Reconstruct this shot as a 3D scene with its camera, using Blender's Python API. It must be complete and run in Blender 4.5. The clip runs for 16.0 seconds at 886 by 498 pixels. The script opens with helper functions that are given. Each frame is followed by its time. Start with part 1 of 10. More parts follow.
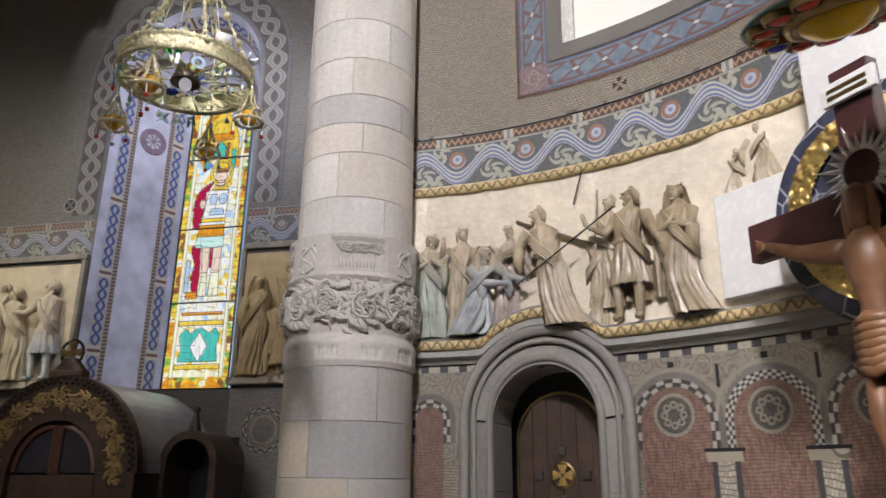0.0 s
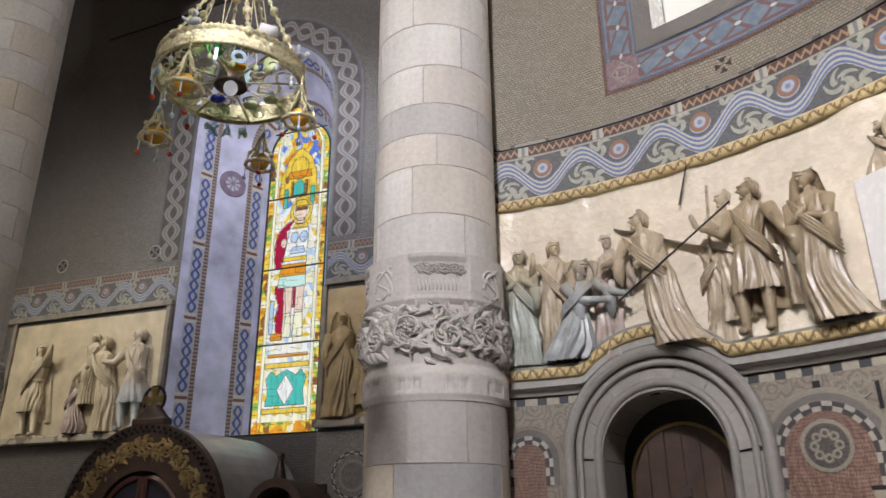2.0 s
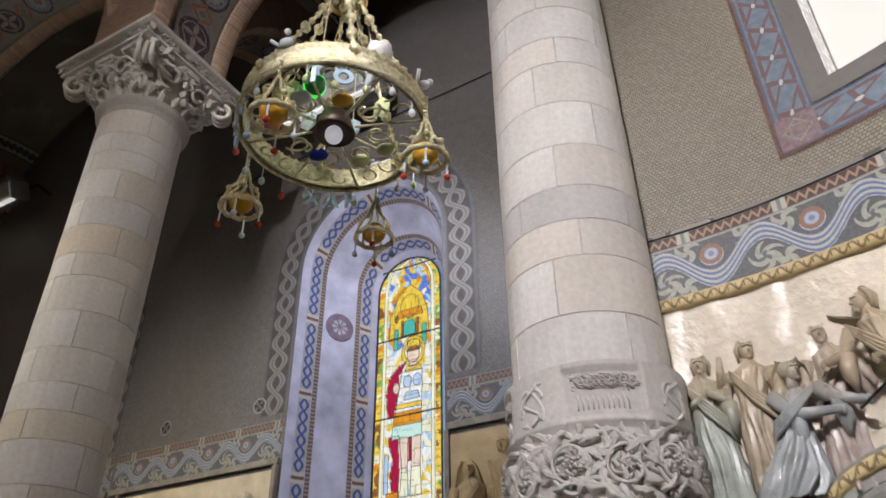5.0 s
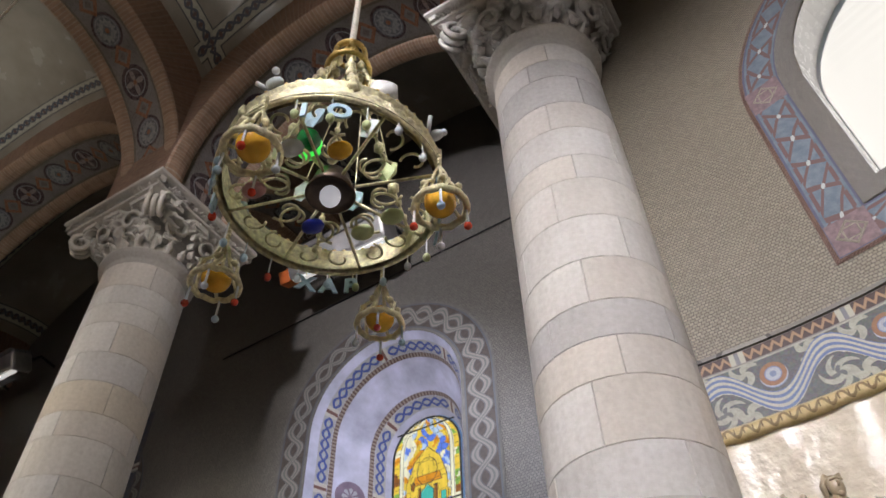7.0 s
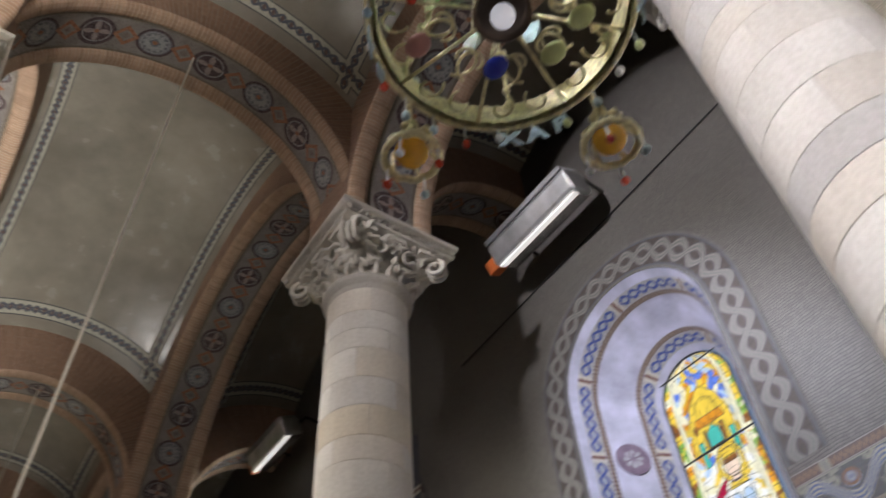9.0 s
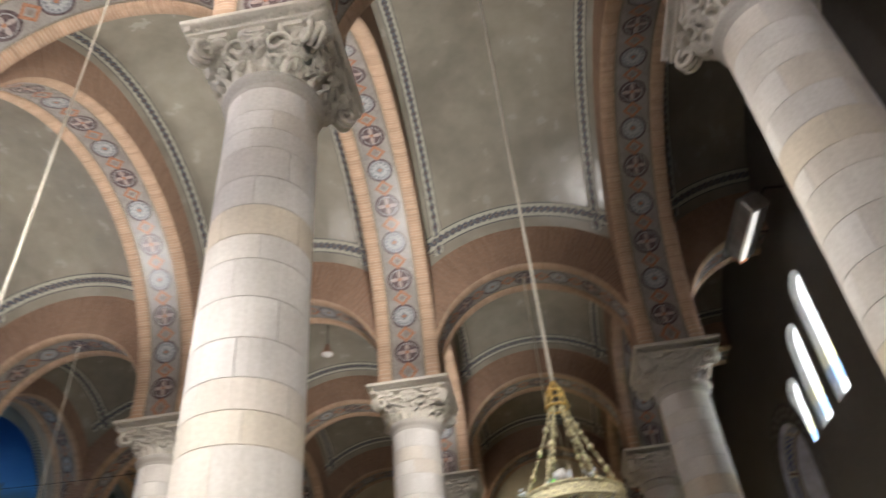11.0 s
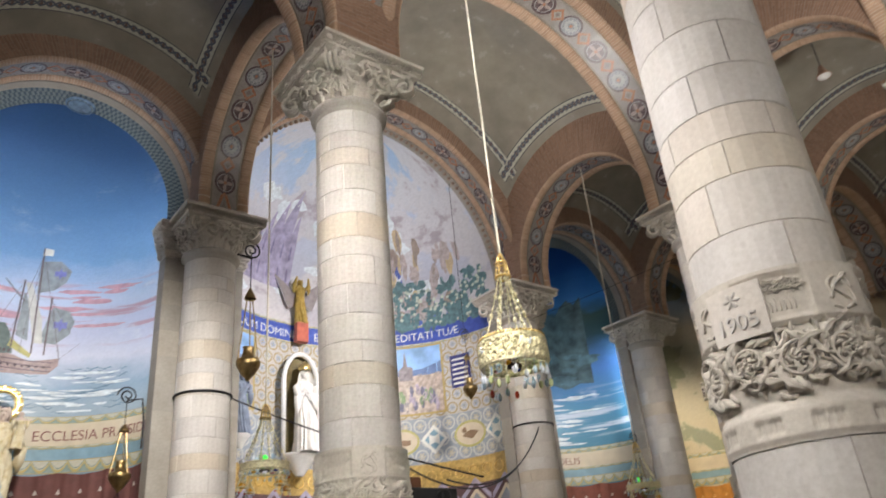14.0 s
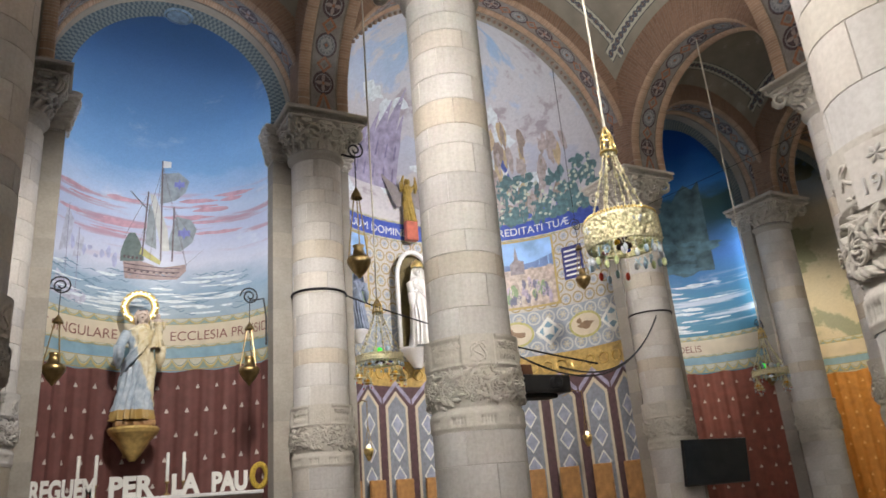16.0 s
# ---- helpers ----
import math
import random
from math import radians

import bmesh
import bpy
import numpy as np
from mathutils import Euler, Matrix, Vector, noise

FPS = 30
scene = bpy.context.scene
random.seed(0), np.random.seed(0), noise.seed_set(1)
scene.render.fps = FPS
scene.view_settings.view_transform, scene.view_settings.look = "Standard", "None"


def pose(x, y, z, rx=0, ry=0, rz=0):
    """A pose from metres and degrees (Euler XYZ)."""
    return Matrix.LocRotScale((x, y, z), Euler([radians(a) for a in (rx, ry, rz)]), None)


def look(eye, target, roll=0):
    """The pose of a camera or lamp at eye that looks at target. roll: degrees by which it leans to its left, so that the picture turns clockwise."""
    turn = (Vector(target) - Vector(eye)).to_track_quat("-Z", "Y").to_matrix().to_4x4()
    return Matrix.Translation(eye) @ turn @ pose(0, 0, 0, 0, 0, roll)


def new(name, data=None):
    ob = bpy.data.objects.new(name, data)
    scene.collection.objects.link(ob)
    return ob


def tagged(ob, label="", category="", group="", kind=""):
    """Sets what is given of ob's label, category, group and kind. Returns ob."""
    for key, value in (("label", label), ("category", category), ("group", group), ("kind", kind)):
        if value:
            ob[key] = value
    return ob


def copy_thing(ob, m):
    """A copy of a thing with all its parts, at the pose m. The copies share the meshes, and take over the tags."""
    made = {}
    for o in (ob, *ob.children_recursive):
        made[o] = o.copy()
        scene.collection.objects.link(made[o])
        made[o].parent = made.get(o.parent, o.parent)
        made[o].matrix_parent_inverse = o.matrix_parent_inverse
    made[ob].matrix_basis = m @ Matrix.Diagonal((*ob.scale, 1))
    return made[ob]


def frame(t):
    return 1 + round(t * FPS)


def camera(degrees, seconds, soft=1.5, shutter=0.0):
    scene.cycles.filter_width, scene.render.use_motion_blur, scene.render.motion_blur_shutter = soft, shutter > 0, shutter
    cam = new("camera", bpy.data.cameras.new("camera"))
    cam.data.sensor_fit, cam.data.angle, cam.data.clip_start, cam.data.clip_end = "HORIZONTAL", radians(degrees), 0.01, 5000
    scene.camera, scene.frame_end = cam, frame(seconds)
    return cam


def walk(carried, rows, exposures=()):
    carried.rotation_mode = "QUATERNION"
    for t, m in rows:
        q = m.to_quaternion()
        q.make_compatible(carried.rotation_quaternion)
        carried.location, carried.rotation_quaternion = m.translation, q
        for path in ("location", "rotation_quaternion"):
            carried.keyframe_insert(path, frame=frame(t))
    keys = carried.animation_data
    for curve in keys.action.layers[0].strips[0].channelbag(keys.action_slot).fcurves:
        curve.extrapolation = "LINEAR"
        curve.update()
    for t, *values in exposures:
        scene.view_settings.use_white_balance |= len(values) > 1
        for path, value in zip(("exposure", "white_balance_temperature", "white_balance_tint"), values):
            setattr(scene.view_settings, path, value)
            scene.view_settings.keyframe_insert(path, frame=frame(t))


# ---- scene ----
cam = camera(62.3, 16.0, shutter=0.5)
# seconds, eye, target, roll
PATH = [
    (0, (0.043, 0.053, 1.56), (-0.369, 1.914, 2.167), 0.5),
    (0.5, (-0.032, 0.19, 1.557), (-0.507, 2.029, 2.182), 0.2),
    (1, (-0.056, 0.345, 1.565), (-0.595, 2.16, 2.211), -0.1),
    (1.5, (-0.045, 0.528, 1.601), (-0.636, 2.315, 2.276), -0.3),
    (2, (-0.085, 0.645, 1.608), (-0.721, 2.405, 2.313), -0.5),
    (2.5, (-0.228, 0.813, 1.613), (-0.904, 2.546, 2.349), -0.6),
    (3, (-0.362, 0.946, 1.637), (-1.07, 2.65, 2.409), -0.9),
    (3.5, (-0.427, 1.073, 1.655), (-1.169, 2.736, 2.482), -1.1),
    (4, (-0.481, 1.269, 1.699), (-1.259, 2.868, 2.615), -0.9),
    (4.5, (-0.561, 1.395, 1.719), (-1.367, 2.931, 2.713), -0.6),
    (5, (-0.726, 1.517, 1.744), (-1.527, 2.991, 2.832), -0.8),
    (5.2, (-0.802, 1.575, 1.754), (-1.595, 3.026, 2.879), -0.8),
    (7.3, (-1.084, 2.124, 1.807), (-1.761, 3.271, 3.299), -2.2),
    (7.5, (-1.127, 2.184, 1.807), (-1.81, 3.303, 3.317), -2.6),
    (8, (-1.226, 2.314, 1.808), (-1.972, 3.364, 3.338), -3.6),
    (8.2, (-1.264, 2.357, 1.809), (-2.06, 3.377, 3.334), -4.0),
    (10.3, (-1.91, 2.451, 1.667), (-3.384, 2.729, 2.989), -5.7),
    (10.5, (-1.943, 2.466, 1.656), (-3.458, 2.625, 2.952), -5.5),
    (11, (-2.016, 2.528, 1.646), (-3.579, 2.38, 2.885), -5.6),
    (11.5, (-2.027, 2.568, 1.613), (-3.574, 2.131, 2.802), -5.7),
    (12, (-2.116, 2.558, 1.616), (-3.602, 1.862, 2.759), -5.7),
    (12.5, (-2.209, 2.485, 1.612), (-3.6, 1.555, 2.707), -5.0),
    (13, (-2.303, 2.45, 1.579), (-3.612, 1.348, 2.614), -5.4),
    (13.5, (-2.388, 2.504, 1.502), (-3.606, 1.242, 2.463), -5.4),
    (14, (-2.459, 2.548, 1.488), (-3.602, 1.159, 2.362), -5.5),
    (14.5, (-2.49, 2.559, 1.477), (-3.577, 1.082, 2.276), -5.3),
    (15, (-2.545, 2.521, 1.465), (-3.583, 0.977, 2.2), -5.2),
    (15.5, (-2.634, 2.419, 1.467), (-3.619, 0.818, 2.15), -4.9),
    (16, (-2.74, 2.322, 1.465), (-3.667, 0.672, 2.112), -4.7),
]
walk(cam, [(t, look(eye, target, roll)) for t, eye, target, roll in PATH], [(0.0, 0.0), (8.0, 0.0), (10.5, 0.64), (11.5, 0.54), (13.0, 0.36), (14.5, 0.2), (16.0, 0.12)])

# ---- world and lights ----
world = bpy.data.worlds.new("world")
scene.world = world
world.use_nodes = True
sky = world.node_tree.nodes.new("ShaderNodeTexSky")
sky.sky_type, sky.sun_disc = "NISHITA", False
sky.sun_elevation, sky.sun_rotation = radians(40), radians(150)
world.node_tree.links.new(sky.outputs[0], world.node_tree.nodes["Background"].inputs[0])
world.node_tree.nodes["Background"].inputs[1].default_value = 0.12

sun = new("sun", bpy.data.lights.new("sun", "SUN"))
sun.data.energy, sun.data.angle, sun.data.color = 4.5, radians(0.5), (1.0, 0.95, 0.88)
sun.matrix_world = look((0, 40, 40), (-5.4, 8, 4))


def add_spot(eye, target, watts, colour=(1.0, 0.93, 0.84), spread=120, size=0.4):
    """A spot lamp added at an assumed place, with no fixture of its own."""
    lamp = new("added_spot", bpy.data.lights.new("added_spot", "SPOT"))
    lamp.data.energy, lamp.data.color = watts * 2.4, colour
    lamp.data.spot_size, lamp.data.spot_blend, lamp.data.shadow_soft_size = radians(spread), 0.8, size
    lamp.matrix_world = look(eye, target)
    return lamp


# ---- plan: columns on a grid, axes of the building ----
ROW_X = {-1: -1.92, 0: -6.97, 1: -15.26, 2: -20.23, 3: -25.2, -2: 3.1}
ROW_Y = {-1: 5.55, 0: 0.40, 1: -4.75, 2: -9.90}
IMPOST, SPRING = 8.50, 8.95
WALL_Y, END_Y = 8.15, -10.30

COOL, WARM = (1.0, 0.965, 1.02), (1.0, 0.945, 0.90)
# added lamps without fixtures, placed to brighten relief, columns, vaults and apses
add_spot((-0.3, -4.2, 8.2), (0.2, 5.6, 3.2), 1850, COOL, 58)
add_spot((-2.6, -4.4, 8.2), (-1.9, 5.5, 4.8), 900, COOL, 40)
add_spot((-3.0, -4.6, 8.2), (-7.0, 2.0, 6.0), 250, COOL, 70)
add_spot((-2.9, -4.4, 8.4), (-4.3, 8.1, 8.4), 2600, COOL, 32)
add_spot((-2.4, 1.2, 7.2), (-7.2, 5.7, 5.4), 110, WARM, 56)
add_spot((-1.6, 1.0, 6.4), (-6.9, 0.4, 8.2), 190, WARM, 32)
add_spot((-2.2, 5.0, 7.2), (-7.0, 0.0, 3.4), 240, WARM, 60)
add_spot((-2.2, 1.0, 7.2), (-7.9, -4.75, 4.8), 1150, WARM, 66)
add_spot((-3.2, -2.6, 7.4), (-7.2, 0.2, 3.0), 430, WARM, 50)
add_spot((-4.4, -4.2, 8.4), (-4.4, -12.6, 3.2), 900, WARM, 62)
add_spot((-4.4, -8.6, 7.5), (-4.4, -12.6, 10.2), 130, COOL, 90)
add_spot((-11.1, -3.0, 9.0), (-11.1, -14.0, 4.5), 1450, WARM, 64)
add_spot((-11.1, -7.3, 8.0), (-11.1, -14.0, 9.0), 330, COOL, 114)
add_spot((-4.2, -0.2, 8.2), (-7.2, -10.2, 3.0), 420, WARM, 36)
add_spot((-11.1, 1.0, 8.0), (-12.0, -1.5, 13.0), 260, WARM, 160)
add_spot((-4.4, 0.2, 8.0), (-4.4, -1.5, 13.0), 330, WARM, 150)
add_spot((-1.2, 1.4, 6.6), (-6.9, 0.4, 2.5), 270, WARM, 32)
add_spot((-11.1, -6.4, 8.2), (-11.1, -6.8, 13.0), 180, WARM, 150)
add_spot((-17.7, 0.2, 8.0), (-17.7, -1.5, 13.0), 110, WARM, 160)
add_spot((-17.75, -4.5, 8.0), (-17.75, -12.6, 4.4), 560, WARM, 42)
add_spot((-22.7, -8.4, 7.5), (-22.7, -12.6, 4.5), 260, (1, 0.85, 0.6), 112)
add_spot((-21.5, 0.0, 8.6), (-26.0, 1.5, 5.0), 250, (1, 0.88, 0.68), 130)


def strip(x, y, z0, z1, turn, watts, colour=(0.92, 0.96, 1.0)):
    """A tall fluorescent strip hidden behind an apse pier."""
    lamp = new("strip_light", bpy.data.lights.new("strip_light", "AREA"))
    lamp.data.shape, lamp.data.size, lamp.data.size_y = "RECTANGLE", 0.06, z1 - z0
    lamp.data.energy, lamp.data.color = watts, colour
    lamp.matrix_world = pose(x, y, (z0 + z1) / 2, 90, 0, turn)
    return lamp


for x, w, z in ((-4.4, 24, 9.6), (-17.75, 26, 8.4)):
    strip(x - 2.0, END_Y - 0.42, 5.6, z, -140, w)
    strip(x + 2.0, END_Y - 0.42, 5.6, z, 140, w)
daylight = new("window_daylight", bpy.data.lights.new("window_daylight", "AREA"))
daylight.data.shape, daylight.data.size, daylight.data.size_y = "RECTANGLE", 3.2, 3.2
daylight.data.energy, daylight.data.color = 700, (0.93, 0.97, 1.0)
daylight.matrix_world = pose(-15.9, WALL_Y + 1.0, 8.6, -90, 0, 0)
# more added lamps, for the relief panel, chapel wall and far columns
add_spot((-9.4, 3.4, 7.8), (-7.9, 8.1, 3.0), 640, (1, 0.93, 0.82), 60, 1.6)
add_spot((-3.2, -4.0, 7.8), (1.5, 4.0, 2.2), 620, WARM, 30)
add_spot((-8.4, 2.6, 8.0), (-15.4, 0.0, 6.4), 620, WARM, 44)
add_spot((-8.6, -2.4, 8.0), (-15.3, -4.8, 6.0), 450, WARM, 40)
# bluish added lamp, stands in for the daylight glow in the window niche
add_spot((-4.3, 4.3, 7.8), (-5.2, 8.6, 5.6), 300, (0.93, 0.94, 1.1), 64)


# ---- materials ----
class Nodes:
    """A small writer of node materials."""

    def __init__(self, name, rough=0.7, metal=0.0, spec=0.5):
        self.mat = bpy.data.materials.new(name)
        self.mat.use_nodes = True
        self.tree = self.mat.node_tree
        self.bsdf = self.tree.nodes["Principled BSDF"]
        self.bsdf.inputs["Roughness"].default_value = rough
        self.bsdf.inputs["Metallic"].default_value = metal
        self.bsdf.inputs["Specular IOR Level"].default_value = spec
        self.coords = self.tree.nodes.new("ShaderNodeTexCoord")

    def put(self, socket, value):
        if isinstance(value, bpy.types.NodeSocket):
            self.tree.links.new(value, socket)
        elif isinstance(value, tuple) and len(value) == 3 and socket.type == "RGBA":
            socket.default_value = (*value, 1)
        else:
            socket.default_value = value

    def math(self, op, a, b=0.0, c=0.0):
        n = self.tree.nodes.new("ShaderNodeMath")
        n.operation = op
        for i, v in enumerate((a, b, c)):
            self.put(n.inputs[i], v)
        return n.outputs[0]

    def mix(self, fac, a, b, blend="MIX"):
        n = self.tree.nodes.new("ShaderNodeMix")
        n.data_type, n.blend_type = "RGBA", blend
        self.put(n.inputs[0], fac), self.put(n.inputs[6], a), self.put(n.inputs[7], b)
        return n.outputs[2]

    def ramp(self, fac, stops):
        n = self.tree.nodes.new("ShaderNodeValToRGB")
        el = n.color_ramp.elements
        while len(el) < len(stops):
            el.new(0.5)
        for e, (p, c) in zip(el, stops):
            e.position, e.color = p, (*c, 1)
        self.put(n.inputs[0], fac)
        return n.outputs[0]

    def step(self, v, lo, hi):
        n = self.tree.nodes.new("ShaderNodeMapRange")
        n.interpolation_type = "SMOOTHSTEP"
        self.put(n.inputs[0], v)
        n.inputs[1].default_value, n.inputs[2].default_value = lo, hi
        return n.outputs[0]

    def noise(self, scale, detail=4, vec=None, rough=0.55):
        n = self.tree.nodes.new("ShaderNodeTexNoise")
        n.inputs["Scale"].default_value, n.inputs["Detail"].default_value, n.inputs["Roughness"].default_value = scale, detail, rough
        self.put(n.inputs["Vector"], vec or self.coords.outputs["Object"])
        return n.outputs[0]

    def cells(self, scale, vec=None, feature="F1", out="Distance", rand=1.0):
        n = self.tree.nodes.new("ShaderNodeTexVoronoi")
        n.feature = feature
        n.inputs["Scale"].default_value, n.inputs["Randomness"].default_value = scale, rand
        self.put(n.inputs["Vector"], vec or self.coords.outputs["Object"])
        return n.outputs[out]

    def uv(self):
        n = self.tree.nodes.new("ShaderNodeSeparateXYZ")
        self.put(n.inputs[0], self.coords.outputs["UV"])
        return n.outputs[0], n.outputs[1]

    def xyz(self, which="Object"):
        n = self.tree.nodes.new("ShaderNodeSeparateXYZ")
        self.put(n.inputs[0], self.coords.outputs[which])
        return n.outputs

    def join(self, x, y, z=0.0):
        n = self.tree.nodes.new("ShaderNodeCombineXYZ")
        for i, v in enumerate((x, y, z)):
            self.put(n.inputs[i], v)
        return n.outputs[0]

    def each(self):
        return self.tree.nodes.new("ShaderNodeObjectInfo").outputs["Random"]

    def bump(self, height, dist=0.01, strength=0.6):
        n = self.tree.nodes.new("ShaderNodeBump")
        n.inputs["Distance"].default_value, n.inputs["Strength"].default_value = dist, strength
        self.put(n.inputs["Height"], height)
        self.put(self.bsdf.inputs["Normal"], n.outputs[0])

    def done(self, colour, rough=None):
        self.put(self.bsdf.inputs["Base Color"], colour)
        if rough is not None:
            self.put(self.bsdf.inputs["Roughness"], rough)
        return self.mat


def plain(name, colour, rough=0.6, metal=0.0, vary=0.25, scale=6.0, bump=0.004):
    n = Nodes(name, rough, metal)
    a = n.noise(scale, 5)
    b = n.noise(scale * 9, 3)
    dark = tuple(c * (1 - vary) for c in colour)
    light = tuple(min(1, c * (1 + vary)) for c in colour)
    col = n.ramp(a, [(0.3, dark), (0.7, light)])
    if bump:
        n.bump(n.math("ADD", n.math("MULTIPLY", b, 0.6), a), bump)
    return n.done(col, n.math("MULTIPLY_ADD", b, 0.25, rough - 0.12))


def stone_material(name, tones, rough=0.75, bump=0.004, smears=0.0):
    n = Nodes(name, rough)
    big, fine, pits = n.noise(1.3, 4), n.noise(28, 5), n.cells(60)
    own = n.each()
    col = n.ramp(n.math("FRACT", n.math("MULTIPLY", own, 7.31)), [(i / (len(tones) - 1), t) for i, t in enumerate(tones)])
    col = n.mix(0.55, col, n.ramp(big, [(0.25, (0.55, 0.53, 0.5)), (0.75, (1, 1, 1))]), "MULTIPLY")
    col = n.mix(0.5, col, n.ramp(fine, [(0.3, (0.72, 0.70, 0.68)), (0.65, (1, 1, 1))]), "MULTIPLY")
    smear = n.noise(0.8, 6, None, 0.65) if smears else None
    if smears:
        col = n.mix(n.math("MULTIPLY", n.step(smear, 0.52, 0.66), smears), col, (0.36, 0.345, 0.335))
    n.bump(n.math("ADD", fine, n.math("MULTIPLY", n.step(pits, 0.0, 0.25), 0.5)), bump)
    return n.done(col)


STONE = stone_material("column_stone", [(0.69, 0.665, 0.63), (0.72, 0.695, 0.66), (0.71, 0.675, 0.62), (0.73, 0.71, 0.68), (0.64, 0.615, 0.59), (0.71, 0.655, 0.58), (0.71, 0.685, 0.65)], 0.75, 0.004, 0.35)
GREY_COURSE = stone_material("grey_course_stone", [(0.50, 0.485, 0.47), (0.56, 0.54, 0.525), (0.62, 0.60, 0.58), (0.47, 0.455, 0.445)], 0.75, 0.006, 0.7)
TAN_COURSE = stone_material("tan_course_stone", [(0.66, 0.58, 0.47), (0.69, 0.62, 0.51), (0.70, 0.65, 0.56)], 0.75, 0.004, 0.25)
LOWER_STONE = stone_material("lower_stone", [(0.44, 0.43, 0.42), (0.50, 0.44, 0.34), (0.36, 0.355, 0.355), (0.47, 0.455, 0.43), (0.52, 0.50, 0.47)], 0.6, 0.008)
MORTAR = plain("mortar", (0.50, 0.47, 0.43), 0.9)
CARVED = stone_material("carved_stone", [(0.62, 0.60, 0.57), (0.59, 0.56, 0.52)])
CREAM_CARVED = stone_material("cream_carved_stone", [(0.70, 0.66, 0.58), (0.67, 0.63, 0.56)])
CAPITAL = stone_material("capital_stone", [(0.52, 0.49, 0.44), (0.56, 0.53, 0.48)])
PIER = stone_material("pier_stone", [(0.40, 0.37, 0.32), (0.34, 0.32, 0.29), (0.44, 0.40, 0.34)])


def brick_material(name, one, two, joint):
    n = Nodes(name, 0.8)
    u, v = n.uv()
    b = n.tree.nodes.new("ShaderNodeTexBrick")
    b.inputs["Scale"].default_value = 1.0
    b.inputs["Brick Width"].default_value, b.inputs["Row Height"].default_value, b.inputs["Mortar Size"].default_value = 0.32, 0.06, 0.006
    n.put(b.inputs["Vector"], n.join(v, u))
    b.inputs["Color1"].default_value, b.inputs["Color2"].default_value, b.inputs["Mortar"].default_value = (*one, 1), (*two, 1), (*joint, 1)
    grain = n.noise(14, 5)
    n.bump(n.math("ADD", n.math("MULTIPLY", b.outputs[1], -1.0), grain), 0.006)
    return n.done(n.mix(0.4, b.outputs[0], n.ramp(grain, [(0.3, (0.5, 0.5, 0.5)), (0.7, (1, 1, 1))]), "MULTIPLY"))


def soffit_material():
    """Painted arch soffit: medallions with quatrefoils or stars in a chain, pairs of red lozenges between; u in metres along, v 0 to 1 across."""
    n = Nodes("painted_soffit", 0.3)
    u, v = n.uv()
    s = n.math("DIVIDE", u, 0.80)
    du = n.math("MULTIPLY", n.math("SUBTRACT", n.math("FRACT", s), 0.5), 1.18)
    dv = n.math("SUBTRACT", v, 0.5)
    r = n.math("SQRT", n.math("ADD", n.math("POWER", du, 2.0), n.math("POWER", dv, 2.0)))
    ang = n.math("ARCTAN2", dv, du)
    odd = n.math("GREATER_THAN", n.math("FRACT", n.math("MULTIPLY", n.math("FLOOR", s), 0.5)), 0.25)
    petals = n.math("COSINE", n.math("MULTIPLY", ang, 4.0))
    tiny = n.math("COSINE", n.math("MULTIPLY", ang, 12.0))
    disc = n.math("LESS_THAN", r, 0.36)
    ring = n.math("LESS_THAN", n.math("ABSOLUTE", n.math("SUBTRACT", r, 0.355)), 0.028)
    ring2 = n.math("LESS_THAN", n.math("ABSOLUTE", n.math("SUBTRACT", r, 0.285)), 0.012)
    cross = n.math("LESS_THAN", r, n.math("MULTIPLY_ADD", petals, 0.11, 0.16))
    square = n.math("ADD", n.math("ABSOLUTE", du), n.math("ABSOLUTE", dv))
    star = n.math("MULTIPLY", n.math("LESS_THAN", r, n.math("MULTIPLY_ADD", tiny, 0.03, 0.23)), n.math("GREATER_THAN", square, 0.13))
    eye = n.math("LESS_THAN", r, 0.055)
    du2 = n.math("MULTIPLY", n.math("SUBTRACT", n.math("FRACT", n.math("ADD", s, 0.5)), 0.5), 1.18)
    loz = n.math("ADD", n.math("ABSOLUTE", du2), n.math("MULTIPLY", n.math("ABSOLUTE", dv), 0.95))
    red = n.math("LESS_THAN", n.math("ABSOLUTE", n.math("SUBTRACT", loz, 0.215)), 0.055)
    loz_in = n.math("LESS_THAN", loz, 0.09)
    grain = n.noise(40, 4)
    wear = n.noise(5, 5)
    base = n.ramp(n.noise(3, 4), [(0.3, (0.20, 0.185, 0.17)), (0.7, (0.31, 0.29, 0.265))])
    light = n.ramp(grain, [(0.3, (0.26, 0.27, 0.29)), (0.7, (0.42, 0.42, 0.41))])
    rust = n.ramp(grain, [(0.3, (0.26, 0.11, 0.06)), (0.7, (0.40, 0.19, 0.11))])
    dark = n.ramp(grain, [(0.3, (0.055, 0.04, 0.045)), (0.7, (0.12, 0.08, 0.08))])
    slate = n.ramp(grain, [(0.3, (0.13, 0.14, 0.16)), (0.7, (0.22, 0.23, 0.25))])
    inner = n.mix(odd, n.mix(cross, dark, n.mix(0.35, light, rust)), n.mix(star, slate, light))
    col = n.mix(disc, base, inner)
    col = n.mix(n.math("MULTIPLY", ring2, 1.0), col, light)
    col = n.mix(ring, col, dark)
    col = n.mix(eye, col, rust)
    col = n.mix(red, col, rust)
    col = n.mix(loz_in, col, (0.20, 0.17, 0.15))
    edge = n.math("ABSOLUTE", dv)
    col = n.mix(n.math("GREATER_THAN", edge, 0.44), col, (0.20, 0.17, 0.13))
    col = n.mix(n.math("MULTIPLY", n.step(wear, 0.58, 0.75), 0.45), col, (0.33, 0.31, 0.28))
    n.bump(n.cells(90), 0.003, 0.4)
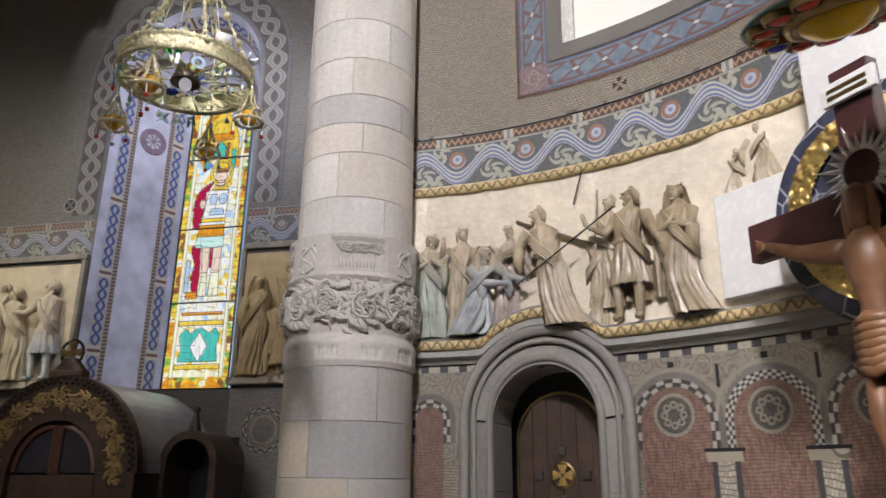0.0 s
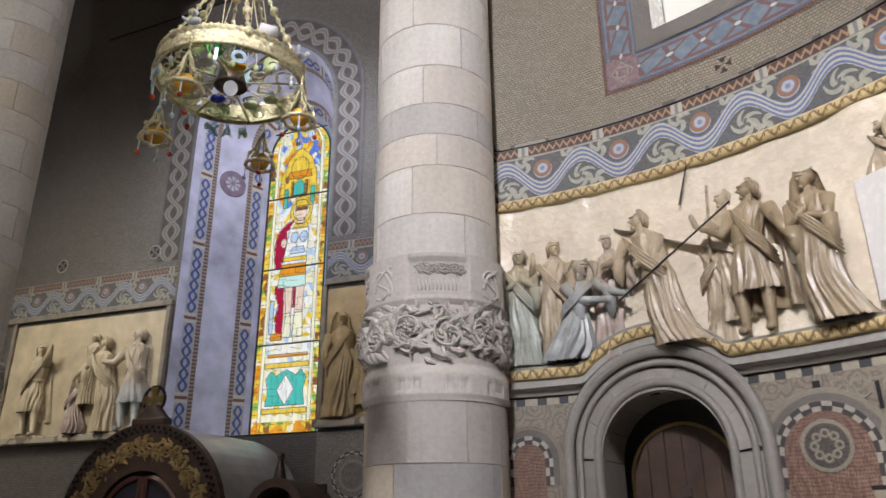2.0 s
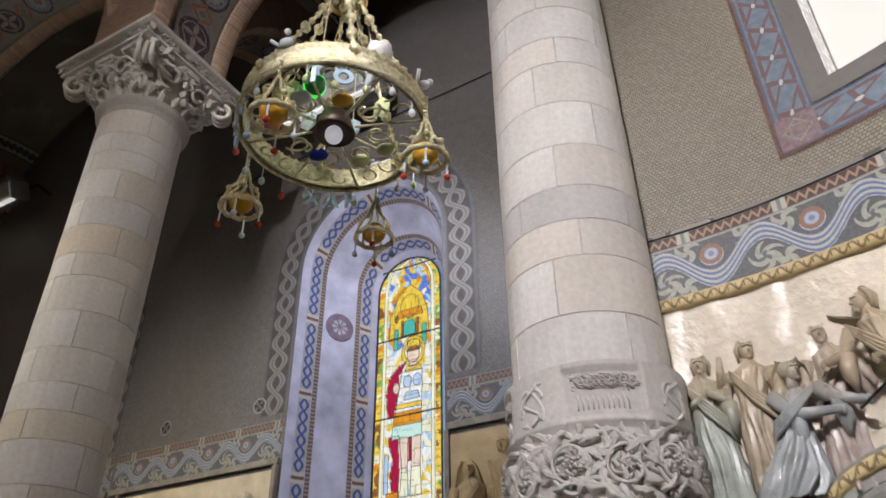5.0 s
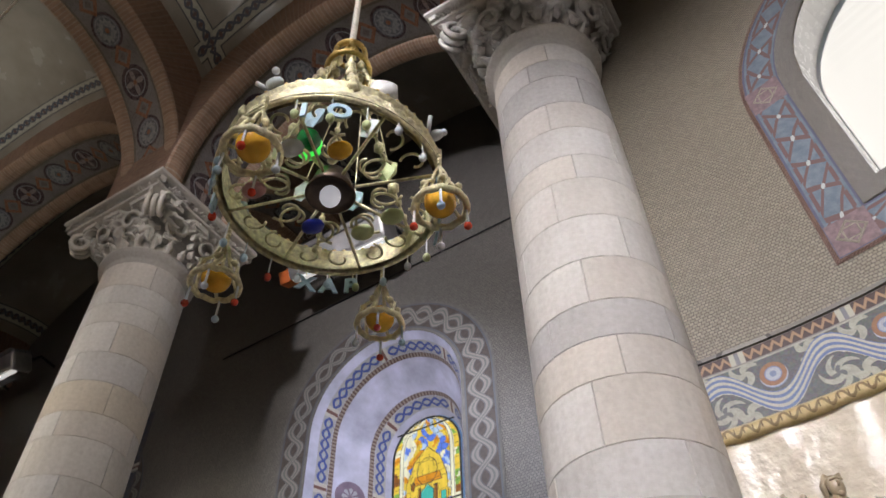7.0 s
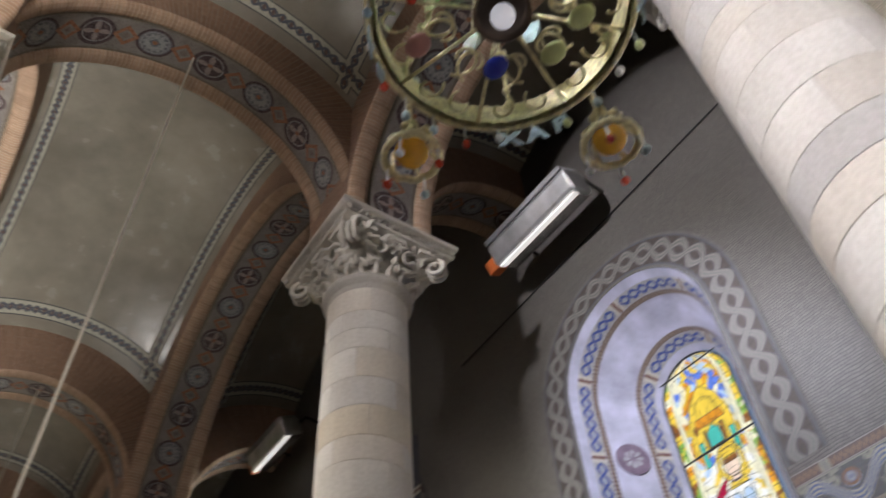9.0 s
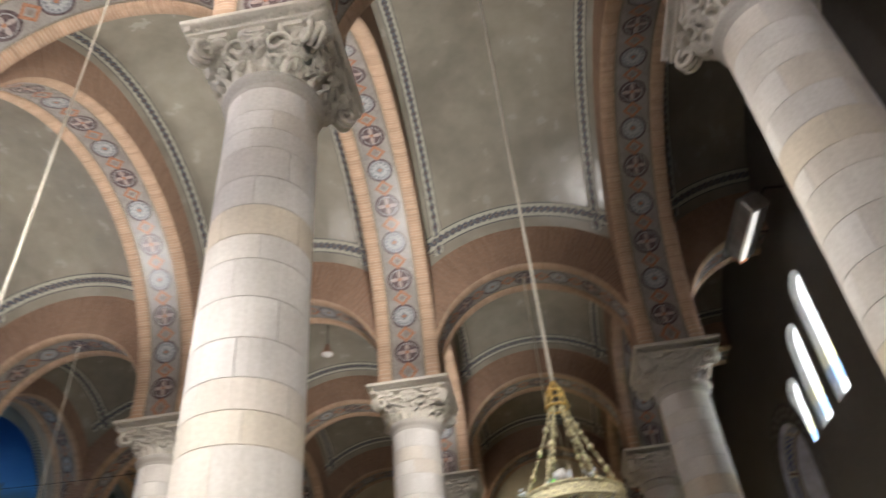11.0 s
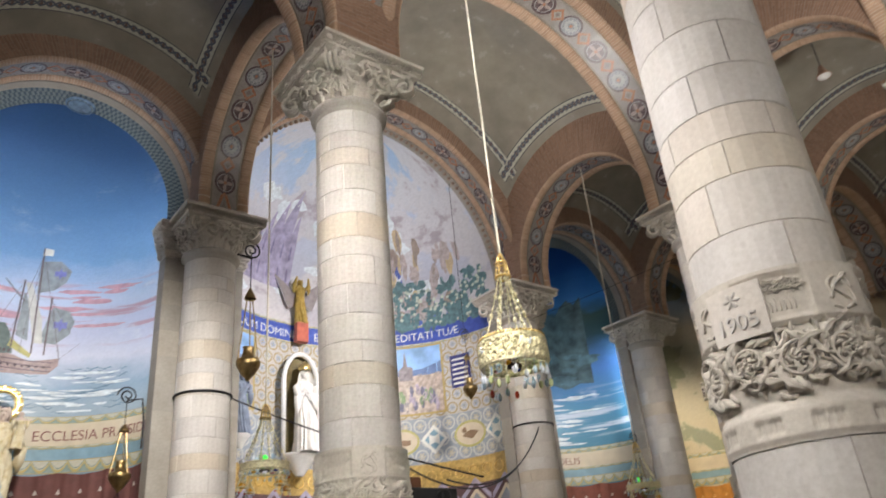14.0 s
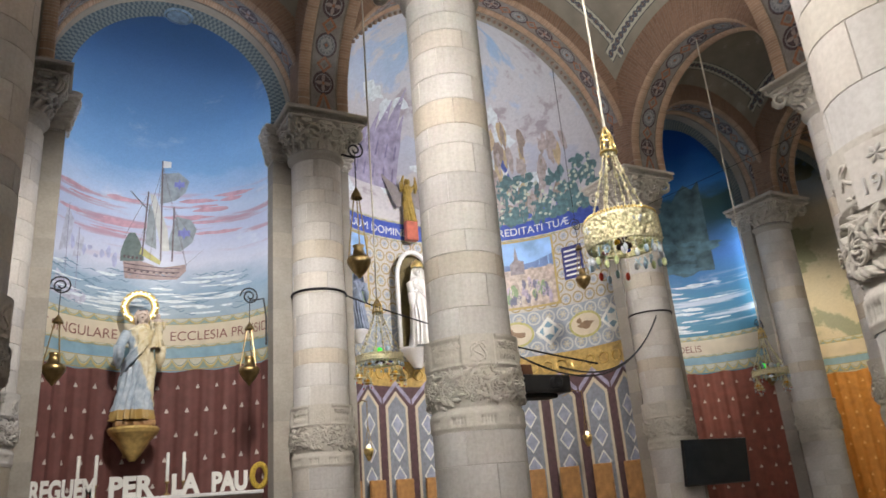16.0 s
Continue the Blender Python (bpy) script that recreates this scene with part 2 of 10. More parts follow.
    return n.done(col, n.math("MULTIPLY_ADD", grain, 0.35, 0.12))


def vault_material():
    """Smooth greyish plaster, a little glossy and stained; uv: distance to the nearest edge in metres, place along it."""
    n = Nodes("vault_plaster", 0.35)
    big, mid, fine = n.noise(0.5, 5), n.noise(2.2, 5), n.noise(30, 3)
    col = n.ramp(big, [(0.3, (0.24, 0.22, 0.18)), (0.7, (0.35, 0.325, 0.27))])
    col = n.mix(0.5, col, n.ramp(mid, [(0.35, (0.7, 0.7, 0.68)), (0.65, (1, 1, 1))]), "MULTIPLY")
    n.bump(n.math("ADD", mid, n.math("MULTIPLY", fine, 0.08)), 0.02, 0.5)
    return n.done(col, n.math("MULTIPLY_ADD", mid, 0.30, 0.08))


def border_material():
    """Painted strip along a vault's edge: a chain of dark knots on pale grey; u metres along, v 0 to 1 across."""
    n = Nodes("vault_border", 0.45)
    u, v = n.uv()
    s = n.math("MULTIPLY", u, 4.2)
    du = n.math("SUBTRACT", n.math("FRACT", s), 0.5)
    dv = n.math("SUBTRACT", v, 0.5)
    wave = n.math("MULTIPLY", n.math("SINE", n.math("MULTIPLY", u, 13.2)), 0.16)
    chain = n.math("LESS_THAN", n.math("ABSOLUTE", n.math("SUBTRACT", n.math("ABSOLUTE", dv), n.math("ABSOLUTE", wave))), 0.09)
    dot = n.math("LESS_THAN", n.math("ADD", n.math("ABSOLUTE", du), n.math("ABSOLUTE", n.math("MULTIPLY", dv, 1.2))), 0.22)
    grain = n.noise(30, 4)
    col = n.ramp(grain, [(0.3, (0.36, 0.35, 0.28)), (0.7, (0.50, 0.48, 0.39))])
    col = n.mix(chain, col, (0.075, 0.085, 0.11))
    col = n.mix(dot, col, (0.11, 0.07, 0.06))
    col = n.mix(n.math("GREATER_THAN", n.math("ABSOLUTE", dv), 0.43), col, (0.06, 0.06, 0.07))
    return n.done(col)


def mosaic_material(name, dark, light, size=0.022, rough=0.45, joint=0.5):
    """Wall of small stone tesserae laid in rows."""
    n = Nodes(name, rough)
    u, v = n.uv()
    warp = n.math("MULTIPLY", n.noise(2.0, 3), 0.10)
    vec = n.join(n.math("ADD", u, warp), n.math("ADD", v, warp))
    b = n.tree.nodes.new("ShaderNodeTexBrick")
    b.inputs["Scale"].default_value = 1.0
    b.inputs["Brick Width"].default_value, b.inputs["Row Height"].default_value, b.inputs["Mortar Size"].default_value = size * 1.3, size, size * 0.12
    n.put(b.inputs["Vector"], vec)
    b.inputs["Color1"].default_value, b.inputs["Color2"].default_value = (*light, 1), (*dark, 1)
    b.inputs["Mortar"].default_value = tuple(c * joint for c in dark) + (1,)
    big = n.noise(0.9, 5)
    col = n.mix(0.5, b.outputs[0], n.ramp(big, [(0.3, (0.72, 0.70, 0.66)), (0.7, (1, 1, 1))]), "MULTIPLY")
    n.bump(n.math("ADD", n.math("MULTIPLY", b.outputs[1], -1.0), n.noise(45, 2)), 0.004, 0.7)
    return n.done(col)


BRICK = brick_material("arch_brick", (0.345, 0.215, 0.145), (0.27, 0.165, 0.11), (0.34, 0.25, 0.19))
RIM_BRICK = brick_material("rim_brick", (0.53, 0.36, 0.245), (0.41, 0.27, 0.18), (0.56, 0.45, 0.34))
SOFFIT, VAULT, BORDER = soffit_material(), vault_material(), border_material()
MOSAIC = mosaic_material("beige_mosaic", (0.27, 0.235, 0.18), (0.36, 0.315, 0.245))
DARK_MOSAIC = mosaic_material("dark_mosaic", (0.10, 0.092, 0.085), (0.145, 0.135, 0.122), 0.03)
RED_MOSAIC = mosaic_material("red_mosaic", (0.19, 0.105, 0.08), (0.37, 0.245, 0.19), 0.035)
GREY_PLASTER = plain("grey_plaster", (0.33, 0.34, 0.37), 0.7, 0, 0.15, 3, 0.006)
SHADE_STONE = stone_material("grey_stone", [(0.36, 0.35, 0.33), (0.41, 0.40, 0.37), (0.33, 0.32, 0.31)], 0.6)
FLOOR = plain("stone_floor", (0.32, 0.29, 0.26), 0.35, 0, 0.2, 1.5, 0.002)
GOLD = plain("gilded_metal", (0.80, 0.58, 0.22), 0.3, 1.0, 0.3, 14, 0.003)
BRASS = plain("old_brass", (0.33, 0.235, 0.105), 0.35, 1.0, 0.3, 14, 0.003)
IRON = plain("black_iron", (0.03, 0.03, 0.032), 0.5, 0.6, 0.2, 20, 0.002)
ROPE = plain("pale_cable", (0.62, 0.58, 0.48), 0.8, 0, 0.15, 40, 0.002)
WOOD = plain("dark_wood", (0.055, 0.032, 0.022), 0.45, 0, 0.35, 7, 0.004)


# ---- makers ----
def part(name, bm, material, parent=None, label="", smooth=False):
    """One mesh object from a bmesh, under a thing or part."""
    data = bpy.data.meshes.new(name)
    bm.normal_update()
    bm.to_mesh(data)
    bm.free()
    for m in material if isinstance(material, (list, tuple)) else [material]:
        data.materials.append(m)
    if smooth:
        data.polygons.foreach_set("use_smooth", [True] * len(data.polygons))
    ob = new(name, data)
    ob.parent = parent
    return tagged(ob, label) if label else ob


def share(name, data, parent, m):
    ob = new(name, data)
    ob.parent = parent
    ob.matrix_basis = m
    return ob


def thing(name, label, category, m=None, group="", kind=""):
    ob = new(name)
    ob.empty_display_size = 0.1
    if m:
        ob.matrix_basis = m
    return tagged(ob, label, category, group, kind)


def box(bm, x0, x1, y0, y1, z0, z1, bevel=0.0, mat=0):
    vs = [bm.verts.new((x, y, z)) for z in (z0, z1) for y in (y0, y1) for x in (x0, x1)]
    fs = [bm.faces.new([vs[i] for i in f]) for f in ((0, 2, 3, 1), (4, 5, 7, 6), (0, 1, 5, 4), (1, 3, 7, 5), (3, 2, 6, 7), (2, 0, 4, 6))]
    for f in fs:
        f.material_index = mat
    if bevel:
        es = {e for f in fs for e in f.edges}
        bmesh.ops.bevel(bm, geom=list(es), offset=bevel, segments=2, affect="EDGES", profile=0.5)
    return bm


def lathe(bm, profile, n=48, a0=0.0, a1=2 * math.pi, centre=(0, 0)):
    full = abs(a1 - a0 - 2 * math.pi) < 1e-6
    cols = n if full else n + 1
    rings = [[bm.verts.new((centre[0] + r * math.cos(a0 + (a1 - a0) * i / n), centre[1] + r * math.sin(a0 + (a1 - a0) * i / n), z)) for i in range(cols)] for r, z in profile]
    for lo, hi in zip(rings, rings[1:]):
        for i in range(n):
            j = (i + 1) % cols
            bm.faces.new((lo[i], lo[j], hi[j], hi[i]))
    return bm


def sheet(bm, fn, nu, nv, uvfn=None, mat=0, flip=False):
    """A grid of quads: fn(a, b) gives the place for a, b in 0 to 1; uvfn the texture place."""
    layer = bm.loops.layers.uv.verify()
    g = [[bm.verts.new(fn(i / nu, j / nv)) for i in range(nu + 1)] for j in range(nv + 1)]
    for j in range(nv):
        for i in range(nu):
            q = [(i, j), (i + 1, j), (i + 1, j + 1), (i, j + 1)]
            if flip:
                q.reverse()
            f = bm.faces.new([g[b][a] for a, b in q])
            f.material_index = mat
            if uvfn:
                for l, (a, b) in zip(f.loops, q):
                    l[layer].uv = uvfn(a / nu, b / nv)
    return bm


def tube(bm, pts, r, n=8, close=False):
    """A round bar along points; r a radius or a list of radii."""
    pts = [Vector(p) for p in pts]
    m = len(pts)
    rs = r if isinstance(r, (list, tuple)) else [r] * m
    rings = []
    side = None
    for i, p in enumerate(pts):
        a = pts[(i - 1) % m] if close or i else p
        b = pts[(i + 1) % m] if close or i < m - 1 else p
        d = (b - a).normalized()
        if side is None:
            side = d.orthogonal().normalized()
        side = (side - d * side.dot(d)).normalized()
        other = d.cross(side)
        rings.append([bm.verts.new(p + rs[i] * (math.cos(2 * math.pi * k / n) * side + math.sin(2 * math.pi * k / n) * other)) for k in range(n)])
    for i in range(m if close else m - 1):
        lo, hi = rings[i], rings[(i + 1) % m]
        for k in range(n):
            bm.faces.new((lo[k], lo[(k + 1) % n], hi[(k + 1) % n], hi[k]))
    if not close:
        bm.faces.new(rings[0][::-1]), bm.faces.new(rings[-1])
    return bm


def ball(bm, p, r, sub=2, scale=(1, 1, 1)):
    m = Matrix.Translation(p) @ Matrix.Diagonal((r * scale[0], r * scale[1], r * scale[2], 1))
    bmesh.ops.create_icosphere(bm, subdivisions=sub, radius=1.0, matrix=m)
    return bm


def leaf(bm, fn, u, v, ang, length, width, h=0.03, bend_=0.0, lobes=4, curl=0.0, n=10):
    """A carved acanthus leaf on a surface: fn(u, v, height) gives the place; from u, v it grows at an angle, with lobed edges and a grooved rib."""
    cu, cv, rows = u, v, []
    for i in range(n + 1):
        t = i / n
        a = ang + bend_ * t
        w = width * (math.sin(math.pi * min(1.0, 0.10 + 0.90 * t)) ** 0.7) * (0.72 + 0.28 * math.cos(2 * math.pi * lobes * t + 2.6)) if i < n else 0.002
        row = []
        for k in (-1.0, -0.62, -0.18, 0.0, 0.18, 0.62, 1.0):
            lift = h * (0.35 + 0.65 * math.sin(math.pi * min(1, t * 0.75 + 0.12))) * (1 - 0.95 * abs(k) ** 2.2) - (0.30 * h if k == 0.0 else 0.0) + curl * t ** 2.5
            if abs(k) == 1.0:
                lift = -0.004 + 0.55 * curl * t ** 2.5
            fwd = 0.45 * abs(k) * w
            row.append(bm.verts.new(fn(cu + math.cos(a) * fwd - math.sin(a) * k * w, cv + math.sin(a) * fwd + math.cos(a) * k * w, lift)))
        rows.append(row)
        cu += math.cos(a) * length / n
        cv += math.sin(a) * length / n
    for lo, hi in zip(rows, rows[1:]):
        for k in range(6):
            bm.faces.new((lo[k], hi[k], hi[k + 1], lo[k + 1]))


def stem(bm, fn, pts, r, h=0.02):
    tube(bm, [fn(u, v, h) for u, v in pts], r, 6)


def rinceau(bm, fn, length, v0, v1, waves, h=0.035, seed=1, head_turn=1.0):
    """A running scroll of acanthus: a waving stem, a coiled shoot with a flower in every bend, leaves thrown off on both sides."""
    rnd = random.Random(seed)
    vm, amp, half = (v0 + v1) / 2, (v1 - v0) / 2, length / (2 * waves)
    stem(bm, fn, [(length * i / (waves * 24), vm + 0.62 * amp * math.cos(math.pi * i / 12)) for i in range(waves * 24 + 1)], 0.035 * amp + 0.003, 0.35 * h)
    for k in range(2 * waves):
        c, side = (k + 0.5) * half, (1 if k % 2 else -1)
        cu, cv = c + half * 0.5, vm - side * 0.10 * amp
        R = min(0.62 * amp, 0.44 * half)
        pts = []
        for i in range(22):
            t = i / 21
            a = side * (1.4 + 7.6 * t)
            pts.append((cu + R * (1 - 0.72 * t) * math.cos(a), cv + R * (1 - 0.72 * t) * math.sin(a)))
        stem(bm, fn, pts, 0.035 * amp + 0.002, 0.5 * h)
        for j in range(5):
            leaf(bm, fn, cu, cv, j * 1.257 + k, 0.30 * R, 0.11 * R, 0.9 * h, 0, 1, 0, 4)
        for j in range(8):
            a = j * 0.785 + 0.3 * k
            leaf(bm, fn, cu + 0.3 * R * math.cos(a), cv + 0.3 * R * math.sin(a), a - side * 0.8, R * 0.55, R * 0.15, h * 0.8, -side * 1.2, 2, 0.1 * h, 6)
        for j in range(7):
            u, v = (k + rnd.random()) * half, vm + rnd.uniform(-0.9, 0.9) * amp
            leaf(bm, fn, u, v, rnd.uniform(0, 6.28), amp * rnd.uniform(0.3, 0.5), amp * rnd.uniform(0.08, 0.13), 0.5 * h, rnd.uniform(-1.5, 1.5), 2, 0.0, 6)
        for j in range(9):
            a = j * 0.70 + rnd.uniform(-0.2, 0.2) + k
            leaf(bm, fn, cu + R * 0.80 * math.cos(a), cv + R * 0.80 * math.sin(a), a + side * rnd.uniform(0.5, 1.1), R * rnd.uniform(0.75, 1.05), R * rnd.uniform(0.24, 0.34), h * rnd.uniform(0.7, 1.15), side * rnd.uniform(0.3, 1.3), 3, 0.25 * h, 8)
        for j in (0.0, 0.5):
            u = (k + j) * half
            leaf(bm, fn, u, vm - side * 0.2 * amp, -side * (0.9 + j), amp * 0.85, amp * 0.22, h, side * 1.2, 3, 0.2 * h, 8)


def scroll(u, v, cell):
    """Height 0 to 1 of a carved leaf scroll over a surface, in cells of that size, staggered rows."""
    row = math.floor(v / cell)
    uu = u / cell + 0.5 * (row % 2)
    col = math.floor(uu)
    x, y = uu - col - 0.5, v / cell - row - 0.5
    turn = 1 if (col + row) % 2 else -1
    r, a = math.hypot(x, y), math.atan2(y, x) * turn
    spiral = math.cos(a + 12.0 * r)
    stem = min(1.0, max(0.0, 0.5 + 1.6 * spiral))
    ribs = 0.5 + 0.5 * math.cos(9 * a - 16 * r)
    h = stem * (0.72 + 0.28 * ribs)
    if r > 0.36:
        h = max(h, (0.5 + 0.5 * math.cos(11 * a + 5 * r)) * 0.75)
    if r < 0.09:
        h = 1.0
    return max(0.0, min(1.0, h + 0.18 * noise.noise((u * 16, v * 16, 3.1))))


# ---- columns ----
def block_mesh(r, h, arc):
    """One curved ashlar of a shaft: an arc of a drum with softened edges."""
    bm = bmesh.new()
    gap, ch, n = 0.0011 / r, 0.004, 8
    def ring(rad, z, cut):
        return [bm.verts.new((rad * math.cos(a), rad * math.sin(a), z)) for a in [gap + cut + (arc - 2 * gap - 2 * cut) * i / n for i in range(n + 1)]]
    cut = ch / r
    rows = [ring(r - 0.03, 0.0015, 0), ring(r - ch, 0.0015, 0), ring(r, 0.0015 + ch, cut), ring(r, h - 0.0015 - ch, cut), ring(r - ch, h - 0.0015, 0), ring(r - 0.03, h - 0.0015, 0)]
    for lo, hi in zip(rows, rows[1:]):
        for i in range(n):
            bm.faces.new((lo[i], lo[i + 1], hi[i + 1], hi[i]))
    for k in (0, n):
        f = [row[k] for row in rows]
        bm.faces.new(f if k else f[::-1])
    data = bpy.data.meshes.new("ashlar")
    bm.normal_update()
    bm.to_mesh(data)
    bm.free()
    return data


def carved_band(bm):
    """Carved collar of the shaft: tablets and short scrolls above a wreath of acanthus, and a plain ring with small sunk panels."""
    def radius(a, z):
        if z > 0.66:
            t = (a / (2 * math.pi) * 8) % 1
            if int(a / (2 * math.pi) * 8) % 2:
                return 0.530 if 0.04 < t < 0.96 else 0.512
            return 0.530 if z > 0.95 or z < 0.69 else 0.505
        if z > 0.22:
            return 0.488 + math.sin((z - 0.22) / 0.44 * math.pi) * 0.022
        t = (a / (2 * math.pi) * 10) % 1
        if 0.06 < z < 0.14 and 0.25 < t < 0.75:
            return 0.500 + 0.02 * (math.sin(t * 60) > 0)
        return 0.522 if 0.02 < z < 0.20 else 0.508
    sheet(bm, lambda a, b: (radius(a * 2 * math.pi, b) * math.cos(a * 2 * math.pi), radius(a * 2 * math.pi, b) * math.sin(a * 2 * math.pi), b), 260, 60)
    def on(u, v, h):
        r = 0.492 + max(0.0, math.sin(min(1, max(0, (v - 0.22) / 0.44)) * math.pi)) * 0.022 + h
        return (r * math.cos(u / 0.5), r * math.sin(u / 0.5), v)
    rinceau(bm, on, math.pi, 0.23, 0.68, 6, 0.050, 4)
    rnd = random.Random(12)
    for k in range(110):
        leaf(bm, on, rnd.uniform(0, math.pi), rnd.uniform(0.24, 0.64), rnd.uniform(0.6, 2.6), rnd.uniform(0.07, 0.13), rnd.uniform(0.02, 0.035), rnd.uniform(0.02, 0.045), rnd.uniform(-1.4, 1.4), 3, 0.02, 7)
    for k in range(6):
        u, v = (k + 0.5) * math.pi / 6, 0.46
        for j in range(14):
            a, q = j * 2.4, 0.012 + 0.0042 * j
            ball(bm, on(u + q * math.cos(a), v + q * math.sin(a), 0.055), 0.011, 1)
    for k in range(0, 8, 2):
        u0 = 0.5 * (k + 0.08) * math.pi / 4
        rinceau(bm, lambda u, v, h: on(u0 + u, v, h + 0.012), 0.84 * 0.5 * math.pi / 4, 0.835, 0.945, 3, 0.022, 50 + k)
        for j in range(11):
            u = u0 + 0.03 + 0.026 * j
            tube(bm, [on(u, 0.735, 0.014), on(u + 0.004, 0.775, 0.016), on(u, 0.80 if j % 3 else 0.82, 0.014)], 0.0055, 5)
    for k in range(1, 8, 2):
        u = 0.5 * (k + 0.5) * math.pi / 4
        up = lambda u_, v_, h: on(u_, v_, h + 0.036)
        for sgn in (-1, 1):
            loop = [(u + sgn * (0.045 + 0.030 * math.cos(t)), 0.80 + 0.10 * math.sin(t * 0.5 + 0.4 * sgn)) for t in [i * 0.32 for i in range(24)]]
            stem(bm, up, loop, 0.011, 0.004)
        stem(bm, up, [(u + 0.05 * math.sin(i * 0.42), 0.70 + 0.012 * i) for i in range(19)], 0.010, 0.008)
        leaf(bm, up, u - 0.02, 0.70, 2.6, 0.06, 0.018, 0.014, 0.6, 2, 0, 6)
        leaf(bm, up, u + 0.02, 0.91, 0.5, 0.06, 0.018, 0.014, -0.6, 2, 0, 6)
    return bm


def bell_at(ang, z, h):
    """A place on the capital's bell: angle, height 0 to 0.52, out from the surface."""
    c, s = math.cos(ang), math.sin(ang)
    square = min(1 / max(abs(c), abs(s)), 1.34)
    k = max(0.0, min(1.0, z / 0.50)) ** 1.5
    r = (0.455 * (1 - k) + 0.62 * k) * ((1 - k) + k * square) + h
    return (r * c, r * s, 0.02 + z)


def capital_body(bm):
    """Bell from the round neck to the square abacus under deep foliage: a low wreath, curling scrolls on the faces, heavy bunches at the corners."""
    rnd = random.Random(41)
    sheet(bm, lambda a, b: bell_at(a * 2 * math.pi, b * 0.50, -0.03), 72, 10)
    on = lambda u, v, h: bell_at(u / 0.5, v, h)
    for k in range(18):
        leaf(bm, on, 0.5 * k * math.pi / 9, 0.0, math.pi / 2, 0.17, 0.062, 0.045, 0, 3, 0.05, 9)
    for k in range(4):
        b, a = k * math.pi / 2, math.pi / 4 + k * math.pi / 2
        # two facing scrolls on each face with a flower between
        for side in (-1, 1):
            pts = []
            for i in range(24):
                t = i / 23
                th = -1.9 + 8.2 * t
                rr = 0.135 * (1 - 0.74 * t)
                pts.append((0.5 * b + side * (0.17 + rr * math.cos(th)), 0.32 + rr * math.sin(th)))
            tube(bm, [on(u, v, 0.055 + 0.03 * i / 23) for i, (u, v) in enumerate(pts)], 0.022, 6)
            for j in range(9):
                th = j * 0.70 + 0.3
                leaf(bm, on, 0.5 * b + side * (0.17 + 0.10 * math.cos(th)), 0.32 + 0.10 * math.sin(th), th + side * 0.7, rnd.uniform(0.10, 0.15), rnd.uniform(0.035, 0.05), rnd.uniform(0.06, 0.10), side * rnd.uniform(0.4, 1.4), 3, 0.05, 7)
        for j in range(7):
            leaf(bm, lambda u, v, h: on(u, v, h + 0.05), 0.5 * b, 0.40, j * 0.9, 0.10, 0.035, 0.05, 0.3, 2, 0.03, 6)
        # corner bunch, rolling out under the abacus
        c, s = math.cos(a), math.sin(a)
        for wide in (-0.07, 0.0, 0.07):
            pts = []
            for i in range(22):
                t = i / 21
                th, rr = 2.8 - 8.4 * t, 0.15 * (1 - 0.72 * t)
                q, z = 0.83 + rr * math.cos(th), 0.36 + rr * math.sin(th)
                pts.append((q * c - wide * s, q * s + wide * c, z))
            tube(bm, pts, 0.030, 6)
        for j in range(26):
            u, v = rnd.uniform(-0.085, 0.085), rnd.uniform(0.17, 0.44)
            leaf(bm, lambda u_, v_, h: on(u_, v_, h + 0.02 + 0.14 * max(0.0, v_ - 0.16)), 0.5 * a + u, v, rnd.uniform(0, 6.28), rnd.uniform(0.09, 0.16), rnd.uniform(0.03, 0.05), rnd.uniform(0.05, 0.10), rnd.uniform(-1.6, 1.6), 3, rnd.uniform(0.02, 0.07), 7)
    return bm


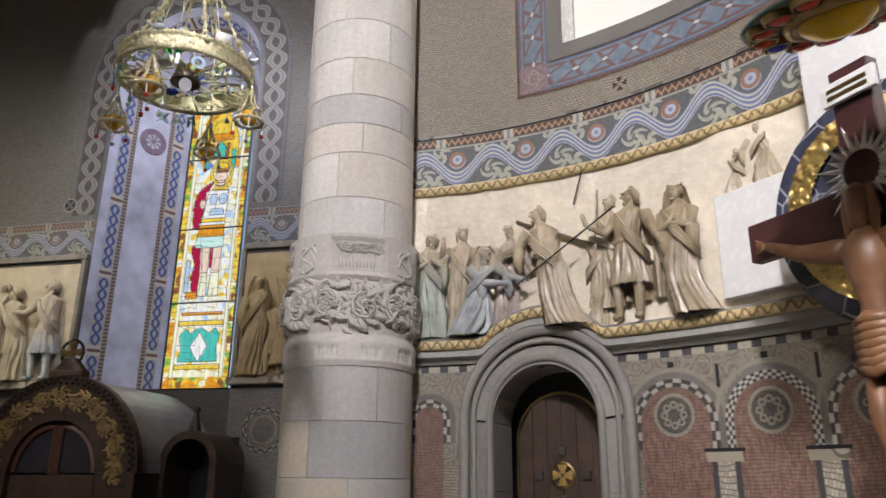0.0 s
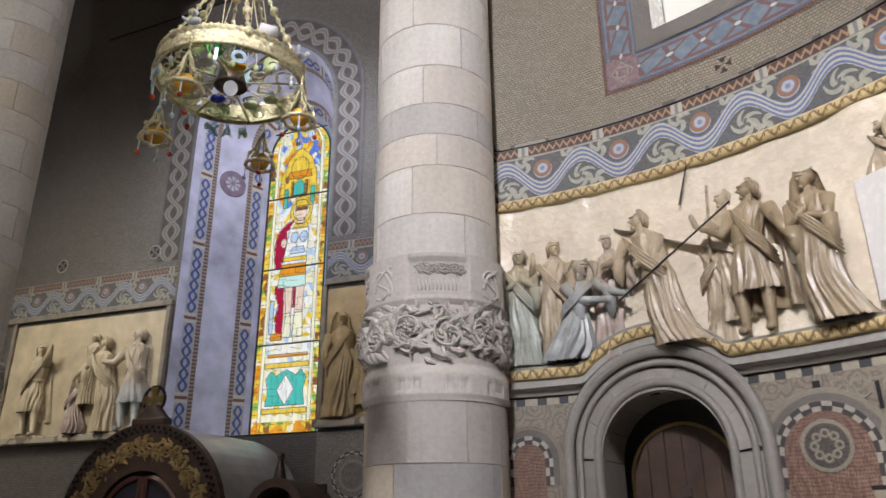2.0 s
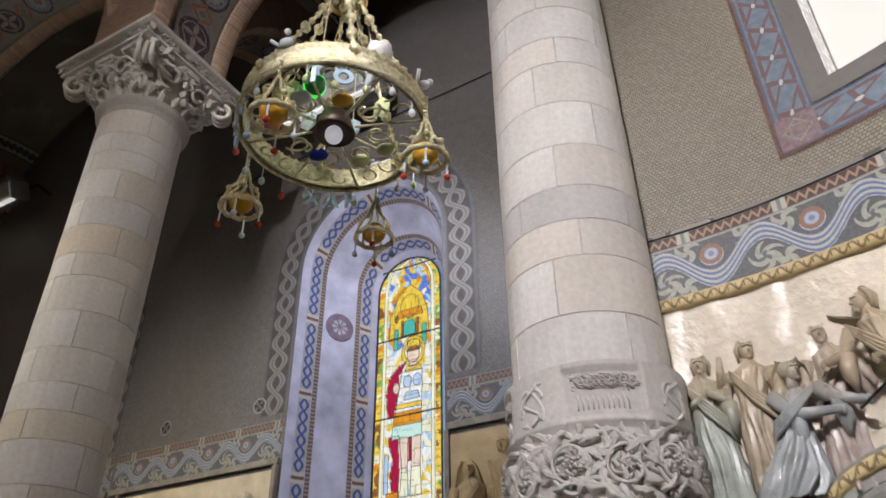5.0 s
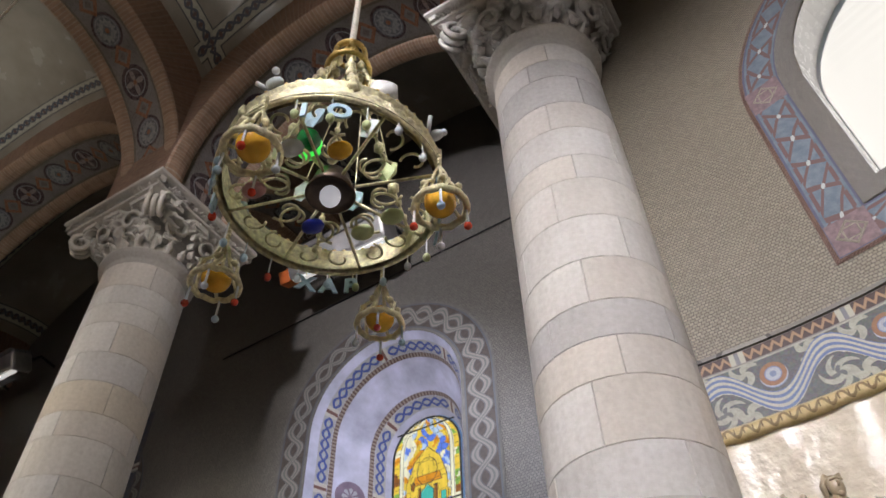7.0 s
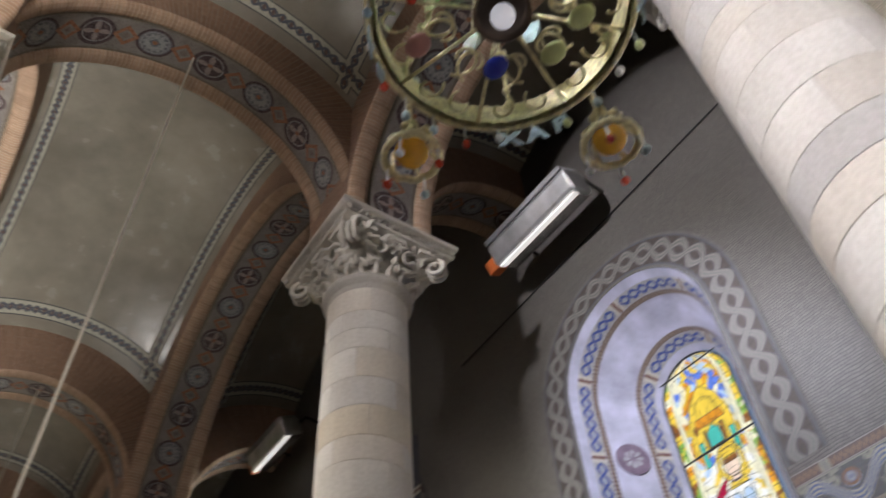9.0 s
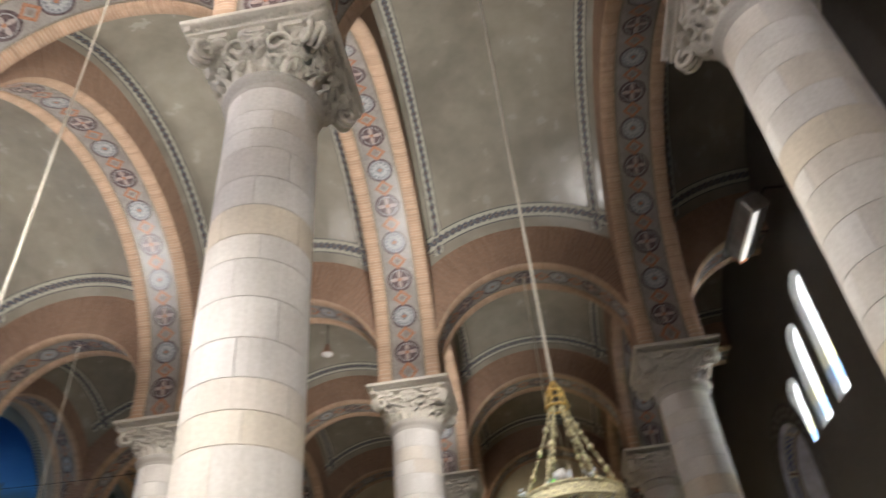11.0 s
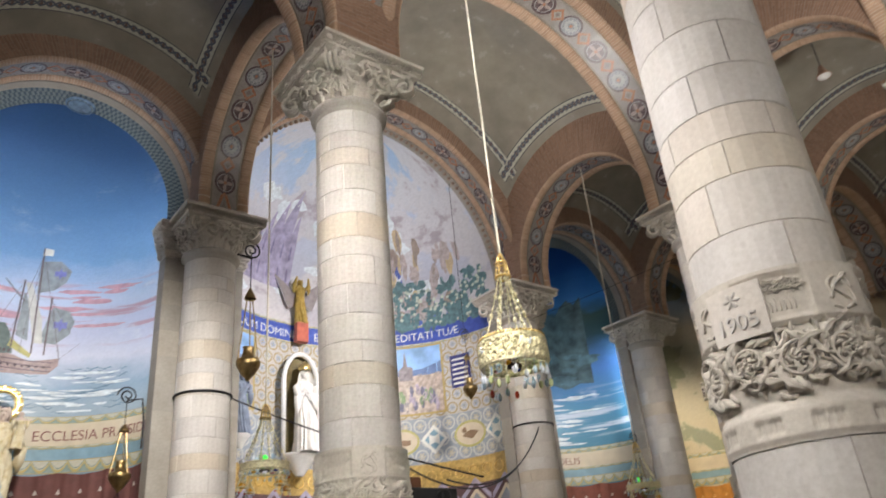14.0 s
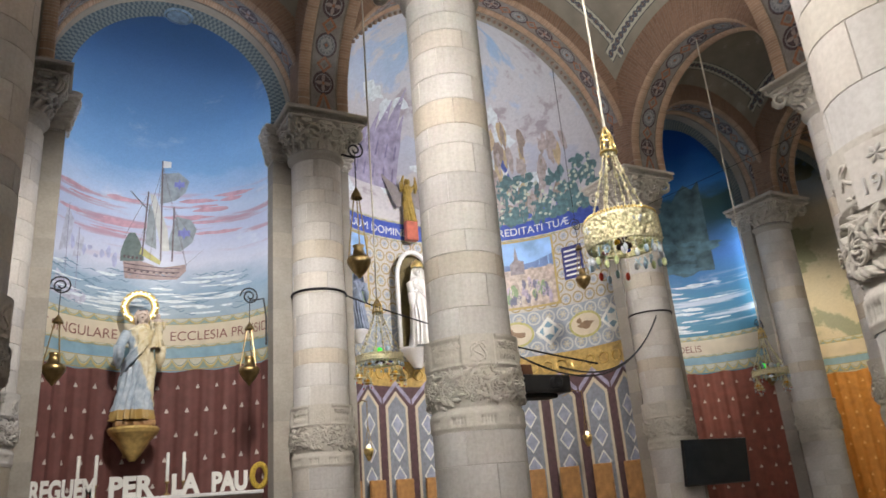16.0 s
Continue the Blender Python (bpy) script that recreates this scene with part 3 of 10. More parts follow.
def abacus(bm):
    """Square slab over the capital: a plain top, a deep hollow filled with a running leaf scroll, a thin lower fillet and small blocks beneath."""
    prof = [(0.60, 0.515), (0.735, 0.525), (0.745, 0.545), (0.715, 0.555), (0.685, 0.57), (0.70, 0.645), (0.775, 0.655), (0.80, 0.665), (0.80, 0.715), (0.79, 0.72)]
    for (r0, z0), (r1, z1) in zip(prof, prof[1:]):
        lo = [bm.verts.new((x * r0, y * r0, z0)) for x, y in ((-1, -1), (1, -1), (1, 1), (-1, 1))]
        hi = [bm.verts.new((x * r1, y * r1, z1)) for x, y in ((-1, -1), (1, -1), (1, 1), (-1, 1))]
        for i in range(4):
            bm.faces.new((lo[i], lo[(i + 1) % 4], hi[(i + 1) % 4], hi[i]))
    bm.faces.new([bm.verts.new((x * 0.79, y * 0.79, 0.72)) for x, y in ((-1, -1), (1, -1), (1, 1), (-1, 1))])
    bm.faces.new([bm.verts.new((x * 0.60, y * 0.60, 0.515)) for x, y in ((-1, 1), (1, 1), (1, -1), (-1, -1))])
    for k in range(4):
        a = k * math.pi / 2
        c, s = math.cos(a), math.sin(a)
        def edge(u, v, h, c=c, s=s):
            x, y = 0.69 + h, min(0.775, max(-0.775, u - 0.76))
            return (x * c - y * s, x * s + y * c, v)
        rinceau(bm, edge, 1.52, 0.545, 0.66, 7, 0.075, 9 + k)
        for y0 in (-0.50, -0.10, 0.30):
            vs = [(x, y) for x in (0.56, 0.70) for y in (y0, y0 + 0.2)]
            lo = [bm.verts.new((x * c - y * s, x * s + y * c, 0.455)) for x, y in vs]
            hi = [bm.verts.new((x * c - y * s, x * s + y * c, 0.53)) for x, y in vs]
            for f in ((0, 1, 3, 2),):
                bm.faces.new([lo[i] for i in f])
            for i, j in ((0, 1), (1, 3), (3, 2), (2, 0)):
                bm.faces.new((lo[i], lo[j], hi[j], hi[i]))
    return bm


def column(grey=(), tan=(), collar=2.36, foot_stone=None, carved=None):
    """A column; grey and tan name the courses cut from darker or warmer stone, collar is the height of the carved ring."""
    foot_stone, carved = foot_stone or LOWER_STONE, carved or CARVED
    col = thing("column", "tall pale ashlar stone column with carved collar and capital", "column", group="columns of the nave", kind="")
    bm = bmesh.new()
    part("plinth", box(lathe(bm, [(0.62, 0.18), (0.64, 0.24), (0.60, 0.30), (0.55, 0.36), (0.53, 0.42)]), -0.7, 0.7, -0.7, 0.7, 0.0, 0.18, 0.02), foot_stone, col, "", False)
    part("core", lathe(bmesh.new(), [(0.488, 0.40), (0.488, collar), (0.455, collar + 0.14), (0.448, 7.86)]), MORTAR, col, "mortar core between the stones")
    lower = block_mesh(0.502, (collar - 0.41) / 5, math.pi / 2)
    lower.materials.append(foot_stone)
    upper = {}
    random.seed(5)
    z = 0.41
    for i in range(5):
        for k in range(4):
            share("ashlar", lower, col, pose(0, 0, z, 0, 0, 90 * k + 45 * (i % 2) + 11 * i))
        z += (collar - 0.41) / 5
    z, i = collar + 0.98, 0
    while z < 7.40:
        h = (0.34, 0.26, 0.38)[(i * 2 + i // 3) % 3]
        tone = GREY_COURSE if i in grey else TAN_COURSE if i in tan else STONE
        if (h, tone.name) not in upper:
            upper[h, tone.name] = block_mesh(0.470, h, math.pi / 2)
            upper[h, tone.name].materials.append(tone)
        m = upper[h, tone.name]
        for k in range(4):
            s = 1.0 - 0.012 * (z - 3.3) / 4.5
            ob = share("ashlar", m, col, pose(0, 0, z, 0, 0, 90 * k + (47, 0, 22, 65, 10)[i % 5]) @ Matrix.Diagonal((s, s, 1, 1)))
        z += h
        i += 1
    part("carved_collar", carved_band(bmesh.new()), carved, col, "carved collar of scrolls and tablets", True).location.z = collar
    part("neck_ring", lathe(bmesh.new(), [(0.44, z - 0.01), (0.465, 7.68), (0.475, 7.70), (0.525, 7.725), (0.535, 7.765), (0.525, 7.80), (0.49, 7.825), (0.46, 7.84)]), CAPITAL, col, "rounded neck moulding", True)
    cap = part("capital", capital_body(bmesh.new()), carved, col, "carved foliage capital", True)
    cap.location.z = 7.79
    ab = part("abacus", abacus(bmesh.new()), carved, col, "carved square abacus", False)
    ab.location.z = 7.79
    return col


first = column((3, 10, 11), ())
first.matrix_basis = pose(ROW_X[-1], ROW_Y[-1], 0)
spots = [(i, j) for i in (-1, 0, 1, 2) for j in (-1, 0, 1, 2)]
turn = 0
nave = column((), (2, 8), 2.12, STONE, CREAM_CARVED)
nave.matrix_basis = pose(ROW_X[0], ROW_Y[0], 0, 0, 0, 90)
for i, j in spots:
    if (i, j) in ((-1, -1), (0, 0)):
        continue
    turn += 90
    x = {1: -14.92, 2: -19.95}.get(i, ROW_X[i]) if j == 2 else ROW_X[i]
    copy_thing(nave if i > -1 else first, pose(x, ROW_Y[j], 0, 0, 0, turn % 360))


def dated_tablet(place):
    """Raised stone tablet with a rosette and a date, let into a column's collar."""
    t = thing("date_tablet", "cream stone tablet with a rosette and date on a column", "tablet", place)
    def on(u, v, h):
        r = 0.535 + h
        return (r * math.cos(u / 0.53), r * math.sin(u / 0.53), v)
    bm = bmesh.new()
    sheet(bm, lambda a, b: on((a - 0.5) * 0.36, 0.33 * b, 0.012), 12, 1)
    for z, f in ((0.0, 1), (0.33, -1)):
        sheet(bm, lambda a, b: on((a - 0.5) * 0.36, z, -0.05 + 0.062 * b), 12, 1, flip=f < 0)
    for e in (-0.18, 0.18):
        sheet(bm, lambda a, b: on(e, 0.33 * a, -0.05 + 0.062 * b), 1, 1, flip=e > 0)
    part("slab", bm, STONE, t)
    for j in range(6):
        bm = bmesh.new()
        leaf(bm, lambda u, v, h: on(u, v, h + 0.013), 0.0, 0.245, j * math.pi / 3, 0.055, 0.016, 0.010, 0, 1, 0, 4)
        part("petal", bm, CARVED, t, "", True)
    cu = bpy.data.curves.new("date", "FONT")
    cu.body, cu.size, cu.extrude, cu.align_x = "1905", 0.135, 0.009, "CENTER"
    ob = bpy.data.objects.new("date", cu)
    scene.collection.objects.link(ob)
    bpy.context.view_layer.update()
    me = bpy.data.meshes.new_from_object(ob.evaluated_get(bpy.context.evaluated_depsgraph_get()))
    bpy.data.objects.remove(ob)
    bm = bmesh.new()
    bm.from_mesh(me)
    for v in bm.verts:
        v.co = Vector(on(v.co.x, 0.055 + v.co.y, 0.016 + v.co.z))
    part("date", bm, CARVED, t, "raised numerals")
    return t


dated_tablet(pose(ROW_X[0], ROW_Y[0], 2.74, 0, 0, 0))


# ---- arches and vaults ----
def arch_ring(name, half, rin, width, along, centre, rext=1.2, clip=True, spring=SPRING):
    """A semicircular arch on the grid: brick rims and faces, a painted soffit. along: 'x' or 'y', the way it spans."""
    n, leg = 42, spring - IMPOST
    turn_at = lambda a: min(math.pi, max(0.0, (a * n - 1) * math.pi / (n - 2)))
    along_at = lambda a: a * (math.pi * rin + 2 * leg)
    def at(a, r, w):
        s, z = r * math.cos(turn_at(a)), r * math.sin(turn_at(a))
        if a < 0.5 / n or a > 1 - 0.5 / n:
            z = -leg
        return (centre[0] + s, centre[1] + w, spring + z) if along == "x" else (centre[0] + w, centre[1] + s, spring + z)
    def outer(a):
        r = rin + rext
        c = abs(math.cos(turn_at(a)))
        return max(rin + 0.02, min(r, half / c)) if clip and c > 1e-4 else r
    root = thing(name, "round brick arch with painted soffit between columns", "arch", kind="structure")
    w, e = width / 2, 0.22 * width
    bm = bmesh.new()
    for s in (-1, 1):
        sheet(bm, lambda a, b: at(a, rin + 0.02 + b * (outer(a) - rin - 0.02), s * w), n, 1, lambda a, b: (along_at(a), b * rext), flip=(s > 0))
    rims = bmesh.new()
    for s in (-1, 1):
        # rounded rim
        def rim(a, b, s=s):
            t = b * math.pi
            return at(a, rin + 0.035 - 0.055 * math.sin(t), s * (w + 0.01 - (e + 0.01) * (0.5 - 0.5 * math.cos(t))))
        sheet(rims, rim, n, 6, lambda a, b: (along_at(a), b * 0.16), flip=(s > 0))
    part("brick_ring", bm, BRICK, root, "red-brown brick face of the arch", False)
    part("brick_rim", rims, RIM_BRICK, root, "paler orange rounded brick rims", False)
    part("painted_soffit", sheet(bmesh.new(), lambda a, b: at(a, rin + 0.03, (b * 2 - 1) * (w - e)), n, 1, lambda a, b: (along_at(a), b)), SOFFIT, root, "painted band of medallions and lozenges")
    return root


def sail_vault(name, x0, x1, y0, y1, cut=None):
    """A sail vault over one bay with painted borders along the four arches."""
    cx, cy = (x0 + x1) / 2, (y0 + y1) / 2
    hx, hy = (x1 - x0) / 2, (y1 - y0) / 2
    rr = hx * hx + hy * hy - 1.0
    def height(x, y):
        return SPRING + math.sqrt(max(0.0, rr - (x - cx) ** 2 - (y - cy) ** 2))
    m = 0.20
    ylim = (y1 if cut is None else cut)
    ax0, ax1, ay0, ay1 = x0 + m, x1 - m, y0 + m, ylim - (m if cut is None else -0.3)
    bm = bmesh.new()
    sheet(bm, lambda a, b: (lambda x, y: (x, y, height(x, y)))(ax0 + (ax1 - ax0) * a, ay0 + (ay1 - ay0) * b), 48, 48, flip=True)
    tagged(part(name, bm, VAULT, None, "", True), "grey plaster sail vault, stained and slightly glossy", "ceiling", kind="structure")
    # borders lie 4 mm under the plaster along the arch faces
    for k, (along, lo, hi, fixed, sgn) in enumerate((("x", x0, x1, y0, 1), ("x", x0, x1, y1, -1), ("y", y0, y1, x0, 1), ("y", y0, y1, x1, -1))):
        if cut is not None and k == 1:
            continue
        other = hy if along == "x" else hx
        half = hx if along == "x" else hy
        def place(a, b, along=along, fixed=fixed, sgn=sgn, lo=lo, hi=hi):
            s = lo + 0.56 + (hi - lo - 1.12) * a
            e = fixed + sgn * ((0.73 if along == "x" else 0.64) + 0.22 * b)
            x, y = (s, e) if along == "x" else (e, s)
            if cut is not None:
                y = min(y, cut)
            return (x, y, height(x, y) - 0.012)
        bm = bmesh.new()
        sheet(bm, place, 60, 1, lambda a, b, L=(hi - lo) * 1.3: (a * L, b))
        tagged(part("vault_border", bm, BORDER), "painted border strip along the vault edge", "border", kind="structure")


xs = [ROW_X[k] for k in (-2, -1, 0, 1, 2, 3)]
ys = [10.70, 5.55, 0.40, -4.75, -9.90]
for a in range(5):
    for b in range(4):
        sail_vault("vault", xs[a + 1], xs[a], ys[b + 1], ys[b], WALL_Y if b == 0 else None)
for a in range(6):
    for b in range(4):
        if b == 0:
            continue
        arch_ring("row_arch", (ys[b] - ys[b + 1]) / 2, (ys[b] - ys[b + 1]) / 2 - 0.55, 0.98, "y", (xs[a], (ys[b] + ys[b + 1]) / 2))
    if 0 < a < 5:
        arch_ring("row_arch", 2.575, 2.025, 0.98, "y", (xs[a], 8.125))
for b in range(1, 5):
    for a in range(5):
        h = (xs[a] - xs[a + 1]) / 2
        arch_ring("transverse_arch", h, h - (0.36 if b == 4 else 0.55), 0.74 if b == 4 else 1.22, "x", ((xs[a] + xs[a + 1]) / 2, ys[b]))

# ---- floor, outer walls, roof ----
def slab(name, x0, x1, y0, y1, z0, z1, mat, label, category):
    ob = part(name, box(bmesh.new(), x0, x1, y0, y1, z0, z1), mat)
    layer = ob.data.uv_layers.new(name="UVMap")
    for p in ob.data.polygons:
        for li in p.loop_indices:
            c = ob.data.vertices[ob.data.loops[li].vertex_index].co
            layer.data[li].uv = (c.x, c.y) if abs(p.normal.z) > 0.5 else ((c.x, c.z) if abs(p.normal.y) > 0.5 else (c.y, c.z))
    return tagged(ob, label, category, kind="structure")


slab("floor", -27, 6, -16, 11, -0.2, 0.0, FLOOR, "grey polished stone church floor", "floor")
slab("roof_slab", -27, 6, -16, 11, 15.0, 15.3, MORTAR, "plain slab closing the vaults above", "ceiling")
slab("wall_west", -27.3, -25.6, -16, 11, 0, 15, plain("beige_plaster", (0.50, 0.44, 0.31), 0.6, 0, 0.25, 1.2, 0.01), "dull beige side wall far across the nave", "wall")
slab("wall_east", 5.6, 6.0, -16, 11, 0, 15, DARK_MOSAIC, "plain side wall closing the church", "wall")


# ---- the end wall with five apses ----
def opening_wall(name, x0, x1, y0, y1, z1, openings, mat, label, mats=None):
    """A wall along x, thick from y0 to y1, with round-headed openings (centre, half width, sill, spring)."""
    bm = bmesh.new()
    uvl = bm.loops.layers.uv.verify()
    def quad(pts):
        f = bm.faces.new([bm.verts.new(p) for p in pts])
        for l in f.loops:
            l[uvl].uv = (l.vert.co.x + 0.7 * l.vert.co.y, l.vert.co.z)
    edge = x0
    for c, h, sill, spring in sorted(openings):
        for y, s in ((y0, 1), (y1, -1)):
            quad([(edge, y, 0), (c - h, y, 0), (c - h, y, z1), (edge, y, z1)][::s])
            if sill > 0:
                quad([(c - h, y, 0), (c + h, y, 0), (c + h, y, sill), (c - h, y, sill)][::s])
            n = 32
            for i in range(n):
                a, b = math.pi * (1 - i / n), math.pi * (1 - (i + 1) / n)
                xa, xb = c + h * math.cos(a), c + h * math.cos(b)
                quad([(xa, y, spring + h * math.sin(a)), (xb, y, spring + h * math.sin(b)), (xb, y, z1), (xa, y, z1)][::s])
        edge = c + h
    for y, s in ((y0, 1), (y1, -1)):
        quad([(edge, y, 0), (x1, y, 0), (x1, y, z1), (edge, y, z1)][::s])
    for c, h, sill, spring in openings:
        path = [(c - h, sill), (c - h, spring)] + [(c + h * math.cos(math.pi * (1 - i / 32)), spring + h * math.sin(math.pi * (1 - i / 32))) for i in range(1, 33)] + [(c + h, sill)]
        for (xa, za), (xb, zb) in zip(path, path[1:] + path[:1]):
            quad([(xa, y0, za), (xa, y1, za), (xb, y1, zb), (xb, y0, zb)])
    return tagged(part(name, bm, mat), label, "wall", kind="structure")


APSES = {"east": (0.59, 2.16), "ship": (-4.44, 2.17), "main": (-11.11, 3.79), "storm": (-17.75, 2.12), "gold": (-22.7, 2.12)}
opening_wall("wall_end", -27, 6, END_Y - 0.25, END_Y, 15, [(c, h, 0, SPRING) for c, h in APSES.values()], PIER, "stone end wall pierced by five tall apses")


DEPTH = {"east": 2.2, "ship": 2.2, "main": 3.5, "storm": 2.2, "gold": 2.2}

# ---- window wall ----
WINDOWS = [(-5.43, 1.10, 2.6, 7.0), (-11.1, 1.10, 2.6, 7.0), (-18.4, 1.10, 2.6, 7.0)]
LANCETS = [(-14.74, 0.35, 7.1, 9.40), (-15.90, 0.37, 7.1, 8.85), (-16.98, 0.35, 7.1, 8.20)]
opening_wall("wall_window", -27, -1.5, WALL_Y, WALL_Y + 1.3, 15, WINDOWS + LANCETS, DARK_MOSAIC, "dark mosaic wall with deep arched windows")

# ---- curved relief wall ----
RC, RR = (-1.55, 1.55), 4.30


def bend(deg, r, z):
    """A place on the curved wall: degrees clockwise from its left end, radius, height."""
    a = radians(90 - deg)
    return (RC[0] + r * math.cos(a), RC[1] + r * math.sin(a), z)


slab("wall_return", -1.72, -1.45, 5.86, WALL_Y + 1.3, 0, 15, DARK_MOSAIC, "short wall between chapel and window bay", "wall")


# ---- side chapel: curved wall with door, window and relief ----
M_DEG = RR * math.pi / 180          # metres for a degree along the curved wall
DOOR = (15.7, 0.415, 2.00)          # degree, half width, spring
LIGHT = (31.0, 0.90, 5.16, 6.30)    # degree, half width, sill, spring
NB = 0.004


def wall_strips():
    bm = bmesh.new()
    uvl = bm.loops.layers.uv.verify()
    step = 0.5
    d = -1.0
    def quad(d0, d1, za0, za1, zb0, zb1):
        pts = [(d0, za0), (d1, za1), (d1, zb1), (d0, zb0)]
        f = bm.faces.new([bm.verts.new(bend(a, RR, z)) for a, z in pts])
        f.smooth = True
        for l, (a, z) in zip(f.loops, pts):
            l[uvl].uv = (a * M_DEG, z)
    def head(a, c, h, spring):
        s = min(abs(a - c) * M_DEG, h)
        return spring + math.sqrt(h * h - s * s)
    while d < 135:
        e = d + step
        mid = d + step / 2
        in_door = abs(mid - DOOR[0]) * M_DEG < DOOR[1]
        in_light = abs(mid - LIGHT[0]) * M_DEG < LIGHT[1]
        a0, a1 = (head(d, *DOOR), head(e, *DOOR)) if in_door else (0.0, 0.0)
        if in_light:
            quad(d, e, a0, a1, LIGHT[2], LIGHT[2])
            a0, a1 = head(d, LIGHT[0], LIGHT[1], LIGHT[3]), head(e, LIGHT[0], LIGHT[1], LIGHT[3])
        quad(d, e, a0, a1, 15.0, 15.0)
        d = e
    return bm


def outline(c, h, sill, spring, grow=0.0, n=24):
    """Round-headed outline on the curved wall as (degree, height), from one foot over the top to the other."""
    h2 = h + grow
    pts = [(c - h2 / M_DEG, sill - grow), (c - h2 / M_DEG, spring)]
    pts += [(c + h2 * math.cos(math.pi * (1 - i / n)) / M_DEG, spring + h2 * math.sin(math.pi * (1 - i / n))) for i in range(1, n)]
    return pts + [(c + h2 / M_DEG, spring), (c + h2 / M_DEG, sill - grow)]


def ribbon(bm, inner, outer, r_in=RR - NB, r_out=None, closed=False, mat=0):
    """A band between two outlines on the curved wall; u metres along, v across."""
    uvl = bm.loops.layers.uv.verify()
    r_out = r_in if r_out is None else r_out
    # resample straight runs so that they follow the curve
    def fine(a, b):
        out_a, out_b = [], []
        m = len(a)
        for i in range(m if closed else m - 1):
            p, q, s, t = a[i], a[(i + 1) % m], b[i], b[(i + 1) % m]
            k = max(1, int(max(abs(q[0] - p[0]), abs(t[0] - s[0])) / 1.5), int(abs(q[1] - p[1]) / 0.6))
            for j in range(k):
                f = j / k
                out_a.append((p[0] + (q[0] - p[0]) * f, p[1] + (q[1] - p[1]) * f))
                out_b.append((s[0] + (t[0] - s[0]) * f, s[1] + (t[1] - s[1]) * f))
        if not closed:
            out_a.append(a[-1]), out_b.append(b[-1])
        else:
            out_a.append(out_a[0]), out_b.append(out_b[0])
        return out_a, out_b
    ia, oa = fine(inner, outer)
    u = 0.0
    for i in range(len(ia) - 1):
        mid0 = ((ia[i][0] + oa[i][0]) / 2, (ia[i][1] + oa[i][1]) / 2)
        mid1 = ((ia[i + 1][0] + oa[i + 1][0]) / 2, (ia[i + 1][1] + oa[i + 1][1]) / 2)
        du = math.hypot((mid1[0] - mid0[0]) * M_DEG, mid1[1] - mid0[1])
        f = bm.faces.new([bm.verts.new(bend(*p)) for p in ((ia[i][0], r_in, ia[i][1]), (ia[i + 1][0], r_in, ia[i + 1][1]), (oa[i + 1][0], r_out, oa[i + 1][1]), (oa[i][0], r_out, oa[i][1]))])
        f.material_index = mat
        for l, w in zip(f.loops, ((u, 0), (u + du, 0), (u + du, 1), (u, 1))):
            l[uvl].uv = w
        u += du
    return bm


def strip(bm, d0, d1, z0, z1, r=RR - NB):
    n = max(2, int(abs(d1 - d0) / 1.0))
    return sheet(bm, lambda a, b: bend(d0 + (d1 - d0) * a, r, z0 + (z1 - z0) * b), n, 1, lambda a, b: (a * abs(d1 - d0) * M_DEG, b))


def moulding(bm, path, profile):
    """Sweep a profile of (inwards, up) along (degree, height) points of the curved wall."""
    rows = [[bm.verts.new(bend(d, RR - o, z + up)) for o, up in profile] for d, z in path]
    for p, q in zip(rows, rows[1:]):
        for k in range(len(profile) - 1):
            bm.faces.new((p[k], q[k], q[k + 1], p[k + 1]))
    return bm


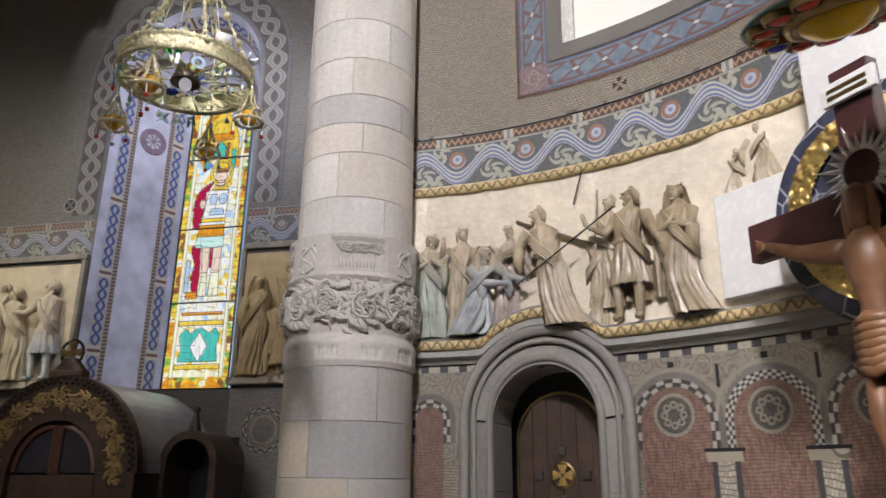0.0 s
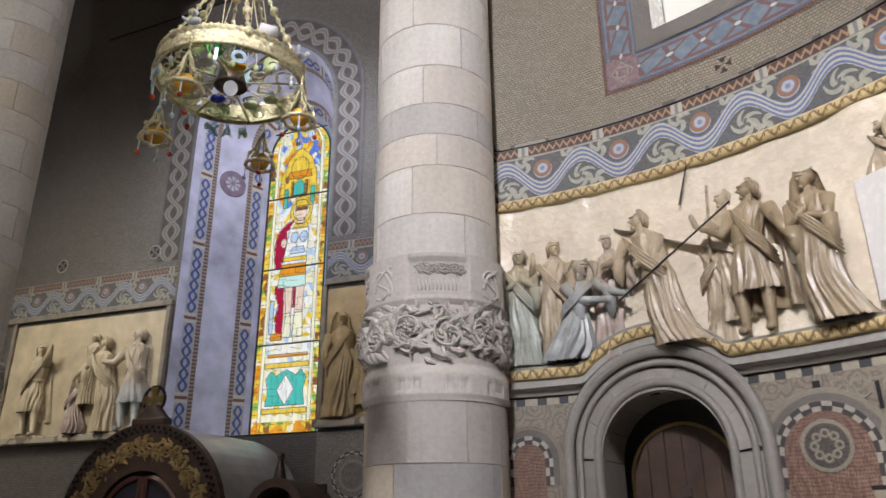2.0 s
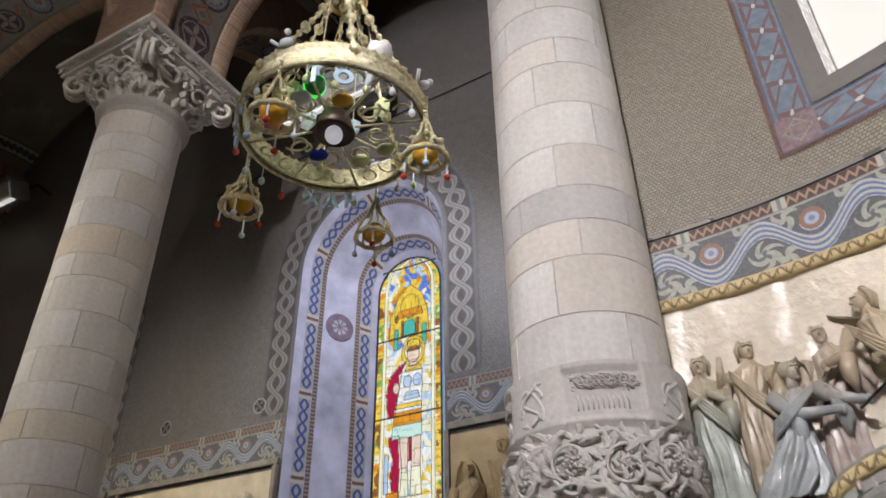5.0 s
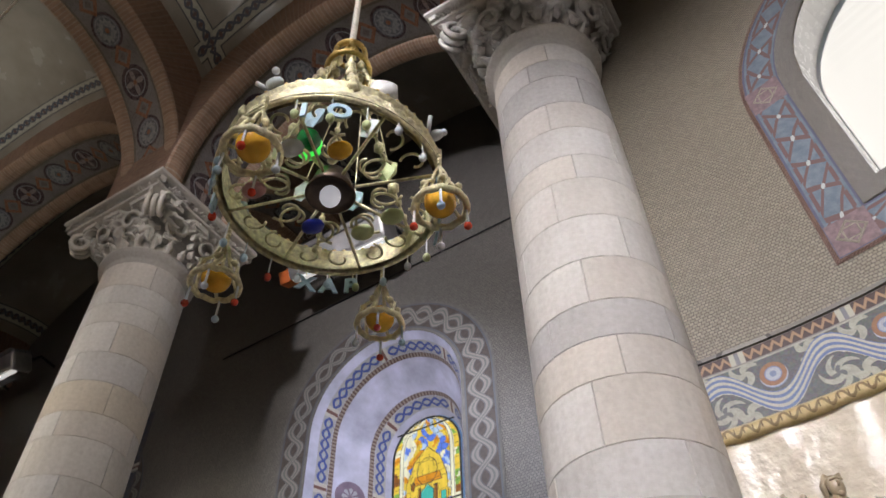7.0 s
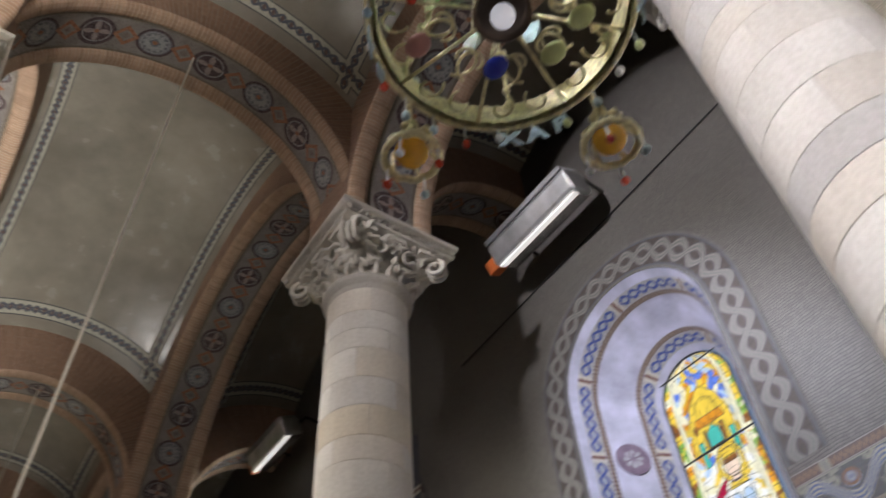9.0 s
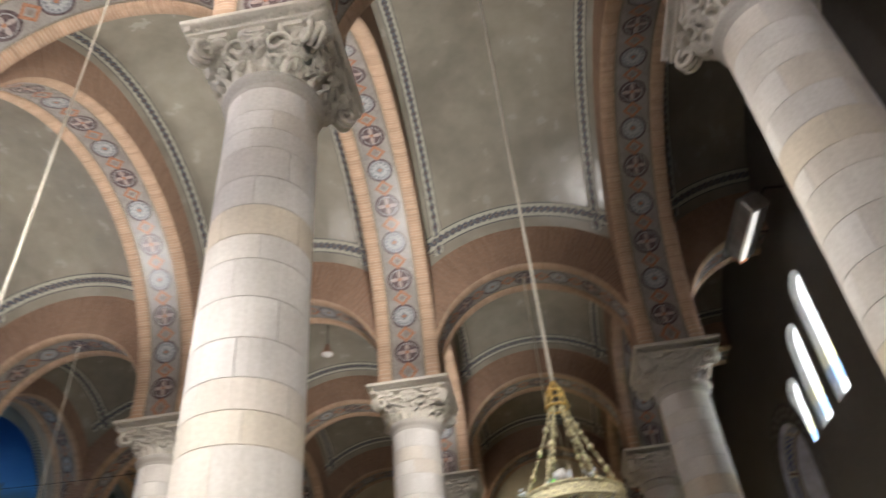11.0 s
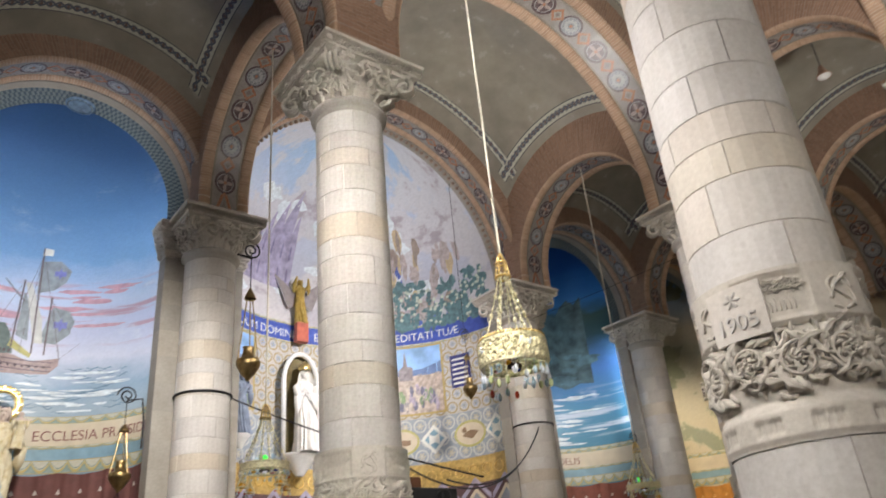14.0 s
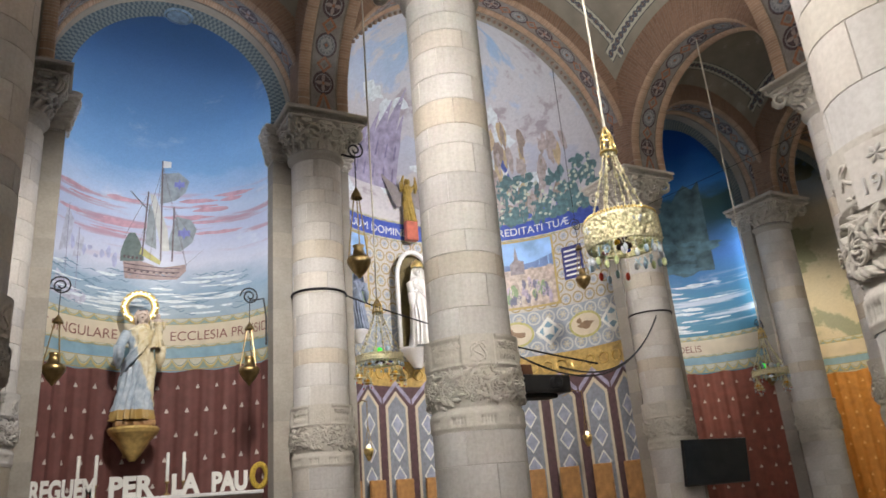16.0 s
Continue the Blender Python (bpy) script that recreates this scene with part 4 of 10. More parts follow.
def scroll_band_material(name, dim=1.0, ground=1.0):
    """Mosaic frieze: a wave of blue and cream stripes, rosettes and pale leaves on grey; u metres, v 0 to 1. dim and
    ground put shade into the colours.
    """
    n = Nodes(name, 0.45)
    u, v = n.uv()
    P = 0.62
    ph = n.math("MULTIPLY", u, 2 * math.pi / P)
    dv = n.math("SUBTRACT", v, 0.5)
    cell = n.math("SUBTRACT", n.math("FRACT", n.math("DIVIDE", u, P)), 0.5)
    x = n.math("MULTIPLY", cell, P / 0.38)
    wave = n.math("MULTIPLY", n.math("SINE", ph), 0.29)
    d = n.math("SUBTRACT", dv, wave)
    ad = n.math("ABSOLUTE", d)
    jit = n.math("MULTIPLY", n.math("SUBTRACT", n.noise(30, 2), 0.5), 0.06)
    ad = n.math("ADD", ad, jit)
    stripes = n.math("GREATER_THAN", n.math("SINE", n.math("MULTIPLY", d, 62.0)), 0.0)
    inwave = n.math("LESS_THAN", ad, 0.17)
    def blob(cx, cy, r0, k, amp, turn=0.0):
        px, py = n.math("SUBTRACT", x, cx), n.math("SUBTRACT", dv, cy)
        rr = n.math("SQRT", n.math("ADD", n.math("POWER", px, 2.0), n.math("POWER", py, 2.0)))
        an = n.math("ARCTAN2", py, px)
        an = n.math("ADD", an, n.math("MULTIPLY", rr, 7.0))
        lim = n.math("MULTIPLY_ADD", n.math("COSINE", n.math("MULTIPLY_ADD", an, k, turn)), amp, r0)
        return n.math("LESS_THAN", rr, lim), rr
    leaf1, _ = blob(-0.40, -0.22, 0.20, 5.0, 0.10, 0.6)
    leaf2, _ = blob(0.02, 0.33, 0.14, 3.0, 0.10)
    leaf3, _ = blob(-0.68, 0.36, 0.13, 3.0, 0.09, 2.0)
    leaf4, _ = blob(-0.08, -0.34, 0.15, 3.0, 0.10)
    ros, rr = blob(0.40, 0.17, 0.20, 1.0, 0.03)
    hole, _ = blob(-0.42, -0.20, 0.07, 3.0, 0.04)
    tess = n.cells(70.0, out="Color")
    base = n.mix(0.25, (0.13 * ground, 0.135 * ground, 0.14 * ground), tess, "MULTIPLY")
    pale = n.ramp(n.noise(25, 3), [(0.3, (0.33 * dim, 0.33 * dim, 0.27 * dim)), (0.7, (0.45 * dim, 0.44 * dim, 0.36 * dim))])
    col = n.mix(leaf1, base, pale)
    col = n.mix(leaf2, col, pale)
    col = n.mix(leaf3, col, pale)
    col = n.mix(leaf4, col, pale)
    col = n.mix(hole, col, (0.13, 0.135, 0.14))
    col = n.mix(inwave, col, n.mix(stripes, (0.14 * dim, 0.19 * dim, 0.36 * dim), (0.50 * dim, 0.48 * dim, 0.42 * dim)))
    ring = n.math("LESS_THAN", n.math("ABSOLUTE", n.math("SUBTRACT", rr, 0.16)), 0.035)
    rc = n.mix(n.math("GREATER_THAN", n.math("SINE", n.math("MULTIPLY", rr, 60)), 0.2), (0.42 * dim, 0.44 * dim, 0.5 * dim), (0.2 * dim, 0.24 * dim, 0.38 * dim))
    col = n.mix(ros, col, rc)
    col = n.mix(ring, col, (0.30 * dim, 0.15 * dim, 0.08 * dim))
    col = n.mix(n.math("GREATER_THAN", n.math("ABSOLUTE", dv), 0.47), col, pale)
    n.bump(n.cells(75.0), 0.003, 0.5)
    return n.done(n.mix(0.35, col, n.ramp(tess, [(0.2, (0.6, 0.6, 0.6)), (0.8, (1, 1, 1))]), "MULTIPLY"))


def zigzag_material(name, dim=1.0):
    n = Nodes(name, 0.5)
    u, v = n.uv()
    saw = n.math("ABSOLUTE", n.math("SUBTRACT", n.math("MULTIPLY", n.math("FRACT", n.math("MULTIPLY", u, 17.0)), 2.0), 1.0))
    d = n.math("ABSOLUTE", n.math("SUBTRACT", v, n.math("MULTIPLY_ADD", saw, 0.5, 0.25)))
    col = n.mix(n.math("LESS_THAN", d, 0.15), (0.075, 0.05, 0.045), (0.36 * dim, 0.22 * dim, 0.13 * dim))
    square = n.math("LESS_THAN", n.math("ABSOLUTE", n.math("SUBTRACT", n.math("FRACT", n.math("DIVIDE", u, 0.62)), 0.5)), 0.07)
    dot = n.math("LESS_THAN", n.math("ABSOLUTE", n.math("SUBTRACT", n.math("FRACT", n.math("DIVIDE", u, 0.62)), 0.5)), 0.02)
    col = n.mix(square, col, (0.44 * dim, 0.42 * dim, 0.34 * dim))
    col = n.mix(dot, col, (0.2 * dim, 0.2 * dim, 0.22 * dim))
    col = n.mix(n.math("GREATER_THAN", n.math("ABSOLUTE", n.math("SUBTRACT", v, 0.5)), 0.42), col, (0.22, 0.2, 0.19))
    return n.done(col)


def wave_gold_material():
    n = Nodes("gold_wave_moulding", 0.35, 0.0)
    u, v = n.uv()
    wave = n.math("MULTIPLY_ADD", n.math("SINE", n.math("MULTIPLY", u, 62.0)), 0.17, 0.5)
    line = n.math("LESS_THAN", n.math("ABSOLUTE", n.math("SUBTRACT", v, wave)), 0.08)
    eye = n.math("LESS_THAN", n.math("ABSOLUTE", n.math("SUBTRACT", n.math("FRACT", n.math("MULTIPLY", u, 19.74)), 0.25)), 0.07)
    g = n.noise(30, 4)
    col = n.ramp(g, [(0.3, (0.52, 0.40, 0.19)), (0.7, (0.68, 0.55, 0.30))])
    col = n.mix(n.math("MAXIMUM", n.math("MULTIPLY", eye, n.math("LESS_THAN", n.math("ABSOLUTE", n.math("SUBTRACT", v, 0.5)), 0.1)), n.math("SUBTRACT", line, n.math("MULTIPLY", line, 0.2))), col, (0.16, 0.10, 0.05))
    n.bump(n.math("ADD", line, g), 0.006)
    return n.done(col)


def blue_border_material():
    """Slate-blue painted border with brown key crosses and white drops."""
    n = Nodes("blue_border", 0.5)
    u, v = n.uv()
    s = n.math("DIVIDE", u, 0.26)
    du = n.math("SUBTRACT", n.math("FRACT", s), 0.5)
    dv = n.math("SUBTRACT", v, 0.5)
    diag = n.math("ABSOLUTE", n.math("SUBTRACT", n.math("ABSOLUTE", n.math("MULTIPLY", dv, 1.3)), n.math("ABSOLUTE", n.math("MULTIPLY", du, 1.1))))
    key = n.math("MULTIPLY", n.math("LESS_THAN", diag, 0.09), n.math("LESS_THAN", n.math("ABSOLUTE", dv), 0.36))
    bar = n.math("MULTIPLY", n.math("LESS_THAN", n.math("ABSOLUTE", n.math("SUBTRACT", n.math("ABSOLUTE", dv), 0.33)), 0.05), n.math("LESS_THAN", n.math("ABSOLUTE", du), 0.3))
    drop = n.math("LESS_THAN", n.math("ADD", n.math("POWER", n.math("MULTIPLY", du, 2.0), 2.0), n.math("POWER", n.math("MULTIPLY", dv, 3.5), 2.0)), 0.035)
    g = n.noise(16, 4)
    col = n.ramp(g, [(0.3, (0.115, 0.155, 0.20)), (0.7, (0.19, 0.235, 0.275))])
    col = n.mix(n.math("MAXIMUM", key, bar), col, (0.16, 0.09, 0.085))
    col = n.mix(drop, col, (0.5, 0.52, 0.5))
    col = n.mix(n.math("GREATER_THAN", n.math("ABSOLUTE", dv), 0.44), col, (0.105, 0.105, 0.17))
    n.bump(n.cells(80.0), 0.003, 0.4)
    return n.done(col)


def arabesque_material():
    """Pale leaf tracery in mosaic on warm grey."""
    n = Nodes("arabesque_mosaic", 0.5)
    u, v = n.uv()
    vec = n.join(u, n.math("MULTIPLY", v, 0.7))
    wob = n.noise(9, 2, vec)
    d = n.cells(9.0, vec)
    line = n.math("LESS_THAN", n.math("SINE", n.math("MULTIPLY_ADD", d, 24.0, n.math("MULTIPLY", wob, 14.0))), 0.45)
    tess = n.cells(75.0, out="Color")
    col = n.mix(line, (0.20, 0.175, 0.145), (0.275, 0.24, 0.19))
    n.bump(n.cells(75.0), 0.003, 0.5)
    return n.done(n.mix(0.4, col, n.ramp(tess, [(0.2, (0.6, 0.6, 0.6)), (0.8, (1, 1, 1))]), "MULTIPLY"))


def dash_material(name, light, dark, period, duty, rows=1):
    """Checker or dashes of small dark stones on pale ones."""
    n = Nodes(name, 0.5)
    u, v = n.uv()
    row = n.math("FLOOR", n.math("MULTIPLY", v, float(rows)))
    s = n.math("FRACT", n.math("ADD", n.math("DIVIDE", u, period), n.math("MULTIPLY", row, 0.5)))
    g = n.noise(40, 3)
    lightc = n.ramp(g, [(0.3, tuple(c * 0.75 for c in light)), (0.7, light)])
    n.bump(n.cells(90.0), 0.003, 0.5)
    return n.done(n.mix(n.math("LESS_THAN", s, duty), lightc, dark))


SCROLL, ZIGZAG, WAVE_GOLD, BLUE_BORDER = scroll_band_material("scroll_frieze"), zigzag_material("zigzag_band"), wave_gold_material(), blue_border_material()
DASH = dash_material("dash_mosaic", (0.42, 0.38, 0.30), (0.05, 0.05, 0.055), 0.16, 0.42)
CHECK = dash_material("checker_mosaic", (0.50, 0.47, 0.40), (0.045, 0.045, 0.05), 0.055, 0.5, 3)
FRET = dash_material("fret_mosaic", (0.45, 0.42, 0.36), (0.055, 0.05, 0.05), 0.12, 0.55, 2)
PALE_MOSAIC = mosaic_material("pale_mosaic", (0.36, 0.32, 0.25), (0.54, 0.48, 0.39), 0.02)
DARK_MOSAIC = mosaic_material("dark_mosaic", (0.10, 0.09, 0.085), (0.19, 0.175, 0.16), 0.02)
GREY_MOSAIC = mosaic_material("grey_mosaic", (0.22, 0.20, 0.185), (0.33, 0.31, 0.28), 0.02)
ARABESQUE = arabesque_material()
RELIEF_BACK = plain("relief_plaster", (0.72, 0.64, 0.51), 0.26, 0, 0.14, 1.6, 0.03)
def relief_paint(name, tone, tint):
    """Glossy painted plaster: a warm body tone, a tint washed over the lower drapery, darker in patches."""
    n = Nodes(name, 0.28)
    z = n.xyz()[2]
    wash, patch, fine = n.noise(2.5, 4), n.noise(7, 5), n.noise(40, 3)
    body = n.ramp(patch, [(0.3, tuple(c * 0.72 for c in tone)), (0.7, tuple(min(1, c * 1.12) for c in tone))])
    low = n.math("SUBTRACT", 1.0, n.step(n.math("ADD", z, n.math("MULTIPLY", wash, 0.35)), 0.55, 0.85))
    col = n.mix(n.math("MULTIPLY", low, 0.8), body, n.ramp(patch, [(0.3, tuple(c * 0.75 for c in tint)), (0.7, tint)]))
    n.bump(n.math("ADD", patch, n.math("MULTIPLY", fine, 0.25)), 0.008)
    return n.done(col, n.math("MULTIPLY_ADD", patch, 0.3, 0.15))


RELIEF_CREAM = relief_paint("cream_figure", (0.47, 0.38, 0.26), (0.45, 0.37, 0.26))
RELIEF_BLUE = relief_paint("bluish_figure", (0.46, 0.39, 0.29), (0.36, 0.40, 0.42))
RELIEF_GREEN = relief_paint("greenish_figure", (0.44, 0.38, 0.27), (0.36, 0.41, 0.36))
RELIEF_BROWN = relief_paint("brown_figure", (0.35, 0.27, 0.17), (0.33, 0.26, 0.17))
RELIEF_ROSE = relief_paint("rose_figure", (0.48, 0.40, 0.30), (0.45, 0.36, 0.33))
MARBLE = plain("white_marble", (0.74, 0.73, 0.71), 0.25, 0, 0.08, 2, 0.0)

wall = tagged(part("wall_relief", wall_strips(), MOSAIC), "curved beige mosaic wall of the side chapel", "wall", kind="structure")

# bands over the relief
ARC = (-0.3, 62)
part("scroll_frieze", strip(bmesh.new(), *ARC, 4.00, 4.38), SCROLL, wall, "mosaic frieze of blue waves, rosettes and leaves")
part("zigzag_band", strip(bmesh.new(), *ARC, 4.38, 4.475), ZIGZAG, wall, "brown and black zigzag mosaic band")
part("grey_edge", moulding(bmesh.new(), [(d, 4.475) for d in range(0, 63)], [(0, 0.03), (0.02, 0.025), (0.02, 0.0), (0.0, 0.0)]), GREY_MOSAIC, wall)
bm = bmesh.new()
layer = bm.loops.layers.uv.verify()
prof = [(0.0, 0.0), (0.045, 0.0), (0.06, 0.02), (0.06, 0.055), (0.035, 0.085), (0.0, 0.09)]
sheet(bm, lambda a, b: bend(-0.3 + 62 * a, RR - prof[round(b * 5)][0], 3.92 + prof[round(b * 5)][1]), 80, 5, lambda a, b: (a * 62 * M_DEG, b))
part("gold_moulding", bm, WAVE_GOLD, wall, "gilded moulding with a dark wave", True)


def ledge_z(d):
    s = abs(d - DOOR[0]) * M_DEG
    return max(2.52, 2.03 + math.sqrt(0.70 ** 2 - s * s)) if s < 0.70 else 2.52


path = [(-0.3 + 0.5 * i, ledge_z(-0.3 + 0.5 * i)) for i in range(125)]
bm = bmesh.new()
sheet(bm, lambda a, b: bend(path[round(a * 124)][0], RR - (0.10, 0.13, 0.13, 0.10)[round(b * 3)], path[round(a * 124)][1] + (0.04, 0.05, 0.11, 0.13)[round(b * 3)]), 124, 3, lambda a, b: (a * 62 * M_DEG, b))
part("ledge_gold", bm, WAVE_GOLD, wall, "gilded wave band on the ledge under the relief", True)
part("ledge", moulding(bmesh.new(), path, [(0.0, -0.06), (0.03, -0.06), (0.05, -0.03), (0.10, -0.01), (0.10, 0.04), (0.13, 0.13), (0.0, 0.15)]), SHADE_STONE, wall, "grey stone ledge stepping over the door", False)
bm = bmesh.new()
def backing(a, b):
    d = 0.2 + 61 * a
    lo = ledge_z(d) + 0.1
    z = lo + (3.93 - lo) * b
    hill = 0.05 * max(0, noise.noise((d * 0.12, z * 1.3, 2))) + 0.02 * noise.noise((d * 0.5, z * 5, 7))
    return bend(d, RR - 0.012 - max(0, hill), z)
sheet(bm, backing, 160, 40)
part("relief_ground", bm, RELIEF_BACK, wall, "cream plaster ground of the relief, modelled with hills and clouds", True)

# lower arcade in mosaic
part("dash_row", strip(bmesh.new(), *ARC, 2.40, 2.45), DASH, wall, "row of dark mosaic dashes")
part("red_row", strip(bmesh.new(), *ARC, 2.45, 2.475), RED_MOSAIC, wall)
part("spandrel_field", strip(bmesh.new(), 23.8, 62, 1.70, 2.40, RR - 0.003), ARABESQUE, wall, "grey and cream leaf mosaic")
part("spandrel_field", strip(bmesh.new(), -0.3, 7.0, 1.70, 2.40, RR - 0.003), ARABESQUE, wall, "grey and cream leaf mosaic")


def bay(c, half, spring, edge_mat, foot=0.0, medal=0.145, label="patterned dark and white mosaic arch", leg=0.17):
    h = half
    fill = outline(c, h - 0.055, foot, spring)
    axis = [(c, z) for d, z in fill]
    part("arch_field", ribbon(bmesh.new(), axis, fill, RR - 0.006), RED_MOSAIC, wall, "reddish brown mosaic field")
    low = spring - leg
    lo, up, out, far = [outline(c, h + g, low, spring) for g in (-0.055, 0.0, 0.045, 0.075)]
    part("arch_edge", ribbon(bmesh.new(), lo, up, RR - 0.010), edge_mat, wall, label)
    part("arch_rim", ribbon(bmesh.new(), up, out, RR - 0.008), GREY_MOSAIC, wall)
    part("arch_rim", ribbon(bmesh.new(), out, far, RR - 0.009), PALE_MOSAIC, wall)
    if medal:
        mz = spring + 0.055
        def circle(r):
            return [(c + r * math.cos(k * math.pi / 16) / M_DEG, mz + r * math.sin(k * math.pi / 16)) for k in range(32)]
        part("medallion_ground", ribbon(bmesh.new(), [(c, mz)] * 32, circle(medal * 0.84), RR - 0.011, closed=True), DARK_MOSAIC, wall)
        part("medallion_ring", ribbon(bmesh.new(), circle(medal * 0.84), circle(medal), RR - 0.016, closed=True), PALE_MOSAIC, wall, "pale ring of a mosaic medallion")
        bm = bmesh.new()
        for k in range(8):
            a = k * math.pi / 4
            pc, pz = 0.068 * math.cos(a), 0.068 * math.sin(a)
            def petal(r):
                return [(c + (pc + r * math.cos(j * math.pi / 6)) / M_DEG, mz + pz + r * math.sin(j * math.pi / 6)) for j in range(12)]
            ribbon(bm, petal(0.013), petal(0.027), RR - 0.016, closed=True)
        part("medallion_flower", bm, PALE_MOSAIC, wall, "pale petals in the medallion")


def curl(bm, p, side, cx, cz, r, turns, wide):
    """A leaf scroll on the wall that winds inwards."""
    n = 26
    def at(i, g):
        q = -math.pi / 2 + side * 2 * math.pi * turns * i / n
        k = r * (1 - 0.72 * i / n) + g
        return (p + (side * cx + k * math.cos(q)) / M_DEG, cz + k * math.sin(q))
    ribbon(bm, [at(i, 0) for i in range(n + 1)], [at(i, wide * (1 - 0.4 * i / n)) for i in range(n + 1)], RR - 0.008)


for k, em in enumerate((FRET, CHECK, FRET, CHECK)):
    bay(28.35 + 8.6 * k, 0.30, 1.95, em)
    p = 32.65 + 8.6 * k
    part("pilaster", strip(bmesh.new(), p - 0.75, p + 0.75, 0, 1.70, RR - 0.014), PALE_MOSAIC, wall, "cream mosaic pilaster strip")
    part("pilaster_edge", strip(bmesh.new(), p - 1.25, p - 0.75, 0, 1.70, RR - 0.012), DASH, wall)
    part("pilaster_edge", strip(bmesh.new(), p + 0.75, p + 1.25, 0, 1.70, RR - 0.012), DASH, wall)
    part("pilaster_head", moulding(bmesh.new(), [(p - 1.6 + 0.4 * i, 1.70) for i in range(9)], [(0.0, 0.0), (0.02, 0.0), (0.03, 0.05), (0.03, 0.06), (0.0, 0.06)]), PALE_MOSAIC, wall, "cream capital strip")
    part("pilaster_line", strip(bmesh.new(), p - 1.8, p + 1.8, 1.762, 1.784, RR - 0.018), IRON, wall, "dark mosaic line over the capital")
    # leaf scrolls in the spandrels
    bm = bmesh.new()
    strip(bm, p - 0.30, p + 0.30, 1.79, 2.06, RR - 0.008)
    for s in (-1, 1):
        curl(bm, p, s, 0.085, 2.285, 0.075, 1.25, 0.022)
        curl(bm, p, s, 0.200, 2.335, 0.045, 1.0, 0.016)
        stalk = [(p + s * (0.012 + 0.075 * t * t) / M_DEG, 2.06 + 0.15 * t) for t in [i / 8 for i in range(9)]]
        ribbon(bm, stalk, [(a + s * 0.028 / M_DEG, z) for a, z in stalk], RR - 0.008)
    part("leaf_fork", bm, PALE_MOSAIC, wall, "pale leaf tendrils in mosaic")
    part("dark_dart", strip(bmesh.new(), p - 0.16, p + 0.16, 2.17, 2.32, RR - 0.010), IRON, wall)
    part("dark_dart", strip(bmesh.new(), p - 4.3 - 0.30, p - 4.3 + 0.30, 2.325, 2.365, RR - 0.010), IRON, wall)
bay(2.9, 0.17, 2.02, FRET, 0.0, 0)

# window of the chapel
win = thing("window_chapel", "tall arched chapel window in a blue painted border", "window", kind="structure")
o0 = outline(*LIGHT)
o1 = outline(*LIGHT, grow=0.14)
o2 = outline(*LIGHT, grow=0.40)
o3 = outline(*LIGHT, grow=0.43)
part("window_frame", ribbon(bmesh.new(), o0 + [o0[0]], o1 + [o1[0]], RR - 0.02), GREY_MOSAIC, win, "beige mosaic frame")
part("blue_border", ribbon(bmesh.new(), o1 + [o1[0]], o2 + [o2[0]], RR - 0.008), BLUE_BORDER, win, "slate-blue border with brown crosses and white drops")
part("brown_edge", ribbon(bmesh.new(), o2 + [o2[0]], o3 + [o3[0]], RR - 0.006), RED_MOSAIC, win)
for d, z in ((LIGHT[0] - 1.17 / M_DEG, LIGHT[2] - 0.27), (LIGHT[0] - 1.17 / M_DEG, LIGHT[3] + 0.05), (LIGHT[0] + 1.17 / M_DEG, LIGHT[2] - 0.27)):
    bm = bmesh.new()
    strip(bm, d - 0.125 / M_DEG, d + 0.125 / M_DEG, z - 0.125, z + 0.125, RR - 0.012)
    kn = part("corner_square", bm, plain("mauve_mosaic", (0.22, 0.15, 0.16), 0.5, 0, 0.3, 30), win, "mauve corner square with a pale knot")
    bm = bmesh.new()
    for q in (0, 1):
        sq = [(d + r * math.cos(a) / M_DEG, z + r * math.sin(a)) for a in [k * math.pi / 2 + q * math.pi / 4 for k in range(4)] for r in [0.10 - 0.03 * q]]
        sq2 = [(d + (a - d) * 0.78, z + (b - z) * 0.78) for a, b in sq]
        ribbon(bm, sq2, sq, RR - 0.015, closed=True)
    part("knot", bm, PALE_MOSAIC, kn)
part("reveal", ribbon(bmesh.new(), o0 + [o0[0]], o0 + [o0[0]], RR, RR + 0.35), MARBLE, win, "white reveal")
frost = Nodes("frosted_glass", 0.5)
tr = frost.tree.nodes.new("ShaderNodeBsdfTranslucent")
tr.inputs[0].default_value = (0.95, 0.93, 0.9, 1)
frost.tree.links.new(tr.outputs[0], frost.tree.nodes["Material Output"].inputs[0])
FROST = frost.mat
axis = [(LIGHT[0], z) for d, z in o0]
part("pane", ribbon(bmesh.new(), axis, o0, RR + 0.3), FROST, win, "white frosted glass")
# small cross inlays under the window
for d, z in ((25.4, 4.62), (50.0, 4.62)):
    bm = bmesh.new()
    for k in range(4):
        a = k * math.pi / 2
        arm = [(d + (0.012 * math.cos(a)) / M_DEG, z + 0.012 * math.sin(a)), (d + (0.06 * math.cos(a) - 0.03 * math.sin(a)) / M_DEG, z + 0.06 * math.sin(a) + 0.03 * math.cos(a)), (d + (0.06 * math.cos(a) + 0.03 * math.sin(a)) / M_DEG, z + 0.06 * math.sin(a) - 0.03 * math.cos(a))]
        bm.faces.new([bm.verts.new(bend(p, RR - 0.006, q)) for p, q in arm])
    part("cross_inlay", bm, WOOD, wall, "small dark cross inlay")

DOOR_STONE = stone_material("door_stone", [(0.27, 0.255, 0.235), (0.32, 0.30, 0.275), (0.24, 0.23, 0.215)], 0.5, 0.006)

# door with its stone surround
door = thing("door_chapel", "dark studded wooden door under a round grey stone arch", "door", kind="structure")
n_v = 7
inner = outline(DOOR[0], DOOR[1], 0, DOOR[2])
outer_ = outline(DOOR[0], 0.64, 0, DOOR[2] + 0.03)


